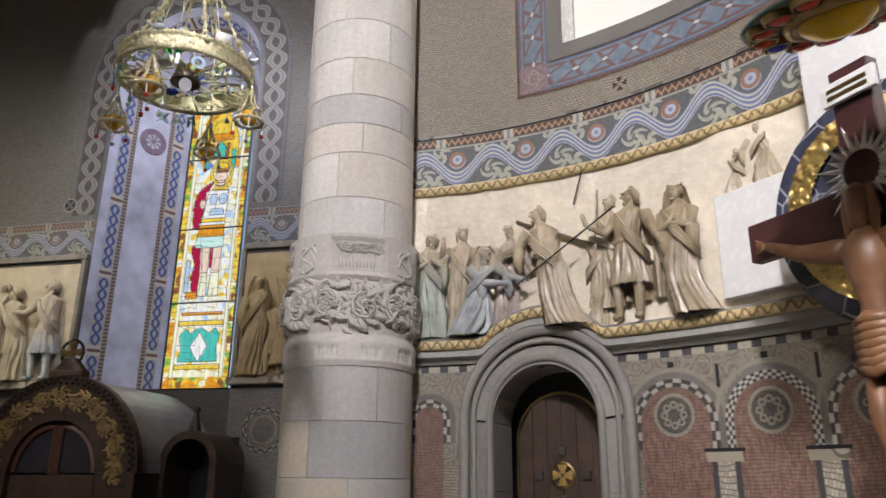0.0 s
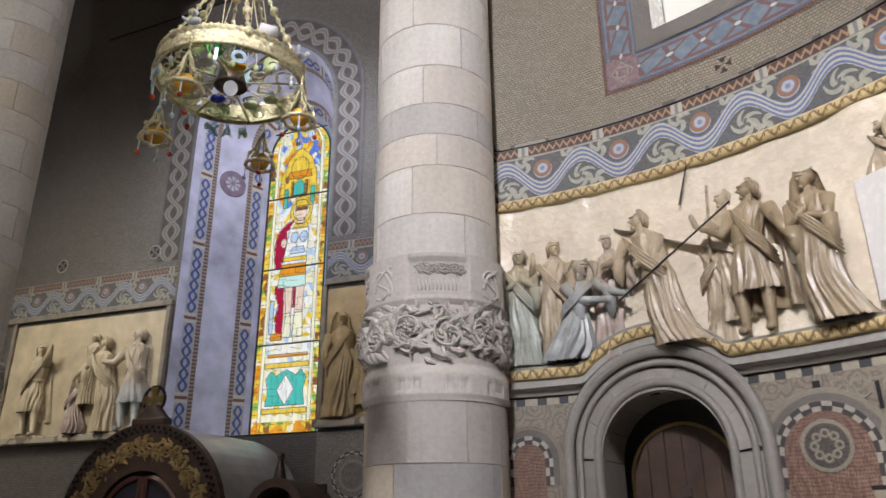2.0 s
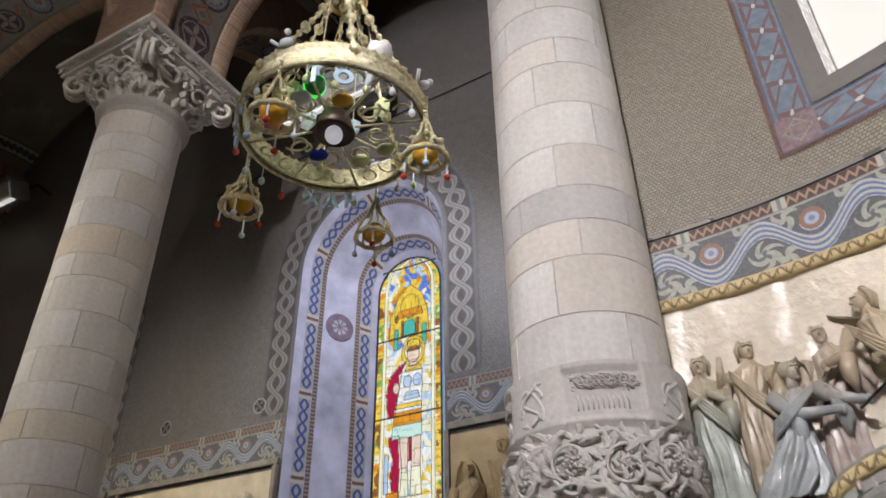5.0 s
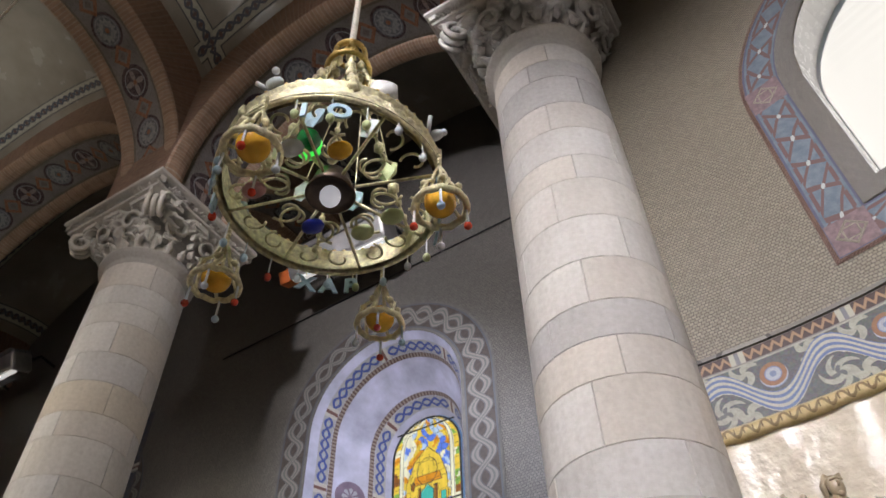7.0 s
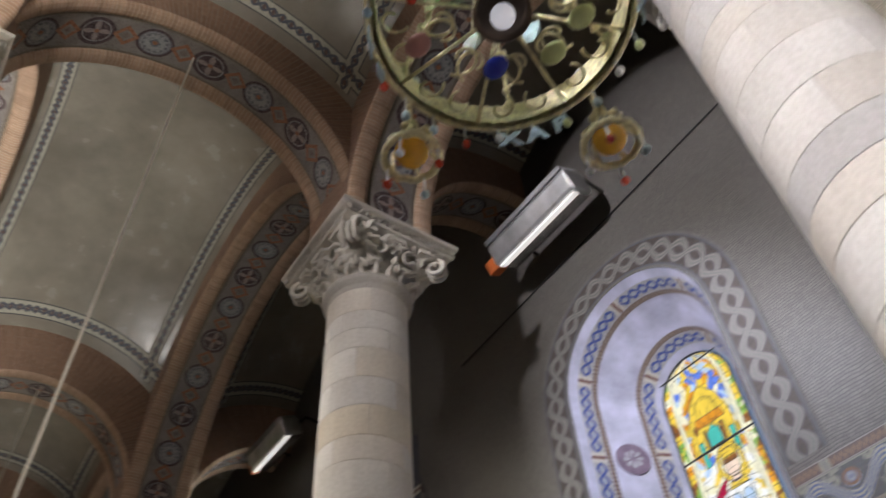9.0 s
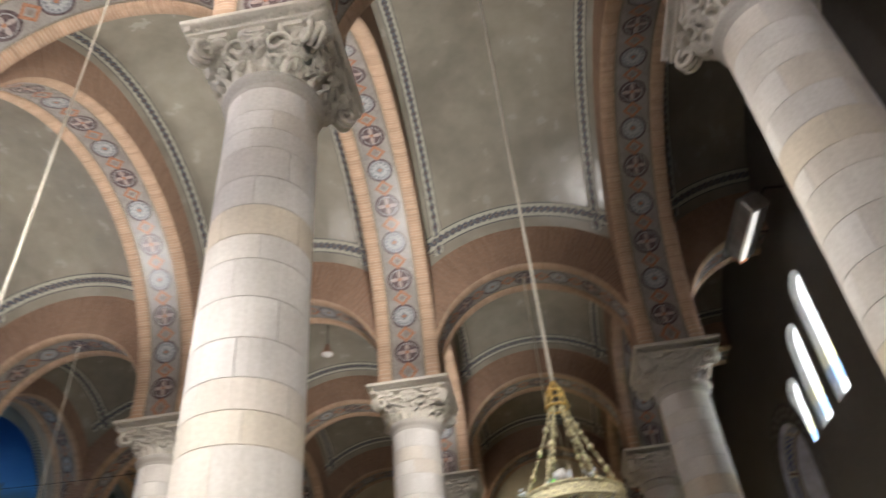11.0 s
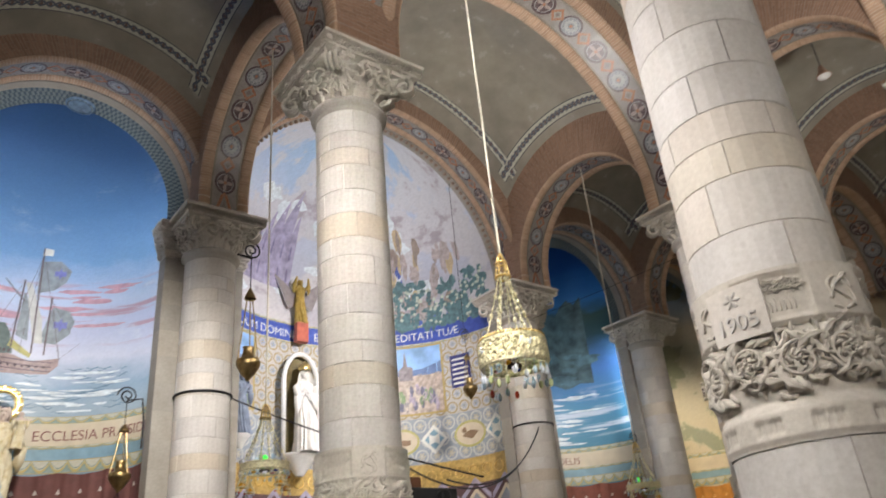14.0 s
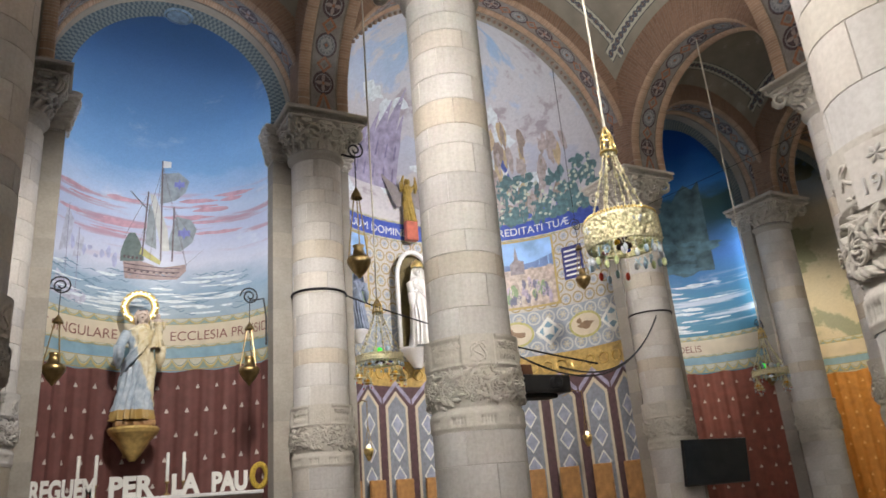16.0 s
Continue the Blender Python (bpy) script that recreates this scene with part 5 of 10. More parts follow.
def surround_piece(pin, pout):
    bm = bmesh.new()
    ribbon(bm, pin, pout, RR - 0.09, RR - 0.05)
    ribbon(bm, pin, pin, RR + 0.38, RR - 0.09)
    ribbon(bm, pout, pout, RR - 0.05, RR)
    for k in (0, -1):
        f = [bm.verts.new(bend(*p)) for p in ((pin[k][0], RR - 0.09, pin[k][1]), (pout[k][0], RR - 0.05, pout[k][1]), (pout[k][0], RR, pout[k][1]), (pin[k][0], RR, pin[k][1]))]
        bm.faces.new(f)
    return bm


for s in (0, -1):
    for k in range(4):
        z0, z1 = 0.5 * k + 0.003, 0.5 * k + 0.497
        part("jamb_stone", surround_piece([(inner[s][0], z0), (inner[s][0], z1)], [(outer_[s][0], z0), (outer_[s][0], z1)]), DOOR_STONE, door)
for k in range(n_v):
    ang = [math.pi * (1 - (k + 0.008 + 0.984 * i / 5) / n_v) for i in range(6)]
    pi_ = [(DOOR[0] + DOOR[1] * math.cos(a) / M_DEG, DOOR[2] + DOOR[1] * math.sin(a)) for a in ang]
    po_ = [(DOOR[0] + 0.64 * math.cos(a) / M_DEG, DOOR[2] + 0.03 + 0.64 * math.sin(a)) for a in ang]
    part("voussoir", surround_piece(pi_, po_), DOOR_STONE, door)
part("hood", moulding(bmesh.new(), [(d, z) for d, z in [(DOOR[0] + 0.66 * math.cos(math.pi * (1 - i / 24)) / M_DEG, DOOR[2] + 0.03 + 0.66 * math.sin(math.pi * (1 - i / 24))) for i in range(25)]], [(0.0, 0.02), (0.12, 0.02), (0.12, -0.015), (0.0, -0.03)]), DOOR_STONE, door, "grey stone hood moulding")
for rad, out, thick in ((0.655, 0.075, 0.042), (0.575, 0.085, 0.022), (0.445, 0.085, 0.030)):
    run = [(DOOR[0] - rad / M_DEG, 0.02 + 0.2 * i) for i in range(10)]
    run += [(DOOR[0] + rad * math.cos(math.pi * (1 - i / 28)) / M_DEG, DOOR[2] + 0.02 + rad * math.sin(math.pi * (1 - i / 28))) for i in range(29)]
    run += [(DOOR[0] + rad / M_DEG, 1.82 - 0.2 * i) for i in range(10)]
    part("roll_moulding", tube(bmesh.new(), [bend(d, RR - out, z) for d, z in run], thick, 8), DOOR_STONE, door, "rounded stone roll moulding", True)
# leaf, set back, of upright boards
LD = RR + 0.30
leafh, leafs = 0.36, 1.88
tan = Vector(bend(DOOR[0] + 0.5, LD, 0)) - Vector(bend(DOOR[0] - 0.5, LD, 0))
ang = math.degrees(math.atan2(tan.y, tan.x))
leaf_m = Matrix.Translation(bend(DOOR[0], LD, 0)) @ pose(0, 0, 0, 0, 0, ang)
for k in range(6):
    bm = bmesh.new()
    x0, x1 = -leafh + 0.12 * k + 0.002, -leafh + 0.12 * (k + 1) - 0.002
    z0_, z1_ = (leafs + math.sqrt(max(0, leafh ** 2 - x * x)) for x in (x0, x1))
    vs = [bm.verts.new(p) for p in ((x0, -0.02, 0), (x1, -0.02, 0), (x1, -0.02, z1_), (x0, -0.02, z0_), (x0, 0.02, 0), (x1, 0.02, 0), (x1, 0.02, z1_), (x0, 0.02, z0_))]
    for f in ((0, 1, 2, 3), (5, 4, 7, 6), (1, 5, 6, 2), (4, 0, 3, 7), (3, 2, 6, 7)):
        bm.faces.new([vs[i] for i in f])
    part("board", bm, WOOD, door).matrix_basis = leaf_m
bm = bmesh.new()
ring = [(leafh * math.cos(math.pi * (1 - i / 20)), leafs + leafh * math.sin(math.pi * (1 - i / 20))) for i in range(21)]
ring = [(-leafh, 0.0)] + ring + [(leafh, 0.0)]
tube(bm, [(x, -0.03, z) for x, z in ring], 0.012, 6)
part("brass_strip", bm, BRASS, door, "brass strip round the door leaf").matrix_basis = leaf_m
bm = bmesh.new()
lathe(bm, [(0.085, 0.0), (0.10, 0.012), (0.085, 0.02), (0.085, 0.0)], 32)
cross = part("cross_plate", bm, BRASS, door, "round brass cross plate")
cross.matrix_basis = leaf_m @ pose(0, -0.025, 1.62, 90, 0, 0)
bm = bmesh.new()
for k in range(4):
    a = k * math.pi / 2
    vs = [(0.01, -0.012), (0.078, -0.04), (0.078, 0.04), (0.01, 0.012)]
    lo = [bm.verts.new((x * math.cos(a) - y * math.sin(a), x * math.sin(a) + y * math.cos(a), 0.0)) for x, y in vs]
    hi = [bm.verts.new(v.co + Vector((0, 0, 0.016))) for v in lo]
    bm.faces.new(hi)
    for i in range(4):
        bm.faces.new((lo[i], lo[(i + 1) % 4], hi[(i + 1) % 4], hi[i]))
part("cross_arms", bm, GOLD, cross)
for x, z in ((0.0, 1.80), (0.0, 1.44), (-0.19, 1.62), (0.19, 1.62)):
    bm = bmesh.new()
    box(bm, -0.035, 0.035, -0.045, -0.02, z - 0.035, z + 0.035, 0.008)
    part("stud", bm, plain("dark_metal", (0.09, 0.075, 0.07), 0.4, 0.7), door, "square dark metal stud").matrix_basis = leaf_m @ pose(x, 0, 0)
# added black sheet, gives the gaps round the leaf their deep shade
slab("passage_blackout", -1.7, 1.6, 6.6, 6.7, 0, 4, IRON, "black sheet behind the door, put in for the shade of the passage", "wall")


# ---- carved figures ----
def figure(bm, h, lean=0.0, arms=(), legs=False, kneel=False, veil=False, seed=0, flat=0.6, head_turn=0.0, train=0.0, slim=0.86):
    """A robed carved figure, feet at the origin, facing -y; plain shapes without features."""
    rnd = random.Random(seed)
    if kneel:
        table = [(0, .24, .20), (.12, .25, .20), (.3, .20, .17), (.5, .13, .11), (.66, .125, .10), (.78, .075, .07), (.82, .04, .04)]
        hh = h * 0.72
    elif legs:
        table = [(.25, .17, .13), (.30, .165, .125), (.44, .14, .105), (.555, .105, .088), (.575, .115, .095), (.60, .105, .088), (.70, .125, .095), (.79, .135, .085), (.83, .06, .05), (.86, .04, .04)]
        hh = h
    else:
        table = [(0, .165, .13), (.1, .15, .12), (.3, .135, .11), (.5, .125, .10), (.62, .105, .09), (.72, .125, .095), (.79, .13, .085), (.83, .06, .05), (.86, .04, .04)]
        hh = h
    folds, ph, tw = rnd.choice((7, 8, 9)), rnd.random() * 6, rnd.uniform(-2.5, 2.5)
    n, m = 96, 44
    sash = rnd.choice((-1, 1))
    def place(a, b):
        t = b * (len(table) - 1)
        i = min(int(t), len(table) - 2)
        f = t - i
        f = f * f * (3 - 2 * f)
        z, rx, ry = [table[i][k] * (1 - f) + table[i + 1][k] * f for k in range(3)]
        ang = a * 2 * math.pi
        warp = ang + 0.35 * noise.noise((math.cos(ang), math.sin(ang), z * 3 + seed))
        ridge = 1 - 2 * abs(math.sin(folds * warp + ph + tw * z * 2.2))
        fine = math.cos(23 * warp - ph + 9 * z)
        drape = 1 - 2 * abs(math.sin(14 * (z + sash * 0.35 * math.cos(ang)) + ph))
        up = min(1.0, max(0.0, (z - 0.42) / 0.1)) if z < 0.8 else 0.0
        amp = (0.10 + 0.16 * max(0, 0.55 - z)) if not legs else 0.13
        k = 1 + amp * (ridge * (1 - 0.7 * up) + 0.25 * fine) + 0.07 * up * drape * (not legs or 0.5)
        k += 0.06 * noise.noise((math.cos(ang) * 2, math.sin(ang) * 2, z * 7 + seed))
        sway = lean * z * z + 0.02 * math.sin(z * 5 + seed) + train * max(0.0, 1 - z / 0.42) ** 2
        rx *= 1 + 1.6 * abs(train) * max(0.0, 1 - z / 0.42) ** 2
        return (hh * (rx * k * math.cos(ang) + sway), hh * flat * 1.4 * ry * k * math.sin(ang), hh * z) if not slim else (hh * (rx * slim * k * math.cos(ang) + sway), hh * flat * 1.4 * ry * k * math.sin(ang), hh * z)
    sheet(bm, place, n, m)
    top = hh * 0.86
    hx = hh * lean * 0.78
    ct, sn = math.cos(head_turn), math.sin(head_turn)
    def skull(x, y, z):
        """A place on the head, turned about its axis."""
        return (hx + h * (x * ct - y * sn), h * (x * sn + y * ct), top + h * z)
    ball(bm, skull(0, -0.018, 0.052), 0.046 * h, 3, (0.86, 0.92, 1.28))
    ball(bm, skull(0, 0.016, 0.078), 0.053 * h, 3, (1.0, 1.0, 1.0))
    tube(bm, [skull(0, -0.055, 0.075), skull(0, -0.072, 0.048), skull(0, -0.056, 0.042)], [0.006 * h, 0.010 * h, 0.007 * h], 6)
    tube(bm, [skull(-0.032, -0.048, 0.078), skull(0, -0.062, 0.084), skull(0.032, -0.048, 0.078)], [0.006 * h, 0.009 * h, 0.006 * h], 6)
    ball(bm, skull(0, -0.048, 0.006), 0.016 * h, 2)
    if veil:
        sheet(bm, lambda a, b: (hx + h * (0.078 + 0.06 * b) * math.cos(math.pi * (0.02 + 0.96 * a)) * (1 - 0.25 * (b < 0.2)), h * (0.02 + (0.05 + 0.03 * b) * math.sin(math.pi * a)) - 0.045 * h, top + 0.14 * h - 0.32 * h * b), 16, 10)
    for side, e, w in arms:
        s = (hx * 0.9 + side * 0.115 * h, -0.02 * h, hh * 0.765)
        tube(bm, [s, (s[0] + e[0] * h, -0.06 * h, s[2] + e[1] * h), (s[0] + w[0] * h, -0.10 * h, s[2] + w[1] * h)], [0.050 * h, 0.038 * h, 0.020 * h], 10)
        if not legs:
            tube(bm, [(s[0] + e[0] * h, -0.05 * h, s[2] + e[1] * h + 0.01 * h), (s[0] + e[0] * h * 1.05, -0.04 * h, s[2] + e[1] * h - 0.10 * h), (s[0] + e[0] * h, -0.02 * h, s[2] + e[1] * h - 0.19 * h)], [0.05 * h, 0.042 * h, 0.012 * h], 9)
        ball(bm, (s[0] + w[0] * h, -0.10 * h, s[2] + w[1] * h), 0.024 * h, 2, (0.8, 0.7, 1.3))
    tube(bm, [(hx * 0.9, 0, hh * 0.80), (hx, -0.012 * h, top + 0.03 * h)], [0.034 * h, 0.027 * h], 10)
    if not veil:
        for k in range(9):
            a = k * math.pi / 8
            tube(bm, [skull(0.030 * math.cos(a), 0.01 + 0.03 * math.sin(a) - 0.02, 0.128), skull(0.054 * math.cos(a), 0.008 + 0.05 * math.sin(a), 0.075), skull(0.048 * math.cos(a + 0.2), 0.012 + 0.045 * math.sin(a), 0.0)], [0.014 * h, 0.017 * h, 0.007 * h], 6)
    if legs:
        for side, foot in ((-1, -0.10 + rnd.uniform(-.05, .03)), (1, 0.08 + rnd.uniform(-.03, .06))):
            tube(bm, [(side * 0.055 * h, 0, 0.44 * h), (side * 0.06 * h + foot * 0.3 * h, -0.03 * h, 0.25 * h), (foot * h, 0.0, 0.03 * h), (foot * h + side * 0.01 * h, -0.06 * h, 0.015 * h)], [0.06 * h, 0.043 * h, 0.026 * h, 0.026 * h], 10)
        # cloak over the back and a wrap across the chest
        back = rnd.uniform(-0.04, 0.04)
        sheet(bm, lambda a, b: (hx + h * ((a - 0.5) * (0.26 + 0.16 * b) + back * b), h * (0.05 + 0.028 * math.cos(a * 22 + 2 * b) * (0.3 + b)), h * (0.80 - 0.66 * b)), 40, 8)
    for k in range(4):
        o = 0.028 * k
        tube(bm, [(hx + sash * 0.11 * h, -0.055 * h, hh * (0.80 - o * 0.4)), (hx * 0.8, -0.125 * h * flat * 1.4, hh * (0.66 - o)), (hx * 0.6 - sash * 0.10 * h, -0.10 * h * flat * 1.4, hh * (0.54 - o)), (hx * 0.5 - sash * 0.14 * h, 0.0, hh * (0.47 - o))], [0.009 * h, 0.012 * h, 0.012 * h, 0.006 * h], 7)
    return bm


def relief_figure(d, z, h, mat, label, r=RR - 0.07, **kw):
    bm = figure(bmesh.new(), h * 0.93, **kw)
    ob = part("relief_figure", bm, mat, None, label, True)
    tagged(ob, label, "relief figure", "figures of the curved relief")
    p = Vector(bend(d, r + 0.03, z))
    ob.matrix_basis = Matrix.Translation(p) @ pose(0, 0, 0, 0, 0, -d)
    return ob


BASE = 2.67
relief_figure(3.0, BASE, 0.98, RELIEF_GREEN, "carved standing woman in a pale green robe", arms=[(1, (0.02, -.14), (-.08, -.06)), (-1, (-.02, -.14), (.1, -.09))], seed=1)
relief_figure(6.6, BASE, 1.02, RELIEF_CREAM, "carved standing woman raising a hand to her head", arms=[(-1, (-.06, -.08), (-.03, .10)), (1, (.03, -.15), (.02, -.28))], seed=2, head_turn=0.5, r=RR - 0.05)
relief_figure(8.6, BASE, 1.05, RELIEF_BLUE, "carved kneeling woman in a bluish cloak", kneel=True, lean=0.12, train=-0.12, veil=True, arms=[(1, (.10, -.09), (.24, -.14)), (-1, (.10, -.13), (.34, -.16))], seed=3, head_turn=0.9, r=RR - 0.12)
relief_figure(12.0, BASE, 1.00, RELIEF_ROSE, "carved standing woman in rose-tinted drapery", arms=[(-1, (-.03, -.14), (.02, -.2)), (1, (.05, -.12), (.1, -.22))], seed=4, head_turn=0.2, r=RR - 0.04)
relief_figure(17.4, BASE + 0.02, 1.06, RELIEF_CREAM, "carved stooping robed man carrying a long beam", lean=-0.15, train=0.13, veil=False, arms=[(-1, (-.06, -.13), (-.16, -.16)), (1, (-.02, -.15), (-.14, -.20))], seed=5, head_turn=-0.9, r=RR - 0.14)
relief_figure(21.8, BASE, 0.86, RELIEF_CREAM, "carved draped figure behind the others", seed=6, r=RR - 0.02)
relief_figure(23.4, BASE + 0.12, 0.98, RELIEF_CREAM, "carved helmeted soldier with a spear", legs=False, arms=[(-1, (-.07, -.08), (-.10, .05))], seed=7, head_turn=-0.6, r=RR - 0.03)
relief_figure(25.6, BASE, 1.08, RELIEF_BROWN, "carved striding man in a short tunic", legs=True, lean=0.06, arms=[(-1, (-.07, -.12), (-.17, -.05)), (1, (.07, -.15), (.13, -.26))], seed=8, head_turn=-0.9, r=RR - 0.14)
relief_figure(31.2, BASE - 0.02, 1.02, RELIEF_BROWN, "carved hooded figure wrapped in a long cloak", veil=True, train=0.08, arms=[(1, (.0, -.14), (-.14, -.10)), (-1, (.0, -.15), (.12, -.06))], seed=9, head_turn=-0.4, r=RR - 0.16)
relief_figure(36.4, 3.40, 0.55, RELIEF_CREAM, "carved crouching bearded figure above the tomb", kneel=True, lean=0.1, seed=10, r=RR - 0.04)
relief_figure(39.6, 3.46, 0.64, RELIEF_CREAM, "carved bending soldier in armour", kneel=True, lean=-0.14, arms=[(-1, (-.08, -.12), (-.16, -.16))], seed=11, r=RR - 0.05)


def bar(name, a, b, r, mat, label, category):
    return tagged(part(name, tube(bmesh.new(), [a, b], r, 8), mat), label, category)


bm = bmesh.new()
p, q = Vector(bend(13.0, RR - 0.03, 3.66)), Vector(bend(29.0, RR - 0.02, 3.10))
side = Vector((0, 0, 0.055))
nrm = Vector((RC[0] - p.x, RC[1] - p.y, 0)).normalized() * 0.03
vs = [bm.verts.new(v) for v in (p - side, q - side, q + side, p + side, p - side + nrm, q - side + nrm, q + side + nrm, p + side + nrm)]
for f in ((0, 3, 2, 1), (4, 5, 6, 7), (0, 1, 5, 4), (3, 7, 6, 2), (0, 4, 7, 3), (1, 2, 6, 5)):
    bm.faces.new([vs[i] for i in f])
tagged(part("carved_beam", bm, RELIEF_BACK), "long cream carved beam across the relief", "relief beam")
bar("carved_rod", bend(13.6, RR - 0.2, 3.02), bend(25.0, RR - 0.2, 3.52), 0.007, IRON, "thin dark rod held across the relief", "rod")
bar("carved_spear", bend(19.6, RR - 0.05, 3.66), bend(20.9, RR - 0.08, 3.92), 0.006, IRON, "thin dark spear shaft", "spear")
bar("carved_spear", bend(22.0, RR - 0.1, 3.2), bend(22.6, RR - 0.1, 3.72), 0.010, RELIEF_CREAM, "cream carved spear of the soldier", "spear")

# ---- altar cross at the end of the relief ----
def on_wall(d, r, z):
    return Matrix.Translation(bend(d, r, z)) @ pose(0, 0, 0, 0, 0, -d)


back = thing("marble_altar", "white veined marble altar with a dark round panel", "altar", on_wall(47.0, 4.02, 0))
bm = bmesh.new()
box(bm, 0.02, 0.95, 0.0, 0.06, 0.0, 3.36, 0.01)
part("marble_panel", bm, MARBLE, back, "white marble panel with grey veins")
bm = bmesh.new()
box(bm, -0.92, 0.018, 0.10, 0.16, 2.72, 3.44, 0.01)
part("marble_slab", bm, MARBLE, back, "white marble slab against the relief")
bm = bmesh.new()
box(bm, -0.10, 0.95, -0.02, 0.05, 3.362, 4.3, 0.01)
part("marble_top", bm, MARBLE, back)
dark = Nodes("dark_blue_marble", 0.2)
vein = dark.step(dark.cells(5.0, feature="DISTANCE_TO_EDGE"), 0.0, 0.04)
DARK_MARBLE = dark.done(dark.mix(vein, (0.35, 0.36, 0.42), dark.ramp(dark.noise(6, 5), [(0.3, (0.02, 0.022, 0.045)), (0.7, (0.07, 0.075, 0.11))])))
part("round_panel", lathe(bmesh.new(), [(0.0, 0.05), (0.40, 0.05), (0.42, 0.04), (0.66, 0.04), (0.68, 0.0)], 64), DARK_MARBLE, back, "dark blue veined marble disc").matrix_basis = pose(0.30, -0.03, 3.0, 90, 0, 0)
bm = bmesh.new()
sheet(bm, lambda a, b: ((0.42 + 0.14 * b) * math.cos(a * 2 * math.pi), (0.42 + 0.14 * b) * math.sin(a * 2 * math.pi), 0.05 + 0.02 * scroll(a * 3.0, b * 0.14, 0.07)), 240, 12)
part("gilded_ring", bm, GOLD, back, "gilded filigree ring", True).matrix_basis = pose(0.30, -0.04, 3.0, 90, 0, 0)
cruc = thing("altar_cross", "tall dark wooden cross with a carved wooden figure", "cross", on_wall(53.2, 3.66, 0))
RED_WOOD = plain("red_brown_wood", (0.055, 0.02, 0.02), 0.35, 0, 0.3, 5, 0.004)
part("cross_beam", box(bmesh.new(), -0.76, 0.76, -0.04, 0.04, 2.76, 2.98, 0.008), RED_WOOD, cruc, "dark red-brown beam")
part("cross_post", box(bmesh.new(), -0.11, 0.11, -0.05, 0.035, 0.3, 3.62, 0.008), RED_WOOD, cruc)
part("title_board", box(bmesh.new(), -0.14, 0.16, -0.09, -0.06, 3.42, 3.54, 0.006), MARBLE, cruc, "white title board")
for k in range(2):
    part("title_bar", box(bmesh.new(), -0.10, 0.12, -0.096, -0.091, 3.445 + 0.04 * k, 3.465 + 0.04 * k), BRASS, cruc)
bm = bmesh.new()
for k in range(24):
    a = k * math.pi / 12
    L = 0.27 if k % 2 else 0.20
    c, s = math.cos(a), math.sin(a)
    vs = [bm.verts.new(p) for p in ((0.1 * c - 0.018 * s, 0, 0.1 * s + 0.018 * c), (L * c, -0.004, L * s), (0.1 * c + 0.018 * s, 0, 0.1 * s - 0.018 * c), (0.1 * c, -0.016, 0.1 * s))]
    for f in ((0, 1, 3), (1, 2, 3), (2, 1, 0), (0, 3, 2)):
        bm.faces.new([vs[i] for i in f])
part("ray_halo", bm, plain("silver", (0.80, 0.80, 0.79), 0.4, 0.35), cruc, "silver halo of pointed rays").matrix_basis = pose(0.02, -0.10, 3.02)
bm = bmesh.new()
tube(bm, [(0, 0, 0.60), (0, 0, 0.72), (0, 0.01, 0.86), (0, -0.01, 1.02), (0, -0.02, 1.12), (0, -0.01, 1.18), (0, -0.01, 1.22)], [0.125, 0.13, 0.105, 0.15, 0.16, 0.10, 0.055], 20)
for sx in (-1, 1):
    tube(bm, [(sx * 0.13, -0.01, 1.13), (sx * 0.20, 0.0, 1.15), (sx * 0.38, 0.03, 1.20), (sx * 0.52, 0.06, 1.27), (sx * 0.60, 0.07, 1.31)], [0.062, 0.058, 0.045, 0.034, 0.024], 12)
    for f in range(4):
        tube(bm, [(sx * 0.60, 0.07, 1.31), (sx * 0.67, 0.065, 1.36 - 0.024 * f)], [0.013, 0.007], 6)
    tube(bm, [(sx * 0.075, 0, 0.62), (sx * 0.07, -0.06, 0.32), (sx * 0.055, -0.02, 0.24), (sx * 0.05, 0.03, 0.02), (sx * 0.04, -0.03, -0.10)], [0.082, 0.062, 0.055, 0.040, 0.026], 12)
    tube(bm, [(sx * 0.075, 0.0, 1.42), (sx * 0.095, -0.01, 1.30), (sx * 0.10, -0.03, 1.16)], [0.04, 0.045, 0.02], 10)
tube(bm, [(0, -0.03, 1.20), (0, -0.045, 1.25), (0, -0.03, 1.32), (0, -0.02, 1.39), (0, -0.01, 1.44)], [0.035, 0.065, 0.082, 0.085, 0.035], 14)
for k in range(7):
    tube(bm, [(-0.15, -0.07 + 0.004 * k, 0.56 + 0.035 * k), (0, -0.15, 0.54 + 0.04 * k), (0.16, -0.06, 0.60 + 0.03 * k)], [0.026, 0.034, 0.028], 8)
for v in bm.verts:
    v.co.x *= 0.70 if abs(v.co.x) < 0.19 else 1.0
    v.co.y *= 0.62
part("carved_figure", bm, plain("varnished_wood", (0.21, 0.10, 0.05), 0.42, 0, 0.3, 8, 0.003), cruc, "varnished brown wooden figure", True).matrix_basis = pose(0, -0.13, 1.50)

# jewelled hanging lamp over the altar
jew = thing("jewelled_lamp", "round hanging lamp with a yellow dome and red glass jewels", "lamp", pose(1.06, 2.92, 3.40, 12, -8, 0))
part("plate", lathe(bmesh.new(), [(0.0, 0.03), (0.20, 0.03), (0.36, 0.02), (0.37, 0.035), (0.0, 0.06)], 48), plain("green_bronze", (0.10, 0.15, 0.13), 0.4, 0.7), jew, "green bronze plate", True)
part("rim", lathe(bmesh.new(), [(0.155, 0.025), (0.165, -0.015), (0.20, -0.02), (0.215, 0.028)], 48), BRASS, jew, "brass rim of the dome", True)
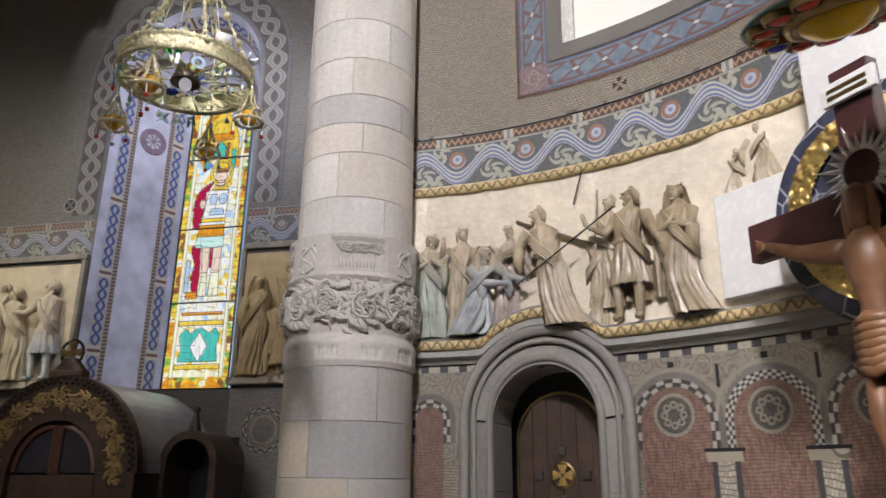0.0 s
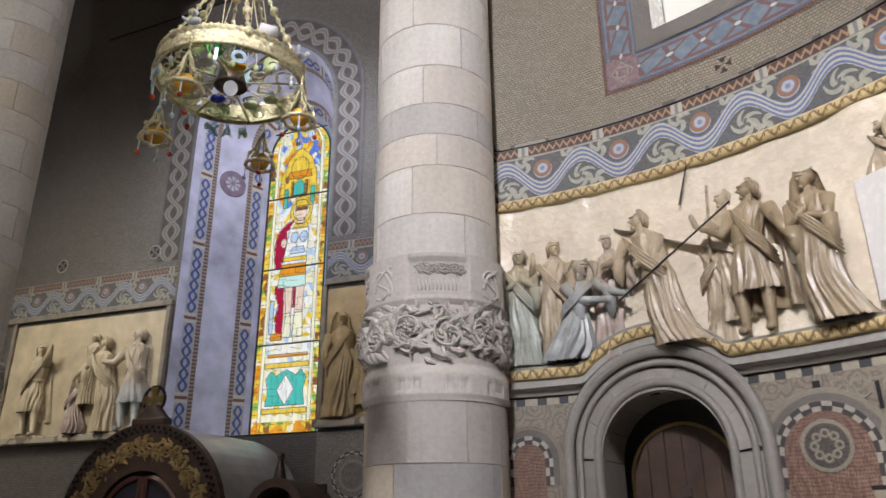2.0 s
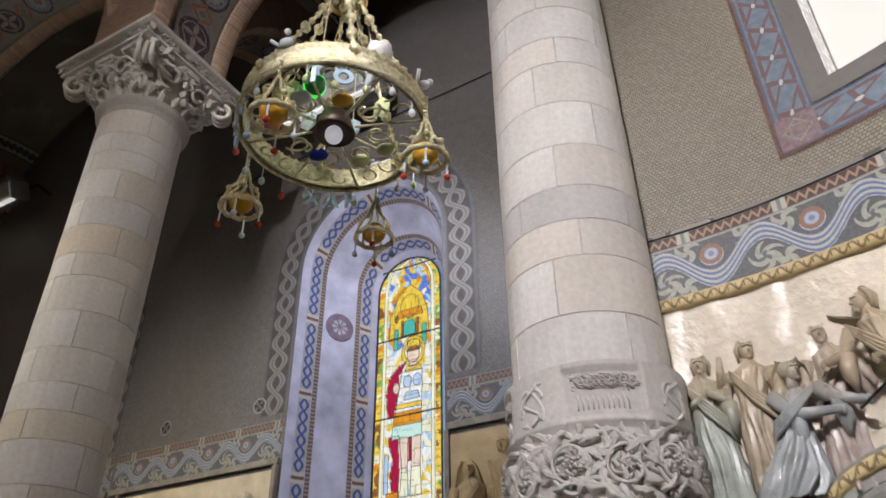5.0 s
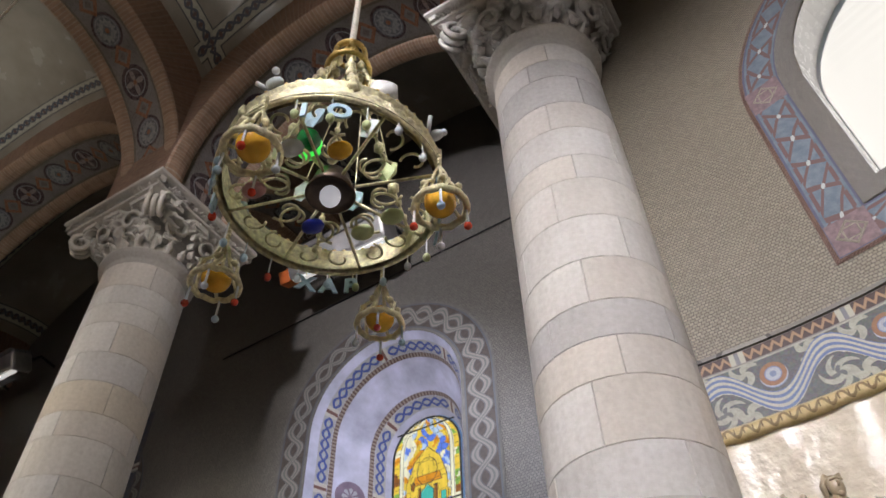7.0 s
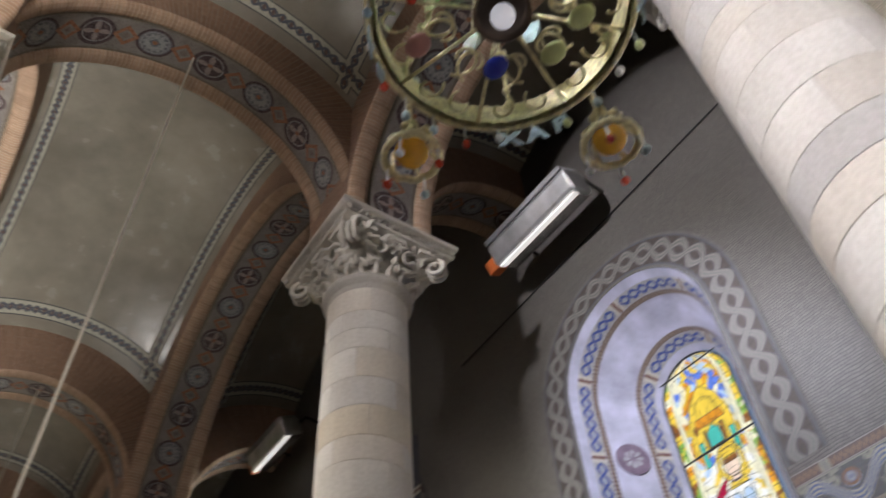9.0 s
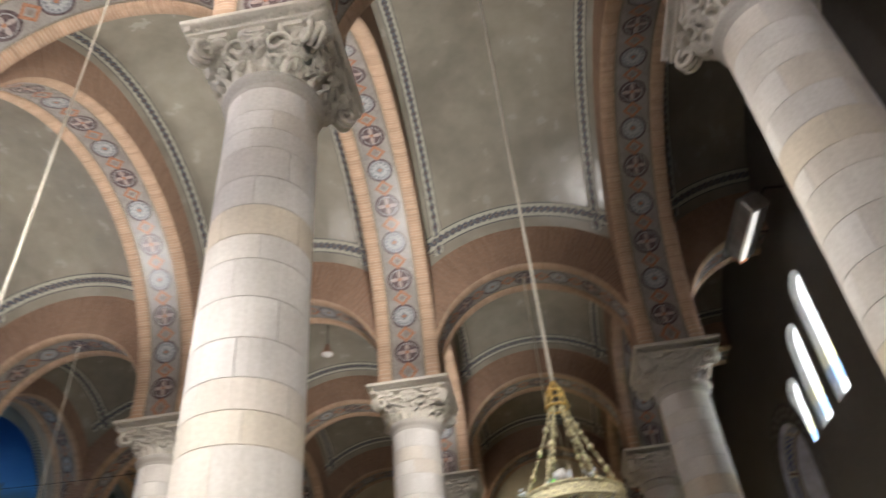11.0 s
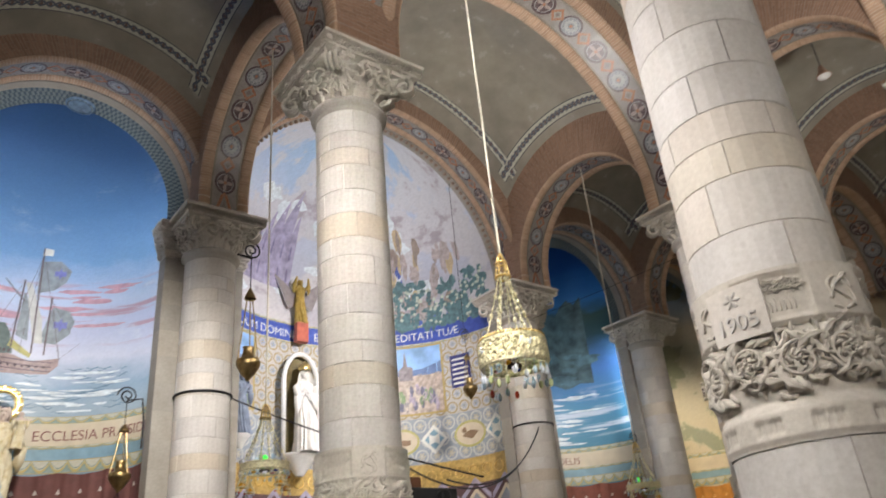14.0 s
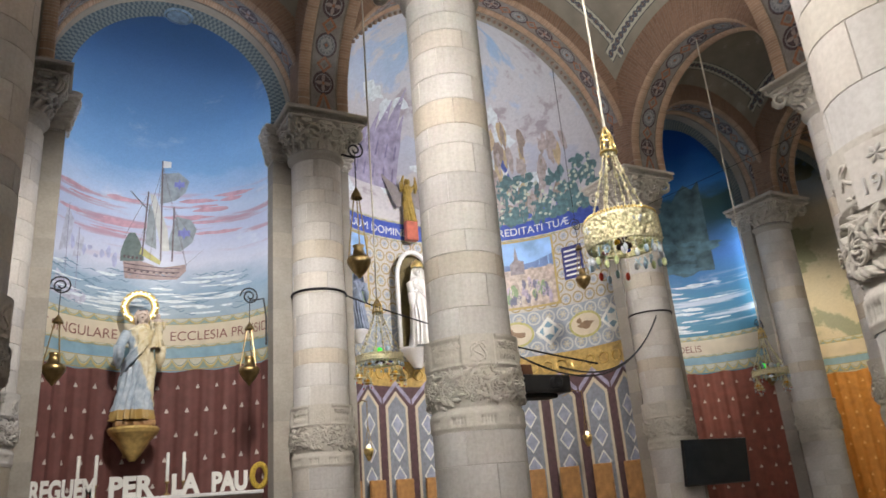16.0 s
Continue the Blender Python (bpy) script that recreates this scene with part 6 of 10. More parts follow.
GLASS_Y = plain("yellow_glass", (0.85, 0.55, 0.02), 0.15, 0, 0.2, 3, 0)
GLASS_R = plain("red_glass", (0.55, 0.06, 0.03), 0.12, 0, 0.2, 8, 0)
GLASS_B = plain("blue_glass", (0.03, 0.05, 0.45), 0.12, 0, 0.2, 8, 0)
part("dome", lathe(bmesh.new(), [(0.16, 0.02), (0.145, -0.03), (0.10, -0.065), (0.05, -0.08), (0.001, -0.084)], 40), GLASS_Y, jew, "yellow glass dome", True)
for k in range(14):
    a = k * 2 * math.pi / 14
    setting = part("setting", lathe(bmesh.new(), [(0.045, 0.02), (0.052, -0.01), (0.062, -0.01), (0.066, 0.02)], 20), BRASS, jew)
    setting.matrix_basis = pose(0.29 * math.cos(a), 0.29 * math.sin(a), 0)
    part("jewel", ball(bmesh.new(), (0, 0, 0.0), 0.047, 2, (1, 1, 0.5)), GLASS_R if k % 5 else GLASS_B, setting, "", True)
bar("lamp_cable", (1.06, 2.92, 3.44), (1.06, 2.92, 12.0), 0.008, ROPE, "pale cable of the jewelled lamp", "cable")


# ---- window bay: splayed niches, borders, stained glass, side reliefs ----
def chain_material(name, a, b, c):
    """Chain of blue links with squares between; u metres along, v across."""
    n = Nodes(name, 0.5)
    u, v = n.uv()
    s = n.math("DIVIDE", u, 0.15)
    du = n.math("SUBTRACT", n.math("FRACT", s), 0.5)
    dv = n.math("SUBTRACT", v, 0.5)
    link = n.math("ABSOLUTE", n.math("SUBTRACT", n.math("ABSOLUTE", dv), n.math("MULTIPLY", n.math("ABSOLUTE", n.math("COSINE", n.math("MULTIPLY", du, math.pi))), 0.28)))
    col = n.mix(n.math("LESS_THAN", link, 0.11), a, b)
    core = n.math("LESS_THAN", n.math("ADD", n.math("POWER", n.math("MULTIPLY", du, 2.2), 2.0), n.math("POWER", n.math("MULTIPLY", dv, 2.2), 2.0)), 0.06)
    col = n.mix(core, col, c)
    big = n.math("LESS_THAN", n.math("ABSOLUTE", n.math("SUBTRACT", n.math("FRACT", n.math("DIVIDE", u, 1.05)), 0.5)), 0.065)
    hole = n.math("LESS_THAN", n.math("ABSOLUTE", n.math("SUBTRACT", n.math("FRACT", n.math("DIVIDE", u, 1.05)), 0.5)), 0.02)
    col = n.mix(big, col, (0.45, 0.43, 0.38))
    col = n.mix(hole, col, (0.14, 0.07, 0.06))
    g = n.noise(30, 3)
    return n.done(n.mix(0.3, col, n.ramp(g, [(0.3, (0.6, 0.6, 0.6)), (0.7, (1, 1, 1))]), "MULTIPLY"))


def guilloche_material():
    """Grey plait on brown: two interlaced waves; u metres along, v across."""
    n = Nodes("plait_border", 0.6)
    u, v = n.uv()
    dv = n.math("SUBTRACT", v, 0.5)
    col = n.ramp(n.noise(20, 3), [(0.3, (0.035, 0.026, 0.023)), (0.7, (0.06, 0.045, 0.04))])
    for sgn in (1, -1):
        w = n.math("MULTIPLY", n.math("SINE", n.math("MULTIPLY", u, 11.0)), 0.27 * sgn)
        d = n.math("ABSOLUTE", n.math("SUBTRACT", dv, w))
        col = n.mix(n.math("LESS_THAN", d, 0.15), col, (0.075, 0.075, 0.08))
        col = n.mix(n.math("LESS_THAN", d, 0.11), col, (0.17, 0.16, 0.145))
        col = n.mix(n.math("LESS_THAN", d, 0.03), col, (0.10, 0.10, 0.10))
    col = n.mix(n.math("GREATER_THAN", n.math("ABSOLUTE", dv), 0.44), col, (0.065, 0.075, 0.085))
    n.bump(n.cells(60.0), 0.003, 0.4)
    return n.done(col)


CHAIN = chain_material("chain_border", (0.33, 0.33, 0.33), (0.045, 0.075, 0.26), (0.30, 0.36, 0.42))
BEADS = dash_material("bead_border", (0.28, 0.24, 0.2), (0.10, 0.06, 0.055), 0.05, 0.5, 1)
PLAIT = guilloche_material()
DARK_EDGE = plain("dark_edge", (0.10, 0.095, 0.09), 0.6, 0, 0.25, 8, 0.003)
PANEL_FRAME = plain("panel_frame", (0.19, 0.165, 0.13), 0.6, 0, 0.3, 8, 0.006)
# the chapel's frieze and zigzag again, colours darkened for the window wall's shade
SHADED_SCROLL, SHADED_ZIG = scroll_band_material("shaded_scroll_frieze", 0.55, 0.55), zigzag_material("shaded_zigzag_band", 0.5)
NICHE = plain("niche_paint", (0.40, 0.41, 0.52), 0.6, 0, 0.3, 2.5, 0.006)


def arch_path(c, h, sill, spring, n=32):
    return [(c - h, sill), (c - h, spring)] + [(c + h * math.cos(math.pi * (1 - i / n)), spring + h * math.sin(math.pi * (1 - i / n))) for i in range(1, n)] + [(c + h, spring), (c + h, sill)]


def lay(bm, pa, pb, ya, yb):
    """A band between two outlines in x and z at depths ya and yb; u metres along, v across. Long straights are cut finer."""
    uvl = bm.loops.layers.uv.verify()
    u = 0.0
    for i in range(len(pa) - 1):
        du = math.hypot((pa[i + 1][0] + pb[i + 1][0] - pa[i][0] - pb[i][0]) / 2, (pa[i + 1][1] + pb[i + 1][1] - pa[i][1] - pb[i][1]) / 2)
        f = bm.faces.new([bm.verts.new(p) for p in ((pa[i][0], ya, pa[i][1]), (pa[i + 1][0], ya, pa[i + 1][1]), (pb[i + 1][0], yb, pb[i + 1][1]), (pb[i][0], yb, pb[i][1]))])
        for l, w in zip(f.loops, ((u, 0), (u + du, 0), (u + du, 1), (u, 1))):
            l[uvl].uv = w
        u += du
    return bm


def splay(c, t, inset=0.0):
    """Outline and depth of the splayed reveal, t from 0 (wall face) to 1 (glass)."""
    h = 1.10 + (0.52 - 1.10) * t - inset
    return arch_path(c, h, 2.62 + 0.06 * t, 7.0 - 0.08 * t), WALL_Y + 1.05 * t


def niche(c, lit=True):
    w = thing("window_niche", "deep arched window with painted splay", "window", kind="structure")
    p0, y0 = splay(c, 0.0)
    p1, y1 = splay(c, 1.0)
    part("splay", lay(bmesh.new(), p0, p1, y0, y1), NICHE, w, "pale blue-grey painted splay")
    part("sill", lay(bmesh.new(), [p0[0], p0[-1]], [p1[0], p1[-1]], y0, y1), GREY_PLASTER, w)
    for t0, t1, m in ((0.10, 0.24, CHAIN), (0.245, 0.30, BEADS), (0.70, 0.755, BEADS), (0.76, 0.90, CHAIN)):
        a, ya = splay(c, t0, 0.006)
        b, yb = splay(c, t1, 0.006)
        part("painted_chain", lay(bmesh.new(), a, b, ya, yb), m, w, "blue painted chain border")
    a, b = arch_path(c, 1.10, 4.98, 7.0), arch_path(c, 1.14, 4.98, 7.0)
    d, e = arch_path(c, 1.53, 4.98, 7.0), arch_path(c, 1.56, 4.98, 7.0)
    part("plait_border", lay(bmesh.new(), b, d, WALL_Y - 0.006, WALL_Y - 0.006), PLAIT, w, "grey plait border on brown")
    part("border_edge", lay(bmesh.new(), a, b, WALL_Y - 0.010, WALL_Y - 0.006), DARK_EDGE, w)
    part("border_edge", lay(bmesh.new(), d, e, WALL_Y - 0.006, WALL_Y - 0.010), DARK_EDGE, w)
    # rosettes on the splay
    for s in (-1, 1):
        x = c + s * (1.10 - 0.29 + 0.008 * -1) * 1.0
        base = Matrix.Translation((c + s * (1.10 - 0.58 * 0.5 - 0.012), WALL_Y + 0.525, 6.28)) @ pose(0, 0, 0, 0, 0, s * -(90 - 29)) @ pose(0, 0, 0, 90, 0, 0)
        ros = part("rosette", lathe(bmesh.new(), [(0.0, 0.004), (0.20, 0.004), (0.205, 0.0)], 24), plain("mauve_paint", (0.16, 0.12, 0.17), 0.6), w, "painted mauve rosette with a white cross")
        ros.matrix_basis = base
        bm = bmesh.new()
        for k in range(8):
            a = k * math.pi / 4
            c1, s1 = math.cos(a), math.sin(a)
            bm.faces.new([bm.verts.new((x * c1 - y * s1, x * s1 + y * c1, 0.008)) for x, y in ((0.02, 0), (0.10, -0.03), (0.12, 0), (0.10, 0.03))])
        part("petals", bm, GREY_PLASTER, ros, "pale petals")
    return w, p1, y1


def glass(name, colour):
    m = bpy.data.materials.new(name)
    m.use_nodes = True
    t = m.node_tree
    tr = t.nodes.new("ShaderNodeBsdfTranslucent")
    no = t.nodes.new("ShaderNodeTexNoise")
    no.inputs["Scale"].default_value = 14
    mx = t.nodes.new("ShaderNodeMix")
    mx.data_type = "RGBA"
    t.links.new(no.outputs[0], mx.inputs[0])
    mx.inputs[6].default_value = (*[c * 0.6 for c in colour], 1)
    mx.inputs[7].default_value = (*[min(1, c * 1.25) for c in colour], 1)
    t.links.new(mx.outputs[2], tr.inputs[0])
    t.links.new(tr.outputs[0], t.nodes["Material Output"].inputs[0])
    return m


PANES = {k: glass("glass_" + k, c) for k, c in dict(yellow=(0.80, 0.58, 0.08), amber=(0.70, 0.30, 0.03), cream=(0.85, 0.80, 0.62), white=(0.85, 0.88, 0.92), blue=(0.12, 0.22, 0.75), sky=(0.45, 0.60, 0.85), mint=(0.55, 0.80, 0.76), teal=(0.08, 0.50, 0.45), crimson=(0.40, 0.015, 0.06), green=(0.25, 0.45, 0.10), skin=(0.80, 0.64, 0.55), brown=(0.28, 0.12, 0.04)).items()}


def inside(poly, x, z):
    hit = False
    for (xa, za), (xb, zb) in zip(poly, poly[1:] + poly[:1]):
        if (za > z) != (zb > z) and x < (xb - xa) * (z - za) / (zb - za) + xa:
            hit = not hit
    return hit


# the glazing's design, x -1 to 1 across, z 0 to 1 up: a standing cloaked soldier under a tower, over a teal panel
def lozenge(x0, x1, z0, z1, taper=0.0):
    return [(x0, z0), (x1, z0), (x1 - taper, z1), (x0 + taper, z1)]


def round_piece(x, z, rx, rz, n=14):
    return [(x + rx * math.cos(2 * math.pi * k / n), z + rz * math.sin(2 * math.pi * k / n)) for k in range(n)]


GLASS_HEAD = [
    ("yellow", lozenge(-0.03, 0.35, 0.702, 0.722)),
    ("brown", lozenge(-0.06, 0.37, 0.688, 0.702)),
    ("skin", round_piece(0.15, 0.677, 0.19, 0.026)),
    ("skin", lozenge(0.04, 0.27, 0.640, 0.660)),
    ("cream", round_piece(0.15, 0.688, 0.27, 0.036)),
    ("yellow", round_piece(0.15, 0.688, 0.37, 0.047)),
]
GLASS_ARMOUR = [
    ("skin", round_piece(-0.36, 0.583, 0.10, 0.016)),
    ("yellow", lozenge(-0.10, 0.42, 0.626, 0.643, 0.05)),
    ("sky", round_piece(-0.02, 0.598, 0.13, 0.018)),
    ("sky", round_piece(0.28, 0.598, 0.13, 0.018)),
    ("sky", lozenge(-0.12, 0.36, 0.545, 0.566, 0.06)),
    ("white", [(-0.36, 0.534), (0.40, 0.534), (0.44, 0.58), (0.42, 0.627), (-0.10, 0.632), (-0.30, 0.622), (-0.26, 0.58)]),
    ("yellow", lozenge(-0.37, 0.41, 0.522, 0.534)),
    ("white", lozenge(-0.40, 0.42, 0.512, 0.522)),
    ("amber", lozenge(-0.43, 0.42, 0.474, 0.512, 0.03)),
    ("mint", lozenge(-0.47, 0.44, 0.438, 0.474, 0.04)),
    ("skin", lozenge(-0.24, 0.02, 0.358, 0.438, -0.02)),
    ("skin", lozenge(0.13, 0.38, 0.358, 0.438, -0.02)),
    ("cream", lozenge(-0.24, 0.05, 0.284, 0.358, 0.03)),
    ("cream", lozenge(0.10, 0.42, 0.284, 0.358, 0.03)),
]
GLASS_CLOAK = [
    ("crimson", [(-0.05, 0.658), (-0.35, 0.645), (-0.58, 0.618), (-0.67, 0.570), (-0.60, 0.503), (-0.38, 0.503), (-0.26, 0.58), (-0.20, 0.632)]),
    ("crimson", [(-0.56, 0.447), (-0.24, 0.447), (-0.14, 0.358), (-0.18, 0.298), (-0.42, 0.298), (-0.49, 0.345), (-0.40, 0.385), (-0.52, 0.415)]),
    ("crimson", lozenge(0.03, 0.13, 0.375, 0.438)),
    ("amber", lozenge(-0.58, -0.22, 0.278, 0.298)),
    ("sky", lozenge(-0.66, -0.54, 0.298, 0.40)),
]
GLASS_TOWER = [
    ("teal", [(-0.16, 0.742), (0.20, 0.742), (0.20, 0.778), (0.02, 0.798), (-0.16, 0.778)]),
    ("brown", lozenge(-0.24, -0.17, 0.742, 0.79)),
    ("brown", lozenge(0.22, 0.30, 0.742, 0.79)),
    ("teal", lozenge(-0.46, -0.34, 0.70, 0.765)),
    ("teal", lozenge(0.42, 0.56, 0.70, 0.765)),
    ("amber", lozenge(-0.40, 0.44, 0.800, 0.825, 0.06)),
    ("yellow", round_piece(0.02, 0.835, 0.30, 0.040)),
    ("brown", round_piece(-0.40, 0.80, 0.06, 0.012)),
    ("yellow", [(-0.62, 0.74), (0.62, 0.74), (0.60, 0.81), (0.40, 0.87), (0.02, 0.91), (-0.36, 0.87), (-0.60, 0.81)]),
]
GLASS_BASE = [
    ("white", [(-0.27, 0.132), (0.0, 0.088), (0.27, 0.132), (0.0, 0.176)]),
    ("teal", [(-0.60, 0.088), (0.60, 0.088), (0.54, 0.13), (0.62, 0.165), (0.46, 0.188), (0.30, 0.172), (0.0, 0.190), (-0.30, 0.172), (-0.46, 0.188), (-0.62, 0.165), (-0.54, 0.13)]),
    ("yellow", lozenge(-0.68, 0.68, 0.196, 0.210)),
    ("yellow", lozenge(-0.68, 0.68, 0.066, 0.080)),
    ("amber", lozenge(-0.62, 0.62, 0.228, 0.236)),
]
DESIGN = GLASS_HEAD + GLASS_ARMOUR + GLASS_CLOAK + GLASS_TOWER + GLASS_BASE


def pane_colour(x, z, jig):
    if abs(x) > 0.80 or z < 0.045:
        return ("amber", "yellow", "brown", "yellow", "green", "yellow", "cream")[jig % 7]
    if abs(x) > 0.70 or z < 0.062:
        return "cream"
    for kind, poly in DESIGN:
        if inside(poly, x, z):
            return kind
    if z < 0.20:
        return ("cream", "yellow", "cream", "white")[jig % 4]
    if z < 0.284:
        return ("white", "white", "sky", "cream")[jig % 4]
    if z < 0.70:
        return ("cream", "white", "white", "sky", "cream", "yellow")[jig % 6]
    return ("yellow", "sky", "cream", "blue", "amber")[jig % 5]


def stained_glass(w, c, half, sill, spring, y):
    """Leaded glazing cut to the design inside a round head, with lead cames and iron bars."""
    random.seed(11)
    nx, nz = 44, 230
    top = spring + half
    def clampx(z):
        return half if z <= spring else math.sqrt(max(0.0004, half ** 2 - (z - spring) ** 2))
    groups = {}
    for j in range(nz):
        za, zb = sill + (top - sill) * j / nz, sill + (top - sill) * (j + 1) / nz
        for i in range(nx):
            xa, xb = -1 + 2 * i / nx, -1 + 2 * (i + 1) / nx
            fx, fz = (xa + xb) / 2, (j + 0.5) / nz
            sx, sz = int((fx + 1) * 5.5 + 0.7 * math.sin(fz * 60)), int(fz * 46 + 0.6 * math.sin(fx * 9))
            kind = pane_colour(fx, fz, (sx * 7 + sz * 13 + sx * sz) % 97)
            groups.setdefault(kind, []).append(((xa * clampx(za), za), (xb * clampx(za), za), (xb * clampx(zb), zb), (xa * clampx(zb), zb)))
    for kind, quads in groups.items():
        bm = bmesh.new()
        for q in quads:
            bm.faces.new([bm.verts.new((c + px, y, pz)) for px, pz in q])
        part("glass_panes", bm, PANES[kind], w, kind + " leaded glass panes")
    lead = bmesh.new()
    def came(a, b, wid=0.0032):
        d = Vector((b[0] - a[0], 0, b[1] - a[1]))
        if d.length < 0.004:
            return
        nn = Vector((-d.z, 0, d.x)).normalized() * wid
        A, B = Vector((c + a[0], y - 0.006, a[1])), Vector((c + b[0], y - 0.006, b[1]))
        lead.faces.new([lead.verts.new(v) for v in (A - nn, B - nn, B + nn, A + nn)])
    real = lambda p: (p[0] * clampx(sill + (top - sill) * p[1]), sill + (top - sill) * p[1])
    for kind, poly in DESIGN:
        for a, b in zip(poly, poly[1:] + poly[:1]):
            came(real(a), real(b), 0.0045)
    for s in (-1, 1):
        for fx in (0.80, 0.70):
            for j in range(60):
                came(real((s * fx, j / 60)), real((s * fx, (j + 1) / 60)))
        for j in range(46):
            came(real((s * 0.80, j / 46)), real((s, j / 46)))
    for j in range(52):
        z = j / 52
        x = -0.7
        while x < 0.68:
            x2 = min(0.7, x + random.uniform(0.18, 0.34))
            if random.random() < 0.55:
                came(real((x, z + random.uniform(-.004, .004))), real((x2, z + random.uniform(-.004, .004))), 0.0026)
            if random.random() < 0.45 and z < 0.97:
                came(real((x2, z)), real((x2 + random.uniform(-.03, .03), z + 1 / 52)), 0.0026)
            x = x2
    part("lead_came", lead, IRON, w, "dark lead cames")
    for k in range(1, 5):
        z = sill + (top - sill) * (0.03 + 0.235 * k)
        part("iron_bar", tube(bmesh.new(), [(c - half, y - 0.02, z), (c + half, y - 0.02, z)], 0.011, 6), IRON, w)
    fr = arch_path(c, half, sill, spring)
    part("glass_edge", tube(bmesh.new(), [(x, y - 0.01, z) for x, z in fr + [fr[0]]], 0.014, 6), IRON, w, "dark iron frame round the glass")


for k, (c, h, sill, spring) in enumerate(WINDOWS):
    w, p1, y1 = niche(c)
    stained_glass(w, c, 0.50, 2.70, 6.90, y1 - 0.03)

for c, h, sill, spring in LANCETS:
    lan = thing("window_lancet", "tall white lancet light high in the far wall", "window", kind="structure")
    rows = 6
    for j in range(rows):
        z0, z1 = sill + (spring - sill) * j / rows, sill + (spring - sill) * (j + 1) / rows - 0.02
        for k in (0, 1):
            kind = "crimson" if (j == 2 and k == 1 and c > -15.5) else ("white", "white", "sky", "white", "cream")[(j * 2 + k * 3) % 5]
            part("pane", box(bmesh.new(), c - h + k * h + 0.01, c + k * h - 0.01, WALL_Y + 0.16, WALL_Y + 0.17, z0, z1), PANES[kind], lan)
    bm = bmesh.new()
    bm.faces.new([bm.verts.new((c + (h - 0.01) * math.cos(t), WALL_Y + 0.165, spring + (h - 0.01) * math.sin(t))) for t in [math.pi * i / 16 for i in range(17)]])
    part("pane", bm, PANES["white"], lan)
    part("lead", tube(bmesh.new(), [(c, WALL_Y + 0.155, sill), (c, WALL_Y + 0.155, spring + h)], 0.014, 6), IRON, lan)

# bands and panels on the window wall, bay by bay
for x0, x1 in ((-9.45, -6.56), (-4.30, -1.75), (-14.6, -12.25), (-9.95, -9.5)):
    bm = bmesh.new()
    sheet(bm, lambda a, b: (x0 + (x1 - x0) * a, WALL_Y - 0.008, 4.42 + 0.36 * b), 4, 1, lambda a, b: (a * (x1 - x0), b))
    tagged(part("wall_frieze", bm, SHADED_SCROLL), "mosaic frieze of waves and leaves on the window wall, shade in its colours", "frieze", kind="structure")
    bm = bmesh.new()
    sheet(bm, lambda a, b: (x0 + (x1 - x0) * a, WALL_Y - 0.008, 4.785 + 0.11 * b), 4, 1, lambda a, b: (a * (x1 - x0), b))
    tagged(part("wall_zigzag", bm, SHADED_ZIG), "zigzag band on the window wall, shade in its colours", "frieze", kind="structure")
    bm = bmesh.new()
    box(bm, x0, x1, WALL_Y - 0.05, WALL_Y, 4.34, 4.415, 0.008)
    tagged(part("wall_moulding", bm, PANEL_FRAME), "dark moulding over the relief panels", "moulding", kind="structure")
for x in (-6.99, -8.62):
    bm = bmesh.new()
    for k in range(4):
        a = k * math.pi / 2
        bm.faces.new([bm.verts.new((x + px * math.cos(a) - pz * math.sin(a), WALL_Y - 0.012, 5.14 + px * math.sin(a) + pz * math.cos(a))) for px, pz in ((0.012, 0), (0.075, -0.035), (0.075, 0.035))])
    cr = tagged(part("cross_inlay", bm, IRON), "small dark cross in a pale ring on the wall", "inlay", kind="structure")
    bm = bmesh.new()
    lay(bm, [(x + 0.085 * math.cos(k * math.pi / 12), 5.14 + 0.085 * math.sin(k * math.pi / 12)) for k in range(25)], [(x + 0.105 * math.cos(k * math.pi / 12), 5.14 + 0.105 * math.sin(k * math.pi / 12)) for k in range(25)], WALL_Y - 0.010, WALL_Y - 0.010)
    part("ring", bm, GREY_MOSAIC, cr)
# dark painted strip beside the column
bm = bmesh.new()
sheet(bm, lambda a, b: (-10.08 + 0.30 * b, WALL_Y - 0.009, 4.95 + 3.6 * a), 8, 1, lambda a, b: (a * 3.6, b))
tagged(part("painted_strip", bm, chain_material("dark_strip", (0.05, 0.052, 0.06), (0.035, 0.042, 0.07), (0.10, 0.11, 0.13))), "dark blue painted strip up the wall", "painted strip", kind="structure")

OCHRE = plain("ochre_relief", (0.40, 0.30, 0.15), 0.5, 0, 0.25, 4, 0.012)
PANEL = plain("panel_relief", (0.45, 0.38, 0.26), 0.45, 0, 0.2, 4, 0.012)


def wall_panel(x0, x1, back_mat, label):
    p = thing("wall_relief", label, "relief", pose((x0 + x1) / 2, WALL_Y, 2.73))
    w = (x1 - x0) / 2
    bm = bmesh.new()
    sheet(bm, lambda a, b: (-w + 2 * w * a, -0.03 - 0.03 * max(0, noise.noise((a * 4, b * 3, x0))), 1.55 * b), 40, 24)
    part("ground", bm, back_mat, p, "modelled plaster ground", True)
    for a, b in ((-w - 0.06, -w), (w, w + 0.06)):
        part("side_frame", box(bmesh.new(), a, b, -0.07, 0.0, 0, 1.6, 0.008), PANEL_FRAME, p)
    part("sill_stone", box(bmesh.new(), -w - 0.08, w + 0.08, -0.14, 0.0, -0.09, 0.0, 0.015), PALE_MOSAIC, p, "pale stone sill")
    return p


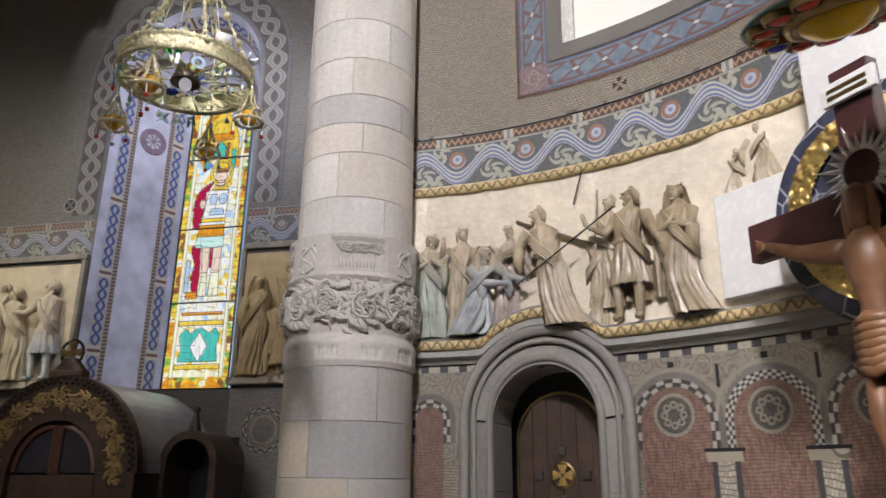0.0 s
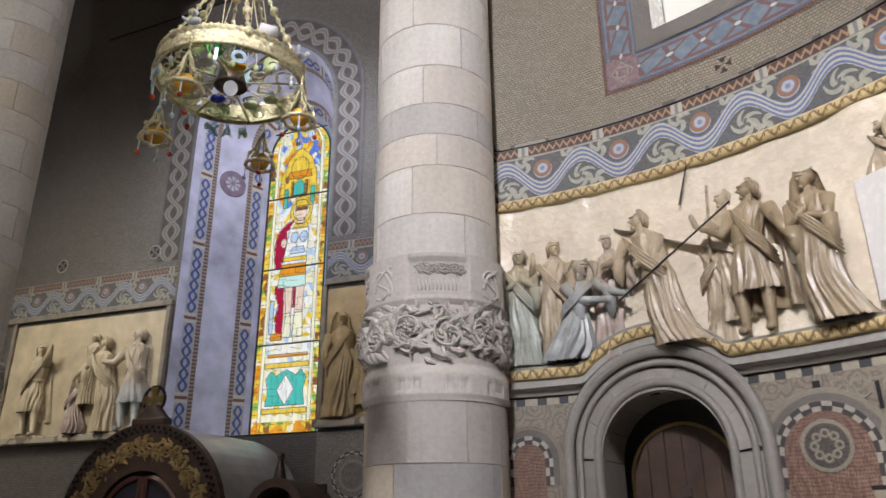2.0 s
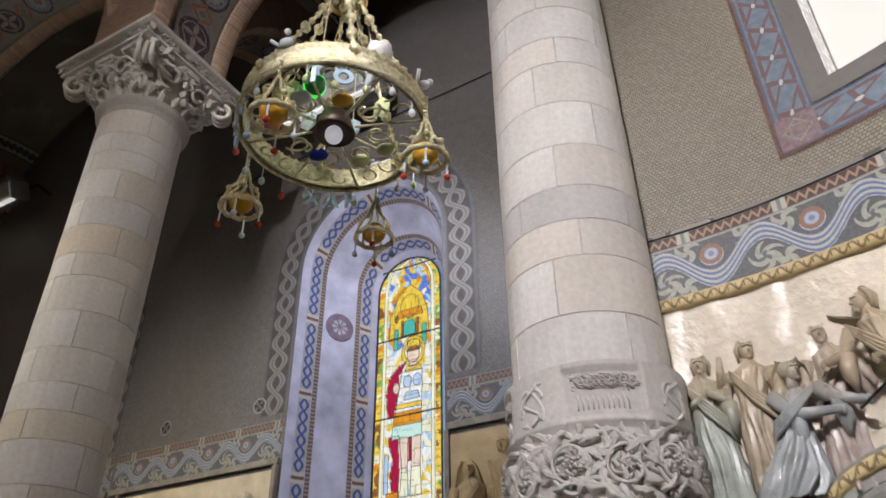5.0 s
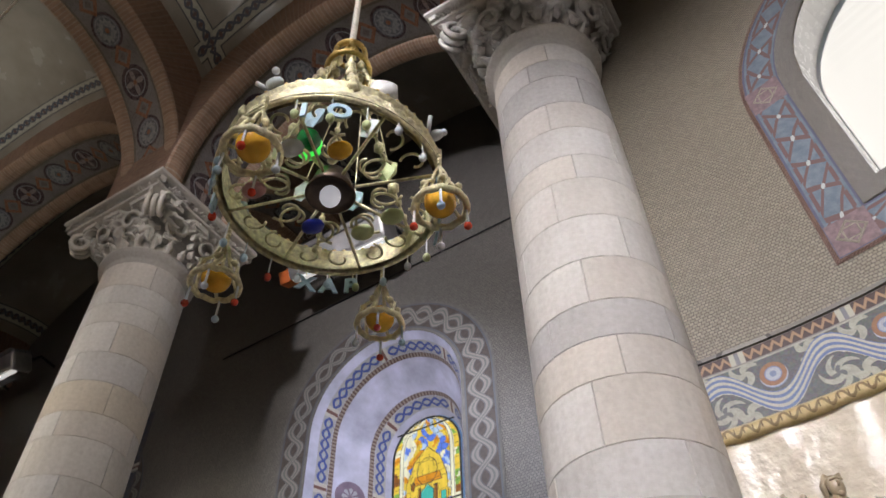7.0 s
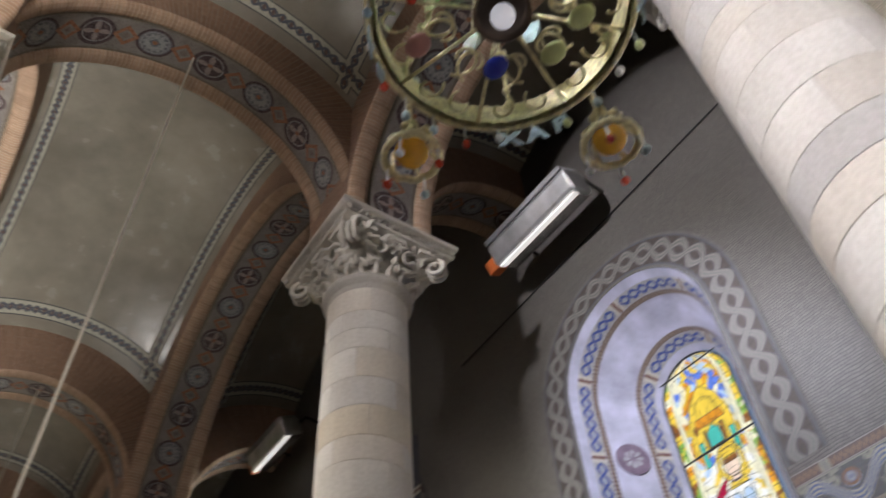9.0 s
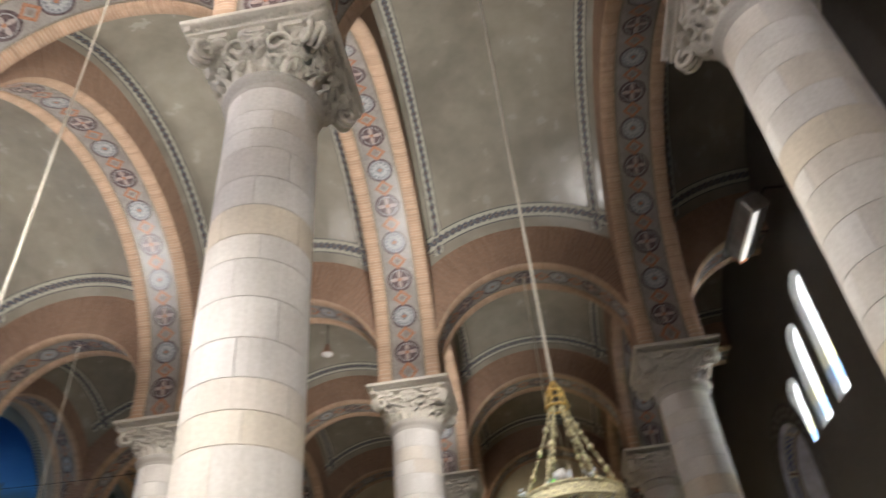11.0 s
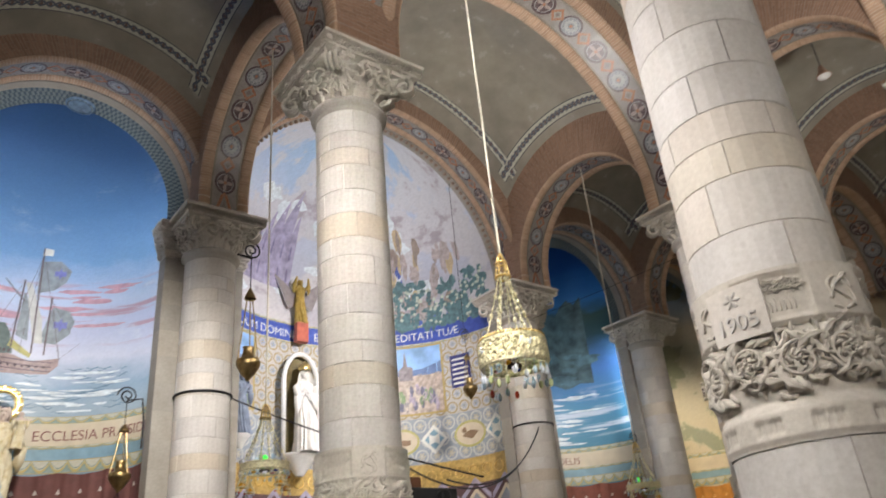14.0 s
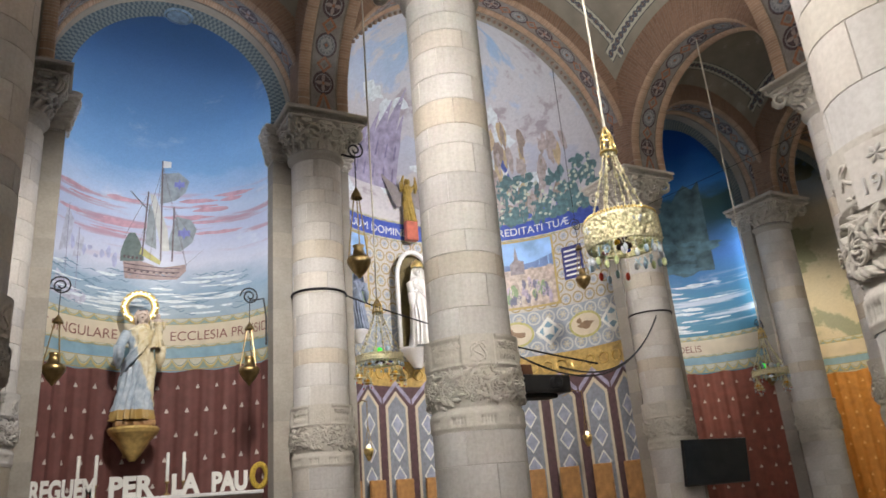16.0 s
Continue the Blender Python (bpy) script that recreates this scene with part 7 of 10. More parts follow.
def panel_figure(x, z, h, mat, label, **kw):
    ob = tagged(part("relief_figure", figure(bmesh.new(), h, **kw), mat, None, "", True), label, "relief figure", "figures of the wall reliefs")
    ob.matrix_basis = pose(x, WALL_Y - 0.10, z)


wall_panel(-9.2, -6.62, PANEL, "cream plaster relief panel in a stone frame")
panel_figure(-6.95, 2.74, 1.32, RELIEF_BLUE, "carved soldier in a blue tunic", legs=True, arms=[(-1, (-.1, -.12), (-.2, -.1))], seed=31, head_turn=-0.8)
panel_figure(-7.35, 2.74, 1.25, PANEL, "carved stooping robed man", lean=-0.15, arms=[(-1, (-.08, -.12), (-.14, -.2))], seed=32, head_turn=-0.9)
panel_figure(-7.85, 2.74, 1.0, RELIEF_ROSE, "carved kneeling woman in rose drapery", kneel=True, veil=True, seed=33, head_turn=0.7)
panel_figure(-7.68, 3.1, 0.95, PANEL, "cream carved standing woman in a long robe", seed=34)
panel_figure(-8.6, 2.74, 1.25, PANEL, "carved man with a raised arm", legs=True, arms=[(1, (.06, .05), (.12, .16))], seed=35, head_turn=0.8)
wall_panel(-4.26, -3.0, OCHRE, "ochre plaster relief panel in a stone frame")
panel_figure(-4.02, 2.74, 1.22, OCHRE, "ochre carved veiled woman", veil=True, arms=[(-1, (-.02, -.14), (.02, -.2))], seed=36, head_turn=0.4)
panel_figure(-3.76, 2.74, 0.95, OCHRE, "ochre carved youth in a short robe", legs=True, arms=[(1, (.03, -.12), (-.06, -.12))], seed=37, head_turn=0.1)
panel_figure(-3.62, 2.86, 1.3, OCHRE, "ochre carved helmeted figure in very low relief", seed=38)
part_wall = slab("wall_dado", -4.32, -1.75, WALL_Y - 0.03, WALL_Y - 0.001, 0, 2.6, GREY_MOSAIC, "grey mosaic dado with a round medallion", "wall")
for r0, r1, m in ((0.0, 0.14, GREY_MOSAIC), (0.14, 0.17, PALE_MOSAIC), (0.22, 0.26, FRET)):
    bm = bmesh.new()
    lay(bm, [(-3.85 + r0 * math.cos(k * math.pi / 16), 2.12 + r0 * math.sin(k * math.pi / 16)) for k in range(33)], [(-3.85 + r1 * math.cos(k * math.pi / 16), 2.12 + r1 * math.sin(k * math.pi / 16)) for k in range(33)], WALL_Y - 0.036, WALL_Y - 0.036)
    part("medallion_ring", bm, m, part_wall)

# ---- confessional ----
conf = thing("confessional", "dark wooden confessional with barrel roof and gilded arch", "confessional", pose(-5.30, 6.55, 0))
def half_ring(bm, r0, r1, y0, y1, z, n=24, uvs=True):
    for i in range(n):
        a, b = math.pi * i / n, math.pi * (i + 1) / n
        P = lambda r, t, y: bm.verts.new((r * math.cos(t), y, z + r * math.sin(t)))
        bm.faces.new((P(r0, a, y0), P(r1, a, y0), P(r1, b, y0), P(r0, b, y0)))
        bm.faces.new((P(r1, a, y0), P(r1, a, y1), P(r1, b, y1), P(r1, b, y0)))
        bm.faces.new((P(r0, a, y0), P(r0, b, y0), P(r0, b, y1), P(r0, a, y1)))
    return bm
SLATE = plain("lead_roof", (0.46, 0.46, 0.47), 0.32, 0.3, 0.2, 3, 0.004)
part("roof", half_ring(bmesh.new(), 0.86, 0.93, 0.02, 1.45, 1.62), SLATE, conf, "grey metal barrel roof", True)
part("front_arch", half_ring(bmesh.new(), 0.50, 0.95, -0.02, 0.06, 1.62), WOOD, conf, "dark wooden arch")
bm = bmesh.new()
rinceau(bm, lambda u, v, h: ((0.58 + v) * math.cos(math.pi - u / 0.69), -0.022 - h, 1.62 + (0.58 + v) * math.sin(math.pi - u / 0.69)), 0.69 * math.pi, 0.02, 0.26, 5, 0.03, 21)
part("gilded_vine", bm, plain("dull_gilding", (0.42, 0.30, 0.13), 0.4, 0.4, 0.4, 12, 0.004), conf, "gilded carved vine round the arch", True)
bm = bmesh.new()
for k in range(40):
    a = math.pi * (k + 0.5) / 40
    for r in (0.87, 0.91):
        ball(bm, (r * math.cos(a + (r > 0.9) * 0.04), -0.03, 1.62 + r * math.sin(a + (r > 0.9) * 0.04)), 0.02, 1)
part("beading", bm, IRON, conf, "dark beaded edge")
for s in (-1, 1):
    part("side_post", box(bmesh.new(), s * 0.72 - 0.21, s * 0.72 + 0.21, -0.02, 1.4, 0.0, 1.62, 0.01), WOOD, conf)
part("back_panel", box(bmesh.new(), -0.5, 0.5, 0.25, 0.3, 0.0, 2.1, 0), WOOD, conf)
for s in (-1, 1):
    leaf = part("door_leaf", box(bmesh.new(), min(0, s * 0.48), max(0, s * 0.48), 0.02, 0.06, 0.1, 1.60, 0.008), WOOD, conf, "dark wooden door leaf")
    bm = bmesh.new()
    n = 10
    for i in range(n):
        a, b = (math.pi / 2) * i / n, (math.pi / 2) * (i + 1) / n
        bm.faces.new([bm.verts.new((s * (0.06 + 0.36 * r * math.cos(t)) if r else s * 0.06, 0.03, 1.62 + (0.40 * r * math.sin(t) if r else 0))) for r, t in ((0, 0), (1, a), (1, b))])
    part("grille", bm, plain("dark_grille", (0.02, 0.02, 0.03), 0.4), conf)
    part("leaf_head", tube(bmesh.new(), [(s * 0.03, 0.02, 1.6)] + [(s * (0.03 + 0.42 * math.cos(t)), 0.02, 1.62 + 0.44 * math.sin(t)) for t in [math.pi / 2 * (1 - i / 8) for i in range(9)]], 0.03, 6), plain("red_wood", (0.09, 0.035, 0.025), 0.4), conf)
fin = part("finial", box(bmesh.new(), -0.20, 0.20, -0.03, 0.10, 2.54, 2.62, 0.02), WOOD, conf, "carved base of the cross finial")
bm = bmesh.new()
sheet(bm, lambda a, b: ((0.19 - 0.12 * b) * math.cos(a * 2 * math.pi) * (1 + 0.15 * scroll(a, b * 0.2, 0.1)), 0.035 + 0.06 * math.sin(a * 2 * math.pi), 2.6 + 0.14 * b), 40, 8)
part("finial_carving", bm, WOOD, conf, "", True)
bm = bmesh.new()
tube(bm, [(0.13 * math.cos(k * math.pi / 12), 0.03, 2.80 + 0.13 * math.sin(k * math.pi / 12)) for k in range(24)], 0.016, 6, True)
part("cross_ring", bm, IRON, conf)
bm = bmesh.new()
for k in range(4):
    a = k * math.pi / 2
    v = [(0.0, 0.008), (0.125, 0.05), (0.125, -0.05), (0.0, -0.008)]
    for y in (0.01, 0.05):
        bm.faces.new([bm.verts.new((x * math.cos(a) - z * math.sin(a), y, 2.80 + x * math.sin(a) + z * math.cos(a))) for x, z in v])
part("cross", bm, BRASS, conf, "brass cross with flared arms")
# lower side booth with its own arch
side_b = thing("confessional_wing", "low arched dark wooden wing of the confessional", "confessional", pose(-4.08, 6.95, 0))
part("arch", half_ring(bmesh.new(), 0.24, 0.32, 0.0, 0.6, 1.72), WOOD, side_b, "", False)
for s in (-1, 1):
    part("post", box(bmesh.new(), s * 0.28 - 0.04, s * 0.28 + 0.04, 0.0, 0.6, 0.0, 1.72, 0.008), WOOD, side_b)
part("back", box(bmesh.new(), -0.26, 0.26, 0.5, 0.55, 0.0, 2.0, 0), IRON, side_b)
bm = bmesh.new()
sheet(bm, lambda a, b: ((0.07 - 0.05 * b) * math.cos(a * 2 * math.pi), 0.08 + 0.06 * math.sin(a * 2 * math.pi) * (1 - b * 0.6), 2.03 + 0.2 * b), 16, 8)
ball(bm, (0, 0.08, 2.25), 0.04, 2)
part("finial", bm, WOOD, side_b, "small carved finial", True)

# ---- floodlights on the wall ----
def floodlight(m):
    f = thing("floodlight", "long aluminium floodlight with a lit glass front on the wall", "floodlight", m, "floodlights")
    part("housing", box(bmesh.new(), -0.50, 0.50, -0.12, 0.08, -0.07, 0.09, 0.03), plain("aluminium", (0.5, 0.5, 0.5), 0.35, 0.8), f, "grey ribbed aluminium housing")
    lens = bpy.data.materials.new("lamp_glass")
    lens.use_nodes = True
    lens.node_tree.nodes["Principled BSDF"].inputs["Emission Color"].default_value = (1, 0.97, 0.92, 1)
    lens.node_tree.nodes["Principled BSDF"].inputs["Emission Strength"].default_value = 0.55
    part("lens", box(bmesh.new(), -0.46, 0.46, -0.11, -0.06, -0.082, -0.072), lens, f, "bright glass front")
    for k in range(7):
        part("fin", box(bmesh.new(), -0.48, 0.48, -0.125 + 0.03 * k, -0.113 + 0.03 * k, 0.085, 0.115), plain("fin_metal", (0.35, 0.35, 0.36), 0.35, 0.8), f)
    part("reflector", box(bmesh.new(), -0.46, 0.46, -0.05, 0.06, -0.080, -0.073), plain("bright_reflector", (0.7, 0.7, 0.7), 0.2, 0.9), f, "polished reflector")
    for s in (-1, 1):
        part("bracket", tube(bmesh.new(), [(s * 0.4, 0.0, 0.0), (s * 0.42, 0.2, 0.1), (s * 0.42, 0.48, -0.06)], 0.014, 6), IRON, f)
    part("cable_box", box(bmesh.new(), -0.66, -0.54, -0.05, 0.05, -0.04, 0.05, 0.01), plain("orange_plastic", (0.6, 0.14, 0.03), 0.5), f, "orange connector box")
    return f


floodlight(pose(-5.78, WALL_Y - 0.62, 9.35, 25, 0, 0) @ Matrix.Diagonal((1.65, 2.1, 2.3, 1)))
floodlight(pose(-14.1, WALL_Y - 0.62, 10.55, 25, 0, 0) @ Matrix.Diagonal((1.65, 2.1, 2.3, 1)))
bar("wall_cable", (-8.5, WALL_Y - 0.02, 9.0), (-2.2, WALL_Y - 0.02, 9.35), 0.012, IRON, "thin dark cable along the wall", "cable")


# ---- apses: murals, inscriptions, furnishings ----
def arc_table(h, depth, n=400):
    """Arc length along an apse's plan, from one side to the other."""
    s, out, prev = 0.0, [0.0], None
    for i in range(n + 1):
        t = math.pi * i / n
        p = (h * math.cos(t), depth * math.sin(t))
        if prev:
            s += math.hypot(p[0] - prev[0], p[1] - prev[1])
            out.append(s)
        prev = p
    return out


TABLES = {k: arc_table(APSES[k][1], DEPTH[k]) for k in APSES}


def on_apse(key, s, z, off=0.006):
    """A place on an apse wall, s metres to the viewer's right of its middle, height z."""
    c, h = APSES[key]
    tab = TABLES[key]
    want = min(max(tab[-1] / 2 - s, 0.001), tab[-1] - 0.001)
    lo = int(np.searchsorted(tab, want)) - 1
    f = (want - tab[lo]) / (tab[lo + 1] - tab[lo])
    a = (lo + f) / (len(tab) - 1)
    t = math.pi * a
    k = 1.0
    if z > SPRING and key == "main":
        k = math.sqrt(max(0.0, 1 - ((z - SPRING) / h) ** 2))
    dep = DEPTH[key]
    return Vector((c - (h - off) * k * math.cos(t), END_Y - 0.25 - (dep - off) * k * math.sin(t), z))


def paint(bm, key, poly, off=0.006):
    """A painted shape on an apse wall from an outline of (s, z)."""
    vs = [bm.verts.new((s, 0, z)) for s, z in poly]
    f = bm.faces.new(vs)
    new_faces = bmesh.ops.triangulate(bm, faces=[f])["faces"]
    for _ in range(3):
        es = [e for e in {e for t in new_faces for e in t.edges} if e.calc_length() > 0.25]
        if not es:
            break
        got = bmesh.ops.subdivide_edges(bm, edges=es, cuts=1, use_grid_fill=False)
        new_faces = [g for g in {f for e in {x for x in got["geom"] if isinstance(x, bmesh.types.BMEdge)} for f in e.link_faces}]
        new_faces = bmesh.ops.triangulate(bm, faces=new_faces)["faces"]
    return bm


def settle(bm, key, off):
    for v in bm.verts:
        v.co = on_apse(key, v.co.x, v.co.z, off)
    return bm


def apse_band(key, z0, z1, mat, label, off=0.006):
    L = TABLES[key][-1]
    bm = bmesh.new()
    sheet(bm, lambda a, b: on_apse(key, (a - 0.5) * (L - 0.02), z0 + (z1 - z0) * b, off), 64, 2, lambda a, b: (a * L, b))
    return part("painted_band", bm, mat, MURAL[key], label, True)


def lettering(key, text, s, z, size, mat, off=0.014):
    """Capitals along an apse wall, beginning s metres right of its middle."""
    cu = bpy.data.curves.new("letters", "FONT")
    cu.body, cu.size = text, size
    ob = bpy.data.objects.new("letters", cu)
    scene.collection.objects.link(ob)
    bpy.context.view_layer.update()
    me = bpy.data.meshes.new_from_object(ob.evaluated_get(bpy.context.evaluated_depsgraph_get()))
    bpy.data.objects.remove(ob)
    bm = bmesh.new()
    bm.from_mesh(me)
    for v in bm.verts:
        v.co = on_apse(key, s + v.co.x, z + v.co.y, off)
    return part("lettering", bm, mat, MURAL[key], "painted capital letters")


def flat_letters(text, size, depth_):
    cu = bpy.data.curves.new("letters", "FONT")
    cu.body, cu.size, cu.extrude, cu.offset = text, size, depth_, 0.045 * size
    ob = bpy.data.objects.new("letters", cu)
    scene.collection.objects.link(ob)
    bpy.context.view_layer.update()
    me = bpy.data.meshes.new_from_object(ob.evaluated_get(bpy.context.evaluated_depsgraph_get()))
    bpy.data.objects.remove(ob)
    bm = bmesh.new()
    bm.from_mesh(me)
    return bm


def mural_material(name, stops, z0, z1, streak=None, streak_span=(0, 0), grain=0.35, blotch=None, wisps=None):
    """Painted wall: tones by height, broken by brushed clouds."""
    n = Nodes(name, 0.42)
    u, v = n.uv()
    vec = n.join(n.math("MULTIPLY", u, 5.0), n.math("MULTIPLY", v, 1.4))
    cloud = n.noise(1.3, 7, vec, 0.62)
    long = n.noise(1.0, 6, n.join(n.math("MULTIPLY", u, 2.2), n.math("MULTIPLY", v, 4.5)), 0.6)
    zz = n.math("ADD", v, n.math("MULTIPLY", n.math("SUBTRACT", cloud, 0.5), 0.9))
    f = n.math("DIVIDE", n.math("SUBTRACT", zz, z0), z1 - z0)
    col = n.ramp(f, stops)
    if streak:
        near = n.math("MULTIPLY", n.step(v, streak_span[0], streak_span[0] + 0.5), n.math("SUBTRACT", 1.0, n.step(v, streak_span[1] - 0.6, streak_span[1])))
        col = n.mix(n.math("MULTIPLY", near, n.step(long, 0.50, 0.62)), col, streak)
        col = n.mix(n.math("MULTIPLY", near, n.step(cloud, 0.56, 0.72)), col, (0.62, 0.66, 0.76))
    if wisps:
        high = n.math("MULTIPLY", n.step(v, wisps[0], wisps[0] + 0.4), n.math("SUBTRACT", 1.0, n.step(v, wisps[1] - 0.5, wisps[1])))
        puff = n.noise(1.6, 6, n.join(n.math("MULTIPLY", u, 4.0), v, 7.0), 0.65)
        col = n.mix(n.math("MULTIPLY", high, n.math("MULTIPLY", n.step(puff, 0.55, 0.72), 0.6)), col, (0.46, 0.54, 0.66))
    if blotch:
        bl = n.noise(0.9, 6, n.join(n.math("MULTIPLY", u, 6.0), n.math("MULTIPLY", v, 0.9), 4.0), 0.6)
        for lo, hi, tone in blotch:
            col = n.mix(n.math("MULTIPLY", n.step(bl, lo, hi), 0.8), col, tone)
    tess = n.cells(30.0, n.join(n.math("MULTIPLY", u, 6.0), v), out="Color")
    col = n.mix(grain * 0.6, col, n.ramp(tess, [(0.2, (0.7, 0.7, 0.72)), (0.8, (1, 1, 1))]), "MULTIPLY")
    n.bump(n.noise(40, 3), 0.003, 0.4)
    return n.done(col)


SHIP_SKY = mural_material("ship_mural", [(0.0, (0.20, 0.30, 0.38)), (0.08, (0.34, 0.43, 0.50)), (0.16, (0.28, 0.39, 0.50)), (0.24, (0.58, 0.60, 0.70)), (0.34, (0.52, 0.56, 0.72)), (0.44, (0.52, 0.62, 0.78)), (0.58, (0.19, 0.36, 0.60)), (0.76, (0.13, 0.28, 0.52)), (1.0, (0.10, 0.22, 0.46))], 4.9, 11.2, (0.50, 0.32, 0.40), (6.3, 8.3), wisps=(8.9, 10.7))
MAIN_MURAL = mural_material("main_mural", [(0.0, (0.45, 0.42, 0.40)), (0.25, (0.50, 0.45, 0.44)), (0.5, (0.46, 0.45, 0.50)), (0.75, (0.55, 0.60, 0.70)), (1.0, (0.32, 0.48, 0.68))], 5.9, 12.6, None, (0, 0), 0.6, [(0.44, 0.50, (0.62, 0.60, 0.60)), (0.56, 0.62, (0.36, 0.30, 0.34)), (0.66, 0.70, (0.30, 0.42, 0.58))])
STORM = mural_material("storm_mural", [(0.0, (0.05, 0.20, 0.28)), (0.25, (0.07, 0.24, 0.40)), (0.45, (0.08, 0.22, 0.55)), (0.6, (0.03, 0.08, 0.10)), (0.72, (0.05, 0.10, 0.09)), (0.8, (0.05, 0.22, 0.55)), (1.0, (0.02, 0.12, 0.42))], 5.0, 11.0, (0.55, 0.62, 0.70), (5.3, 7.2))
GOLDEN = mural_material("golden_mural", [(0.0, (0.60, 0.52, 0.36)), (0.4, (0.52, 0.48, 0.38)), (0.6, (0.35, 0.36, 0.30)), (0.75, (0.55, 0.50, 0.40)), (1.0, (0.25, 0.40, 0.60))], 5.0, 11.0, None, (0, 0), 0.5, [(0.52, 0.58, (0.22, 0.26, 0.18))])
CREAM_BAND = plain("cream_band", (0.60, 0.52, 0.38), 0.5, 0, 0.1, 3, 0.002)
LETTER_RED = plain("letter_red", (0.22, 0.09, 0.08), 0.5, 0, 0.1)
LETTER_PALE = plain("letter_pale", (0.72, 0.72, 0.66), 0.5, 0, 0.1)
BLUE_BAND = plain("blue_band", (0.05, 0.09, 0.38), 0.4, 0, 0.25, 8, 0.002)
def scallop_material():
    """Green and gold garland: hanging arcs over cream, small flowers at their ends; u metres along, v 0 to 1 up."""
    n = Nodes("sage_band", 0.5)
    u, v = n.uv()
    du = n.math("SUBTRACT", n.math("FRACT", n.math("DIVIDE", u, 0.30)), 0.5)
    arc = n.math("MULTIPLY_ADD", n.math("POWER", du, 2.0), 2.6, 0.18)
    d = n.math("ABSOLUTE", n.math("SUBTRACT", v, arc))
    g = n.noise(30, 3)
    col = n.ramp(g, [(0.3, (0.44, 0.44, 0.34)), (0.7, (0.56, 0.54, 0.44))])
    col = n.mix(n.math("LESS_THAN", v, arc), col, n.ramp(g, [(0.3, (0.20, 0.28, 0.24)), (0.7, (0.32, 0.38, 0.33))]))
    col = n.mix(n.math("LESS_THAN", d, 0.10), col, (0.46, 0.36, 0.13))
    col = n.mix(n.math("LESS_THAN", n.math("ABSOLUTE", n.math("SUBTRACT", d, 0.2)), 0.04), col, (0.20, 0.26, 0.22))
    col = n.mix(n.math("GREATER_THAN", n.math("ABSOLUTE", n.math("SUBTRACT", v, 0.5)), 0.44), col, (0.42, 0.32, 0.12))
    return n.done(col)


SAGE_BAND = scallop_material()
AQUA = plain("aqua_band", (0.22, 0.36, 0.44), 0.45, 0, 0.15, 5, 0.002)


def curtain_material(name, tone, motif):
    n = Nodes(name, 0.75)
    u, v = n.uv()
    s, t = n.math("MULTIPLY", u, 2.6), n.math("MULTIPLY", v, 2.2)
    row = n.math("FLOOR", t)
    du = n.math("SUBTRACT", n.math("FRACT", n.math("ADD", s, n.math("MULTIPLY", row, 0.5))), 0.5)
    dv = n.math("SUBTRACT", n.math("FRACT", t), 0.5)
    d = n.math("ADD", n.math("MULTIPLY", n.math("ABSOLUTE", du), 1.0), n.math("ABSOLUTE", n.math("ADD", dv, n.math("MULTIPLY", n.math("ABSOLUTE", du), 0.8))))
    g = n.noise(5, 5)
    col = n.ramp(g, [(0.3, tuple(c * 0.7 for c in tone)), (0.7, tone)])
    col = n.mix(n.math("LESS_THAN", d, 0.11), col, motif)
    n.bump(n.noise(90, 2), 0.002)
    return n.done(col)


CURTAIN = curtain_material("red_curtain", (0.17, 0.065, 0.055), (0.55, 0.50, 0.45))
ORANGE_CURTAIN = curtain_material("orange_curtain", (0.62, 0.27, 0.05), (0.75, 0.45, 0.15))
RED2_CURTAIN = curtain_material("rust_curtain", (0.26, 0.08, 0.05), (0.6, 0.5, 0.4))

APSE_RING = dash_material("apse_ring", (0.26, 0.33, 0.35), (0.09, 0.14, 0.19), 0.09, 0.5, 4)
MURAL = {}
for key, (c, h) in APSES.items():
    mat = {"ship": SHIP_SKY, "main": MAIN_MURAL, "storm": STORM, "gold": GOLDEN, "east": STORM}[key]
    bm = bmesh.new()
    L = TABLES[key][-1]
    if key == "main":
        sheet(bm, lambda a, b: on_apse(key, (a - 0.5) * (L - 0.003), b * SPRING, 0), 64, 20, lambda a, b: (a, b * SPRING))
        sheet(bm, lambda a, b: on_apse(key, (a - 0.5) * (L - 0.003), SPRING + h * math.sin(b * math.pi / 2) * 0.9999, 0), 64, 24, lambda a, b: (a, SPRING + h * math.sin(b * math.pi / 2)))
    else:
        sheet(bm, lambda a, b: on_apse(key, (a - 0.5) * (L - 0.003), b * 15.0, 0), 64, 30, lambda a, b: (a, b * 15.0))
    MURAL[key] = tagged(part("mural_wall", bm, mat, None, "", True), {"ship": "curved wall painted with a galleon at sea under a blue sky", "main": "great curved apse painted with clouds, towers and figures", "storm": "curved wall painted with a stormy sea and a rainbow", "gold": "curved wall painted with a rocky golden landscape", "east": "curved painted apse wall"}[key], "mural", kind="structure")
    # painted ring just inside the opening
    if key != "main":
        bm = bmesh.new()
        lay(bm, arch_path(c, h - 0.34, 8.0, SPRING), arch_path(c, h + 0.01, 8.0, SPRING), END_Y - 0.22, END_Y - 0.22)
        part("painted_ring", bm, APSE_RING, MURAL[key], "green and grey painted border ring")
    else:
        bm = bmesh.new()
        for k in range(70):
            a = math.pi * (k + 0.5) / 70
            ball(bm, (c + (h - 0.05) * math.cos(a), END_Y - 0.05, SPRING + (h - 0.05) * math.sin(a)), 0.055, 1)
        part("bead_roll", bm, BRICK, MURAL[key], "row of reddish beads along the arch", True)

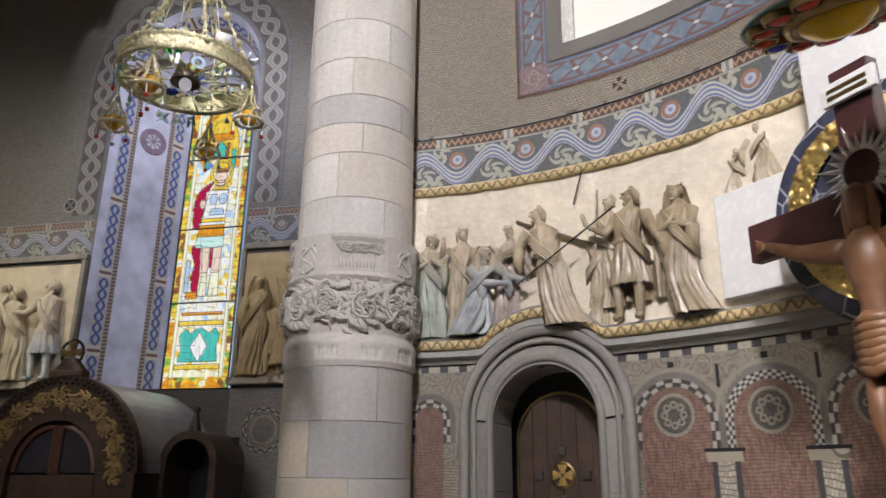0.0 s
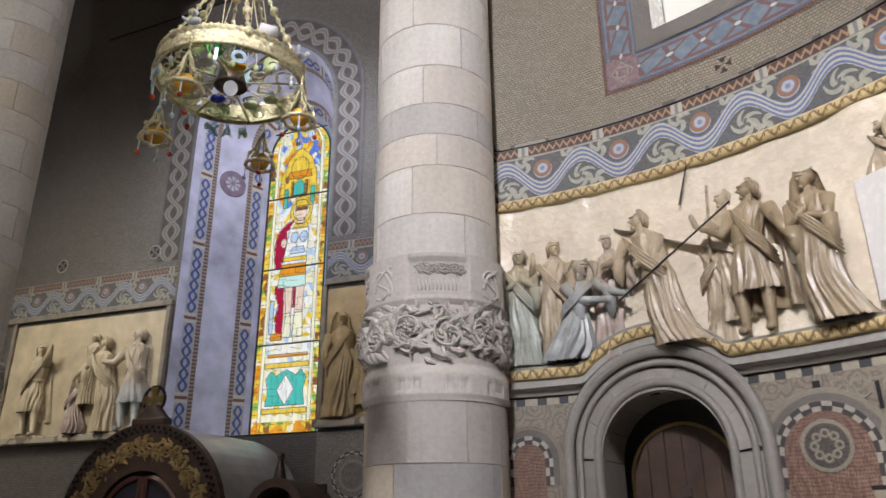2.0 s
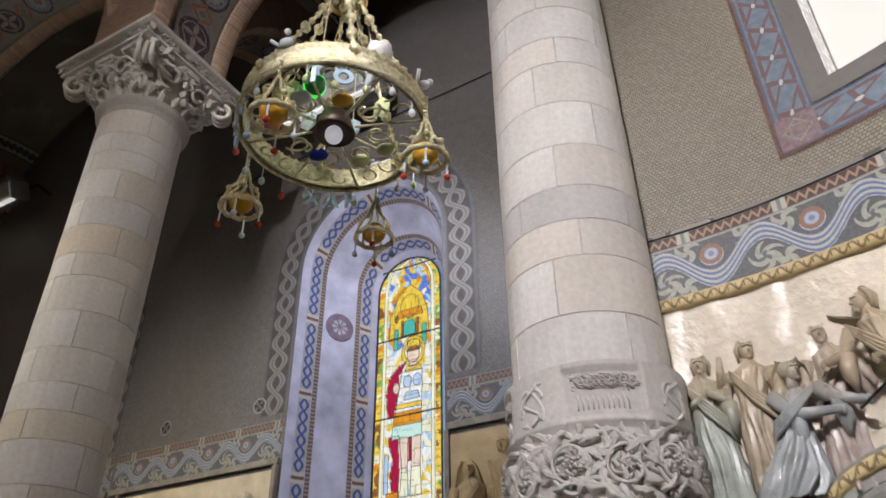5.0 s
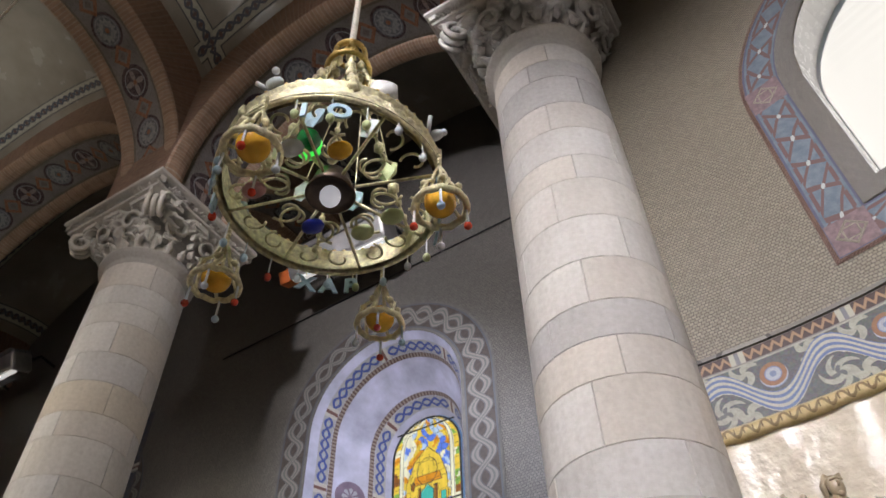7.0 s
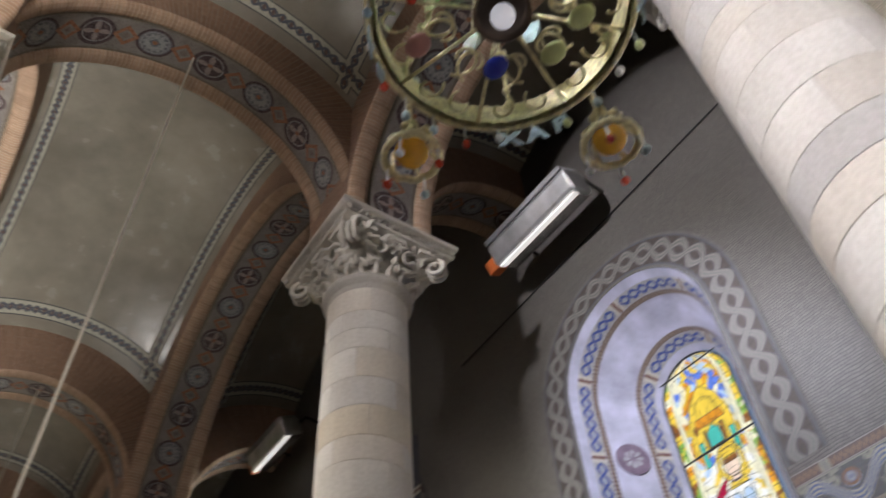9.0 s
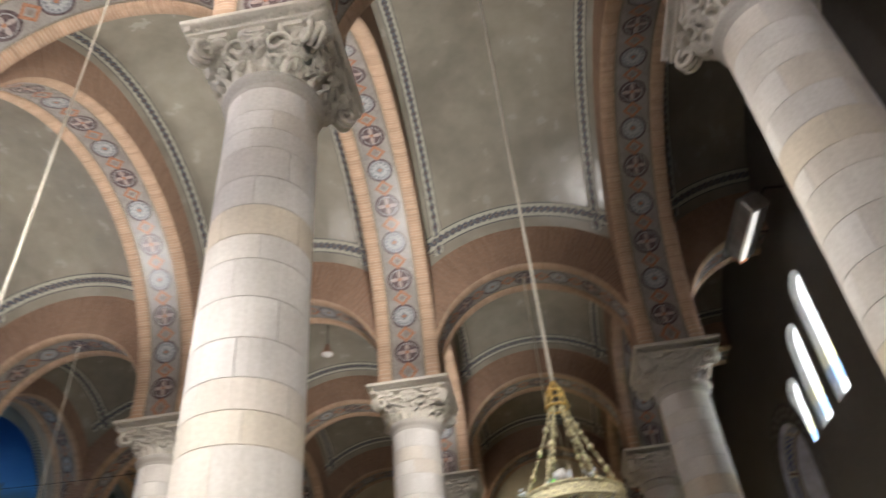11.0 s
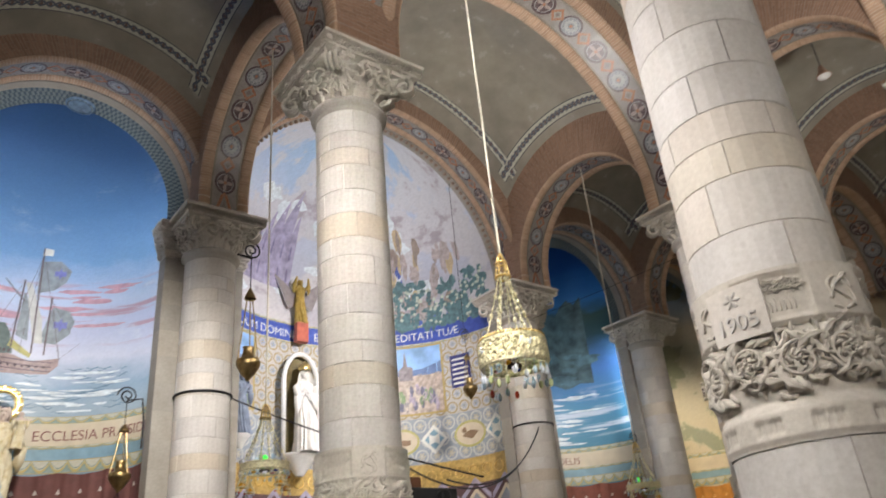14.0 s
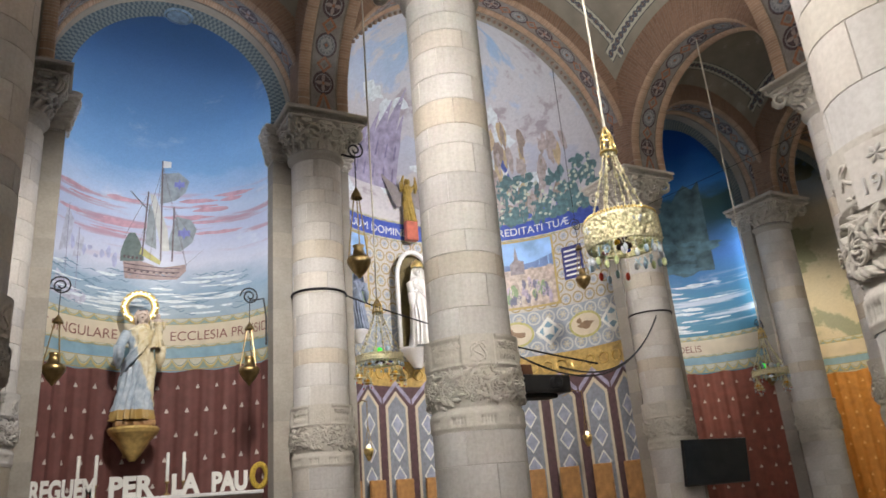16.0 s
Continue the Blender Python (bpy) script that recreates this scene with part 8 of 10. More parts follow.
for key, txts, cur in (("ship", (("M ET SINGULARE", -2.62), ("ECCLESIA PRÆSIDIUM", 0.40)), CURTAIN), ("storm", (("INTERCESSOR IN COELIS", -1.6),), RED2_CURTAIN), ("gold", (("HABITABIT", -0.9),), ORANGE_CURTAIN)):
    apse_band(key, 5.17, 5.30, SAGE_BAND, "patterned sage and cream band")
    apse_band(key, 4.74, 5.17, CREAM_BAND, "cream inscription band")
    apse_band(key, 4.70, 4.76, SAGE_BAND, "", 0.010)
    apse_band(key, 4.50, 4.70, AQUA, "pale blue painted band")
    apse_band(key, 4.26, 4.50, SAGE_BAND, "scalloped sage and gold band")
    for t, s in txts:
        lettering(key, t, s, 4.85, 0.27, LETTER_RED)
    L = TABLES[key][-1]
    bm = bmesh.new()
    def cloth(a, b):
        s = (a - 0.5) * (L - 0.1)
        fold = 0.05 + 0.035 * math.cos(s * 17 + 0.6 * math.sin(s * 3)) + 0.012 * math.cos(s * 41)
        sag = 0.05 * abs(math.sin(s * 3.4)) * (b > 0.97)
        return on_apse(key, s, 0.1 + 4.17 * b - sag, fold * (1 - 0.55 * b) + 0.012)
    sheet(bm, cloth, 200, 12, lambda a, b: (a * L, b * 4.2))
    tagged(part("wall_curtain", bm, cur, None, "", True), "dark red curtain with small pale motifs hung round the apse" if key != "gold" else "orange curtain hung in soft folds round the apse", "curtain")

# the ship
HULL = plain("hull_paint", (0.34, 0.25, 0.24), 0.45, 0, 0.25, 10, 0)
HULL_D = plain("stern_paint", (0.12, 0.16, 0.15), 0.45, 0, 0.25, 10, 0)
SAIL = plain("sail_paint", (0.28, 0.32, 0.34), 0.45, 0, 0.25, 7, 0)
SAIL_L = plain("pale_sail_paint", (0.55, 0.55, 0.52), 0.45, 0, 0.15, 7, 0)
MAST = plain("mast_paint", (0.14, 0.11, 0.12), 0.5, 0, 0.2, 10, 0)
OCHRE_P = plain("ochre_paint", (0.45, 0.42, 0.16), 0.5, 0, 0.2, 10, 0)
VIOLET_P = plain("violet_paint", (0.20, 0.22, 0.52), 0.5, 0, 0.2, 10, 0)
FOAM = plain("foam_paint", (0.66, 0.72, 0.74), 0.5, 0, 0.2, 10, 0)


def shapes(key, mat, label, polys, off=0.008):
    bm = bmesh.new()
    for p in polys:
        paint(bm, key, p)
    return part("painted_shape", settle(bm, key, off), mat, MURAL[key], label)


X0 = 0.05
random.seed(17)
shapes("ship", plain("trough_paint", (0.13, 0.22, 0.30), 0.5, 0, 0.3, 8, 0), "painted dark wave troughs", [[(x + w * k / 6, z + 0.022 * math.sin(k * 1.3 + x) + 0.012 * (1 - abs(k - 3) / 3)) for k in range(7)] + [(x + w * k / 6, z - 0.006 + 0.022 * math.sin(k * 1.3 + x)) for k in range(6, -1, -1)] for x, z, w in [(random.uniform(-2.2, 1.9), random.uniform(5.36, 6.25), random.uniform(0.15, 0.45)) for _ in range(90)]], 0.0085)
shapes("ship", HULL, "painted pink-brown hull", [[(X0 - 0.55, 6.08), (X0 + 0.45, 6.12), (X0 + 0.62, 6.30), (X0 + 0.60, 6.44), (X0 + 0.1, 6.36), (X0 - 0.15, 6.45), (X0 - 0.62, 6.55)]])
shapes("ship", plain("hull_line", (0.09, 0.06, 0.07), 0.5), "painted hull strakes and gun ports", [[(X0 - 0.58, z), (X0 + 0.5, z - 0.04), (X0 + 0.5, z - 0.025), (X0 - 0.58, z + 0.018)] for z in (6.20, 6.29, 6.38)] + [[(x, 6.235), (x + 0.045, 6.235), (x + 0.045, 6.275), (x, 6.275)] for x in [X0 - 0.5 + 0.12 * k for k in range(8)]] + [[(x, 6.5), (x + 0.04, 6.5), (x + 0.04, 6.56), (x, 6.56)] for x in [X0 - 0.6 + 0.08 * k for k in range(5)]], 0.0125)
shapes("ship", plain("rigging_paint", (0.16, 0.14, 0.16), 0.5), "painted rigging lines", [[(a, b), (a + 0.008, b), (c + 0.008, d), (c, d)] for a, b, c, d in ((X0 - 0.6, 6.95, X0 - 0.22, 7.9), (X0 - 0.1, 6.5, X0 + 0.05, 8.4), (X0 + 0.6, 6.44, X0 + 0.08, 8.6), (X0 + 0.62, 6.4, X0 + 0.34, 7.65), (X0 - 0.3, 6.9, X0 + 0.05, 8.5), (X0 + 0.75, 6.95, X0 + 0.35, 7.6), (X0 + 0.95, 6.75, X0 + 0.6, 6.42))], 0.0165)
shapes("ship", HULL_D, "painted dark stern castle", [[(X0 - 0.66, 6.42), (X0 - 0.20, 6.48), (X0 - 0.22, 6.62), (X0 - 0.30, 6.90), (X0 - 0.40, 7.06), (X0 - 0.52, 7.04), (X0 - 0.60, 6.85), (X0 - 0.66, 6.62)]], 0.010)
shapes("ship", OCHRE_P, "painted ochre gunwale", [[(X0 - 0.30, 6.62), (X0 + 0.1, 6.42), (X0 + 0.12, 6.50), (X0 - 0.26, 6.78)]], 0.012)
shapes("ship", SAIL, "painted grey billowing sails", [[(X0 + 0.05, 7.75), (X0 + 0.35, 7.85), (X0 + 0.55, 8.05), (X0 + 0.62, 8.30), (X0 + 0.40, 8.50), (X0 + 0.05, 8.45), (X0 + 0.20, 8.2)], [(X0 + 0.20, 6.75), (X0 + 0.50, 6.72), (X0 + 0.72, 6.92), (X0 + 0.80, 7.20), (X0 + 0.68, 7.42), (X0 + 0.38, 7.50), (X0 + 0.45, 7.1)], [(X0 - 0.20, 6.85), (X0 + 0.02, 6.75), (X0 - 0.02, 7.5), (X0 - 0.16, 7.75)]], 0.010)
shapes("ship", SAIL_L, "painted pale sail", [[(X0 - 0.16, 7.95), (X0 - 0.05, 7.95), (X0 + 0.22, 7.2), (X0 + 0.28, 6.72), (X0 + 0.12, 6.72)]], 0.014)
shapes("ship", VIOLET_P, "painted violet stars on the sails", [[(x + r * math.cos(k * math.pi / 6) * (1 if k % 2 else 0.5), z + r * math.sin(k * math.pi / 6) * (1 if k % 2 else 0.5)) for k in range(12)] for x, z, r in ((X0 + 0.42, 8.22, 0.12), (X0 + 0.55, 7.12, 0.14))], 0.015)
shapes("ship", MAST, "painted masts and yards", [[(x0, z0), (x0 + 0.03, z0), (x1 + 0.03, z1), (x1, z1)] for x0, z0, x1, z1 in ((X0 - 0.26, 6.6, X0 - 0.20, 8.0), (X0 + 0.10, 6.5, X0 + 0.05, 8.75), (X0 + 0.32, 6.5, X0 + 0.32, 7.7), (X0 - 0.55, 7.95, X0 - 0.15, 7.55), (X0 + 0.0, 8.5, X0 + 0.42, 8.52), (X0 + 0.05, 7.62, X0 + 0.5, 7.68))], 0.017)
shapes("ship", LETTER_PALE, "painted white flag", [[(X0 + 0.05, 8.58), (X0 + 0.24, 8.60), (X0 + 0.24, 8.74), (X0 + 0.05, 8.75)]], 0.016)
random.seed(3)
def blob_poly(x, z, w, hh, n=12, rough=0.35):
    return [(x + w * math.cos(2 * math.pi * k / n) * (1 + random.uniform(-rough, rough)), z + hh * math.sin(2 * math.pi * k / n) * (1 + random.uniform(-rough, rough))) for k in range(n)]
shapes("ship", FOAM, "painted foam and pale waves", [blob_poly(random.uniform(-2.0, 2.0), random.uniform(5.38, 6.15), random.uniform(0.12, 0.4), random.uniform(0.012, 0.03)) for k in range(44)], 0.009)
shapes("ship", plain("haze_paint", (0.40, 0.42, 0.60), 0.5, 0, 0.2, 8, 0), "painted lilac far ships and coast", [blob_poly(-1.75 + 0.13 * k, 6.5 + 0.08 * math.sin(k * 2.1), 0.05, 0.10 + 0.06 * math.sin(k)) for k in range(9)], 0.007)
shapes("ship", plain("pink_cloud", (0.56, 0.33, 0.40), 0.5, 0, 0.2, 8, 0), "painted rosy cloud streaks", [blob_poly(random.choice((-1, 1)) * random.uniform(0.5, 1.9), random.uniform(7.0, 8.0), random.uniform(0.2, 0.5), random.uniform(0.02, 0.06)) for k in range(20)], 0.007)
shapes("ship", plain("far_ship_paint", (0.46, 0.47, 0.56), 0.5, 0, 0.25, 8, 0), "painted pale second ship", [[(-2.05, 5.52), (-1.30, 5.42), (-1.18, 5.60), (-1.52, 5.72), (-1.95, 5.98)], [(-1.95, 6.30), (-1.72, 6.42), (-1.62, 7.0), (-1.82, 7.25), (-1.86, 6.7)], [(-1.60, 6.28), (-1.42, 6.34), (-1.36, 6.72), (-1.52, 6.80)]], 0.0075)
shapes("ship", plain("far_line_paint", (0.20, 0.19, 0.27), 0.5), "painted lines of the second ship", [[(a, b), (a + 0.012, b), (c + 0.012, d), (c, d)] for a, b, c, d in ((-1.75, 5.7, -1.78, 7.3), (-1.48, 5.65, -1.5, 6.9), (-2.02, 5.62, -1.25, 5.52), (-2.0, 5.74, -1.3, 5.62), (-1.98, 5.86, -1.5, 5.70))], 0.010)
esc = part("escutcheon", bmesh.new(), plain("shield_paint", (0.16, 0.26, 0.38), 0.5, 0, 0.4, 14, 0.004), MURAL["ship"])
bm = bmesh.new()
lathe(bm, [(0.0, 0.05), (0.16, 0.04), (0.19, 0.06), (0.22, 0.03), (0.23, 0.0)], 28)
bm.to_mesh(esc.data)
esc.matrix_basis = pose(APSES["ship"][0], END_Y - 0.17, 10.82, 90, 0, 0) @ Matrix.Diagonal((1.2, 0.8, 1, 1))
tagged(esc, "pale blue painted shield at the crown of the arch")

# storm: mountain, rainbow, breakers
ridge = [(-2.2 + 0.22 * k, 7.7 + 0.115 * k + 0.16 * math.sin(k * 1.9) + 0.10 * math.sin(k * 4.3)) for k in range(21)]
foot = [(2.2 - 0.22 * k, 7.15 + 0.10 * math.sin(k * 1.3) + 0.05 * math.sin(k * 3.1)) for k in range(21)]
shapes("storm", plain("mountain_paint", (0.07, 0.125, 0.14), 0.5, 0, 0.6, 3, 0), "painted dark green mountain", [ridge + foot])
shapes("storm", plain("slope_paint", (0.09, 0.17, 0.20), 0.5, 0, 0.5, 3, 0), "painted slopes in mist", [blob_poly(random.uniform(-1.6, 2.0), random.uniform(7.25, 8.1), random.uniform(0.15, 0.5), random.uniform(0.06, 0.16), 14, 0.45) for k in range(16)], 0.011)
for i, tone in enumerate(((0.5, 0.25, 0.25), (0.55, 0.5, 0.25), (0.3, 0.5, 0.4), (0.3, 0.35, 0.6))):
    r = 2.3 - 0.11 * i
    shapes("storm", plain("rainbow_paint", tone, 0.5, 0, 0.2, 6, 0), "painted rainbow stripe", [[(-1.9 + r * math.cos(t), 6.1 + r * math.sin(t)) for t in [0.35 + 0.1 * k for k in range(12)]] + [(-1.9 + (r - 0.1) * math.cos(t), 6.1 + (r - 0.1) * math.sin(t)) for t in [1.45 - 0.1 * k for k in range(12)]]], 0.010 + 0.002 * i)
shapes("storm", FOAM, "painted white breakers", [blob_poly(random.uniform(-2.0, 2.0), random.uniform(5.4, 7.0), random.uniform(0.2, 0.55), random.uniform(0.02, 0.05), 14, 0.5) for k in range(46)], 0.009)

# main apse: painted towers, figures as plain shapes, plants
L2 = plain("lilac_paint", (0.36, 0.33, 0.46), 0.5, 0, 0.3, 6, 0)
tow = []
for x, w, z1 in ((-1.9, 0.16, 10.9), (-1.62, 0.15, 11.2), (-1.3, 0.2, 11.5), (-0.95, 0.2, 11.8), (-0.65, 0.15, 11.3), (-2.2, 0.14, 10.5)):
    tow.append([(x - w, 9.4), (x + w, 9.4), (x + w, z1 - 0.7), (x + 0.02, z1), (x - 0.02, z1), (x - w, z1 - 0.7)])
shapes("main", L2, "painted lilac cathedral towers", tow)
shapes("main", plain("dark_lilac", (0.22, 0.20, 0.32), 0.5), "painted tower windows", [[(x - 0.03, z), (x + 0.03, z), (x + 0.03, z + 0.3), (x, z + 0.4), (x - 0.03, z + 0.3)] for x in (-2.2, -1.9, -1.62, -1.3, -0.95, -0.65) for z in (9.6, 10.2)], 0.012)
for tone, spots_ in (((0.30, 0.24, 0.20), 16), ((0.42, 0.36, 0.34), 18), ((0.08, 0.12, 0.40), 6), ((0.50, 0.40, 0.24), 10)):
    shapes("main", plain("robed_paint", tone, 0.5, 0, 0.3, 9, 0), "painted robed shapes among clouds", [blob_poly(random.uniform(0.8, 4.7), random.uniform(8.65, 11.0), random.uniform(0.06, 0.15), random.uniform(0.2, 0.38)) for k in range(spots_ * 2)], 0.008 + 0.002 * spots_ / 6)
shapes("main", plain("leaf_paint", (0.10, 0.19, 0.20), 0.5, 0, 0.4, 9, 0), "painted blue-green plants", [blob_poly(random.uniform(2.1, 5.4), 8.5 + 1.3 * random.random() ** 1.6, random.uniform(0.06, 0.16), random.uniform(0.06, 0.18)) for k in range(170)], 0.014)
shapes("main", plain("flower_paint", (0.50, 0.55, 0.45), 0.5, 0, 0.2, 9, 0), "painted pale flowers", [blob_poly(random.uniform(2.1, 5.4), random.uniform(8.5, 9.7), 0.045, 0.045) for k in range(80)], 0.018)
shapes("main", FOAM, "painted clouds", [blob_poly(random.uniform(-4.0, 4.0), random.uniform(9.0, 12.0), random.uniform(0.2, 0.5), random.uniform(0.1, 0.25)) for k in range(30)], 0.006)
apse_band("main", 8.00, 8.46, BLUE_BAND, "deep blue inscription band")
for z in (7.95, 8.46):
    apse_band("main", z, z + 0.06, SAGE_BAND, "gold dotted edge", 0.010)
lettering("main", "SALVUM FAC POPULUM TUUM DOMINE", -5.6, 8.11, 0.30, LETTER_PALE)
lettering("main", "ET BENEDIC HEREDITATI TUÆ", 0.25, 8.11, 0.30, LETTER_PALE)
def ornament_material(name, ground, line, dot, cell, rows):
    """Painted diaper: interlaced rings with dots in them on a pale ground; u metres along, v 0 to 1 up."""
    n = Nodes(name, 0.5)
    u, v = n.uv()
    t = n.math("MULTIPLY", v, float(rows))
    s_ = n.math("ADD", n.math("DIVIDE", u, cell), n.math("MULTIPLY", n.math("FLOOR", t), 0.5))
    du, dv = n.math("SUBTRACT", n.math("FRACT", s_), 0.5), n.math("SUBTRACT", n.math("FRACT", t), 0.5)
    r = n.math("SQRT", n.math("ADD", n.math("POWER", du, 2.0), n.math("POWER", dv, 2.0)))
    ang = n.math("ARCTAN2", dv, du)
    g, wear = n.noise(30, 3), n.noise(3, 4)
    col = n.ramp(g, [(0.3, tuple(c * 0.8 for c in ground)), (0.7, ground)])
    col = n.mix(n.math("LESS_THAN", n.math("ABSOLUTE", n.math("SUBTRACT", r, 0.40)), 0.055), col, line)
    col = n.mix(n.math("LESS_THAN", r, n.math("MULTIPLY_ADD", n.math("COSINE", n.math("MULTIPLY", ang, 6.0)), 0.08, 0.19)), col, dot)
    col = n.mix(n.math("LESS_THAN", r, 0.06), col, line)
    return n.done(n.mix(0.4, col, n.ramp(wear, [(0.3, (0.7, 0.7, 0.7)), (0.7, (1, 1, 1))]), "MULTIPLY"))


apse_band("main", 5.95, 8.0, ornament_material("pale_ornament", (0.56, 0.53, 0.48), (0.36, 0.28, 0.14), (0.30, 0.36, 0.46), 0.34, 6), "pale field of painted rings and flowers", 0.004)
CITY_SKY = plain("city_sky", (0.25, 0.42, 0.68), 0.45, 0, 0.3, 2, 0)
CITY = plain("city_ground", (0.46, 0.38, 0.32), 0.5, 0, 0.4, 9, 0)
for s0, s1 in ((1.75, 3.75), (-3.6, -1.6)):
    shapes("main", CITY_SKY, "painted view of a town, blue sky", [[(s0, 7.1), (s1, 7.1), (s1, 7.9), (s0, 7.9)]], 0.008)
    shapes("main", CITY, "painted view of a town, houses", [[(s0, 6.1), (s1, 6.1), (s1, 7.15), (s0, 7.15)]], 0.009)
    shapes("main", plain("far_hill", (0.15, 0.22, 0.40), 0.5, 0, 0.2, 5, 0), "painted blue hills", [[(s0, 7.12), (s1, 7.12), (s1, 7.45), (s1 - 0.5, 7.30), (s0 + 0.9, 7.25), (s0 + 0.4, 7.32)]], 0.010)
    xx = s0 + 1.0
    shapes("main", plain("church_paint", (0.26, 0.23, 0.24), 0.5, 0, 0.3, 9, 0), "painted church with a spire", [[(xx - 0.18, 7.0), (xx + 0.2, 7.0), (xx + 0.2, 7.35), (xx + 0.06, 7.4), (xx, 7.8), (xx - 0.06, 7.4), (xx - 0.18, 7.3)]], 0.012)
    for tone in ((0.16, 0.16, 0.22), (0.40, 0.34, 0.42), (0.22, 0.30, 0.16), (0.55, 0.48, 0.40)):
        shapes("main", plain("crowd_paint", tone, 0.5, 0, 0.3, 9, 0), "painted crowd as plain shapes", [blob_poly(random.uniform(s0 + 0.15, s1 - 0.15), random.uniform(6.2, 6.75), 0.06, 0.14) for k in range(14)], 0.014)
    fr = [(s0, 6.1), (s1, 6.1), (s1, 7.9), (s0, 7.9)]
    shapes("main", SAGE_BAND, "dotted frame", [[(s0 - 0.06, 6.04), (s1 + 0.06, 6.04), (s1 + 0.06, 6.1), (s0 - 0.06, 6.1)], [(s0 - 0.06, 7.9), (s1 + 0.06, 7.9), (s1 + 0.06, 7.94), (s0 - 0.06, 7.94)], [(s0 - 0.06, 6.1), (s0, 6.1), (s0, 7.9), (s0 - 0.06, 7.9)], [(s1, 6.1), (s1 + 0.06, 6.1), (s1 + 0.06, 7.9), (s1, 7.9)]], 0.016)
apse_band("main", 4.78, 5.95, ornament_material("grey_ornament", (0.36, 0.40, 0.45), (0.55, 0.55, 0.52), (0.52, 0.47, 0.36), 0.39, 3), "grey and white ornamented band", 0.005)
for s in (-4.3, -2.6, 2.55, 4.4):
    el = lambda rx, rz: [(s + rx * math.cos(k * math.pi / 12), 5.38 + rz * math.sin(k * math.pi / 12)) for k in range(24)]
    shapes("main", OCHRE_P, "gold oval rim", [el(0.46, 0.34)], 0.010)
    shapes("main", CREAM_BAND, "cream oval field", [el(0.40, 0.28)], 0.014)
    shapes("main", plain("lamb_paint", (0.26, 0.17, 0.10), 0.5), "brown painted emblem", [blob_poly(s, 5.36, 0.22, 0.09), blob_poly(s - 0.16, 5.48, 0.07, 0.07)], 0.018)
for s in (-3.45, 3.4, 5.2):
    shapes("main", LETTER_PALE, "white lozenge ornament", [[(s - 0.36, 5.38), (s, 5.0), (s + 0.36, 5.38), (s, 5.76)]], 0.010)
    shapes("main", AQUA, "grey-blue lozenge", [[(s - 0.26, 5.38), (s, 5.12), (s + 0.26, 5.38), (s, 5.64)]], 0.014)
    shapes("main", LETTER_PALE, "white flower", [[(s + 0.2 * math.cos(k * math.pi / 4) * (1 if k % 2 else 0.4), 5.38 + 0.2 * math.sin(k * math.pi / 4) * (1 if k % 2 else 0.4)) for k in range(8)]], 0.018)
GOLD_PAINT = plain("gold_paint", (0.52, 0.36, 0.12), 0.4, 0.2, 0.3, 9, 0.004)
apse_band("main", 4.15, 4.78, GOLD_PAINT, "gold and brown arched band", 0.006)
L = TABLES["main"][-1]
for k in range(30):
    s = -L / 2 + 0.2 + k * (L - 0.4) / 29
    bm = bmesh.new()
    pts = [(s + 0.13 * math.cos(q), 4.46 + 0.13 * math.sin(q)) for q in [j * math.pi / 8 for j in range(17)]]
    tube(bm, [on_apse("main", a, z, 0.015) for a, z in pts], 0.018, 5)
    part("gold_scroll", bm, GOLD, MURAL["main"])
# gothic panelling
GREY_PANEL = plain("grey_blue_panel", (0.24, 0.26, 0.30), 0.5, 0, 0.2, 12, 0.003)
BROWN_PANEL = plain("brown_panel", (0.10, 0.055, 0.06), 0.5, 0, 0.25, 9, 0.003)
apse_band("main", 0.2, 4.16, BROWN_PANEL, "brown panelled dado", 0.006)
for k in range(13):
    s = -L / 2 + 0.45 + k * (L - 0.9) / 12
    g = lambda w, top, bot: [(s - w, bot), (s + w, bot), (s + w, top - w * 1.1), (s, top), (s - w, top - w * 1.1)]
    shapes("main", CREAM_BAND, "cream gabled frame", [g(0.33, 4.05, 0.3)], 0.012)
    shapes("main", GREY_PANEL, "grey-blue gabled panel", [g(0.26, 3.93, 0.4)], 0.018)
    shapes("main", L2, "violet gable line", [[(s - 0.42, 3.72), (s, 4.16), (s + 0.42, 3.72), (s + 0.42, 3.86), (s, 4.3), (s - 0.42, 3.86)]], 0.024)
    for z in (3.25, 2.65, 2.05, 1.45):
        shapes("main", LETTER_PALE, "pale diamond outline", [[(s - 0.19, z), (s, z - 0.27), (s + 0.19, z), (s, z + 0.27)]], 0.022)
        shapes("main", plain("lavender", (0.34, 0.36, 0.47), 0.5), "lavender diamond", [[(s - 0.15, z), (s, z - 0.21), (s + 0.15, z), (s, z + 0.21)]], 0.026)
    tagged(part("choir_seat_back", box(bmesh.new(), -0.24, 0.24, -0.04, 0.04, 0.0, 2.0, 0.02), plain("honey_wood", (0.42, 0.22, 0.08), 0.45, 0, 0.3, 6, 0.004)), "honey-coloured wooden seat back along the apse", "seat back", "seat backs of the choir").matrix_basis = (lambda p, q: Matrix.Translation((p.x, p.y, 0)) @ pose(0, 0, 0, 0, 0, math.degrees(math.atan2(q.y - p.y, q.x - p.x))))(on_apse("main", s, 0, 0.18), on_apse("main", s + 0.1, 0, 0.18))

# niche with a white statue in the main apse
nic = thing("statue_niche", "pale carved gothic niche on the apse wall", "niche", Matrix.Translation((-10.78, -13.70, 5.05)))
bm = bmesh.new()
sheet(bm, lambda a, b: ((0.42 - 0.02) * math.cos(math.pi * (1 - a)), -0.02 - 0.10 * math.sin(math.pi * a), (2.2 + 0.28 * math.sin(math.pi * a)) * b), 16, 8)
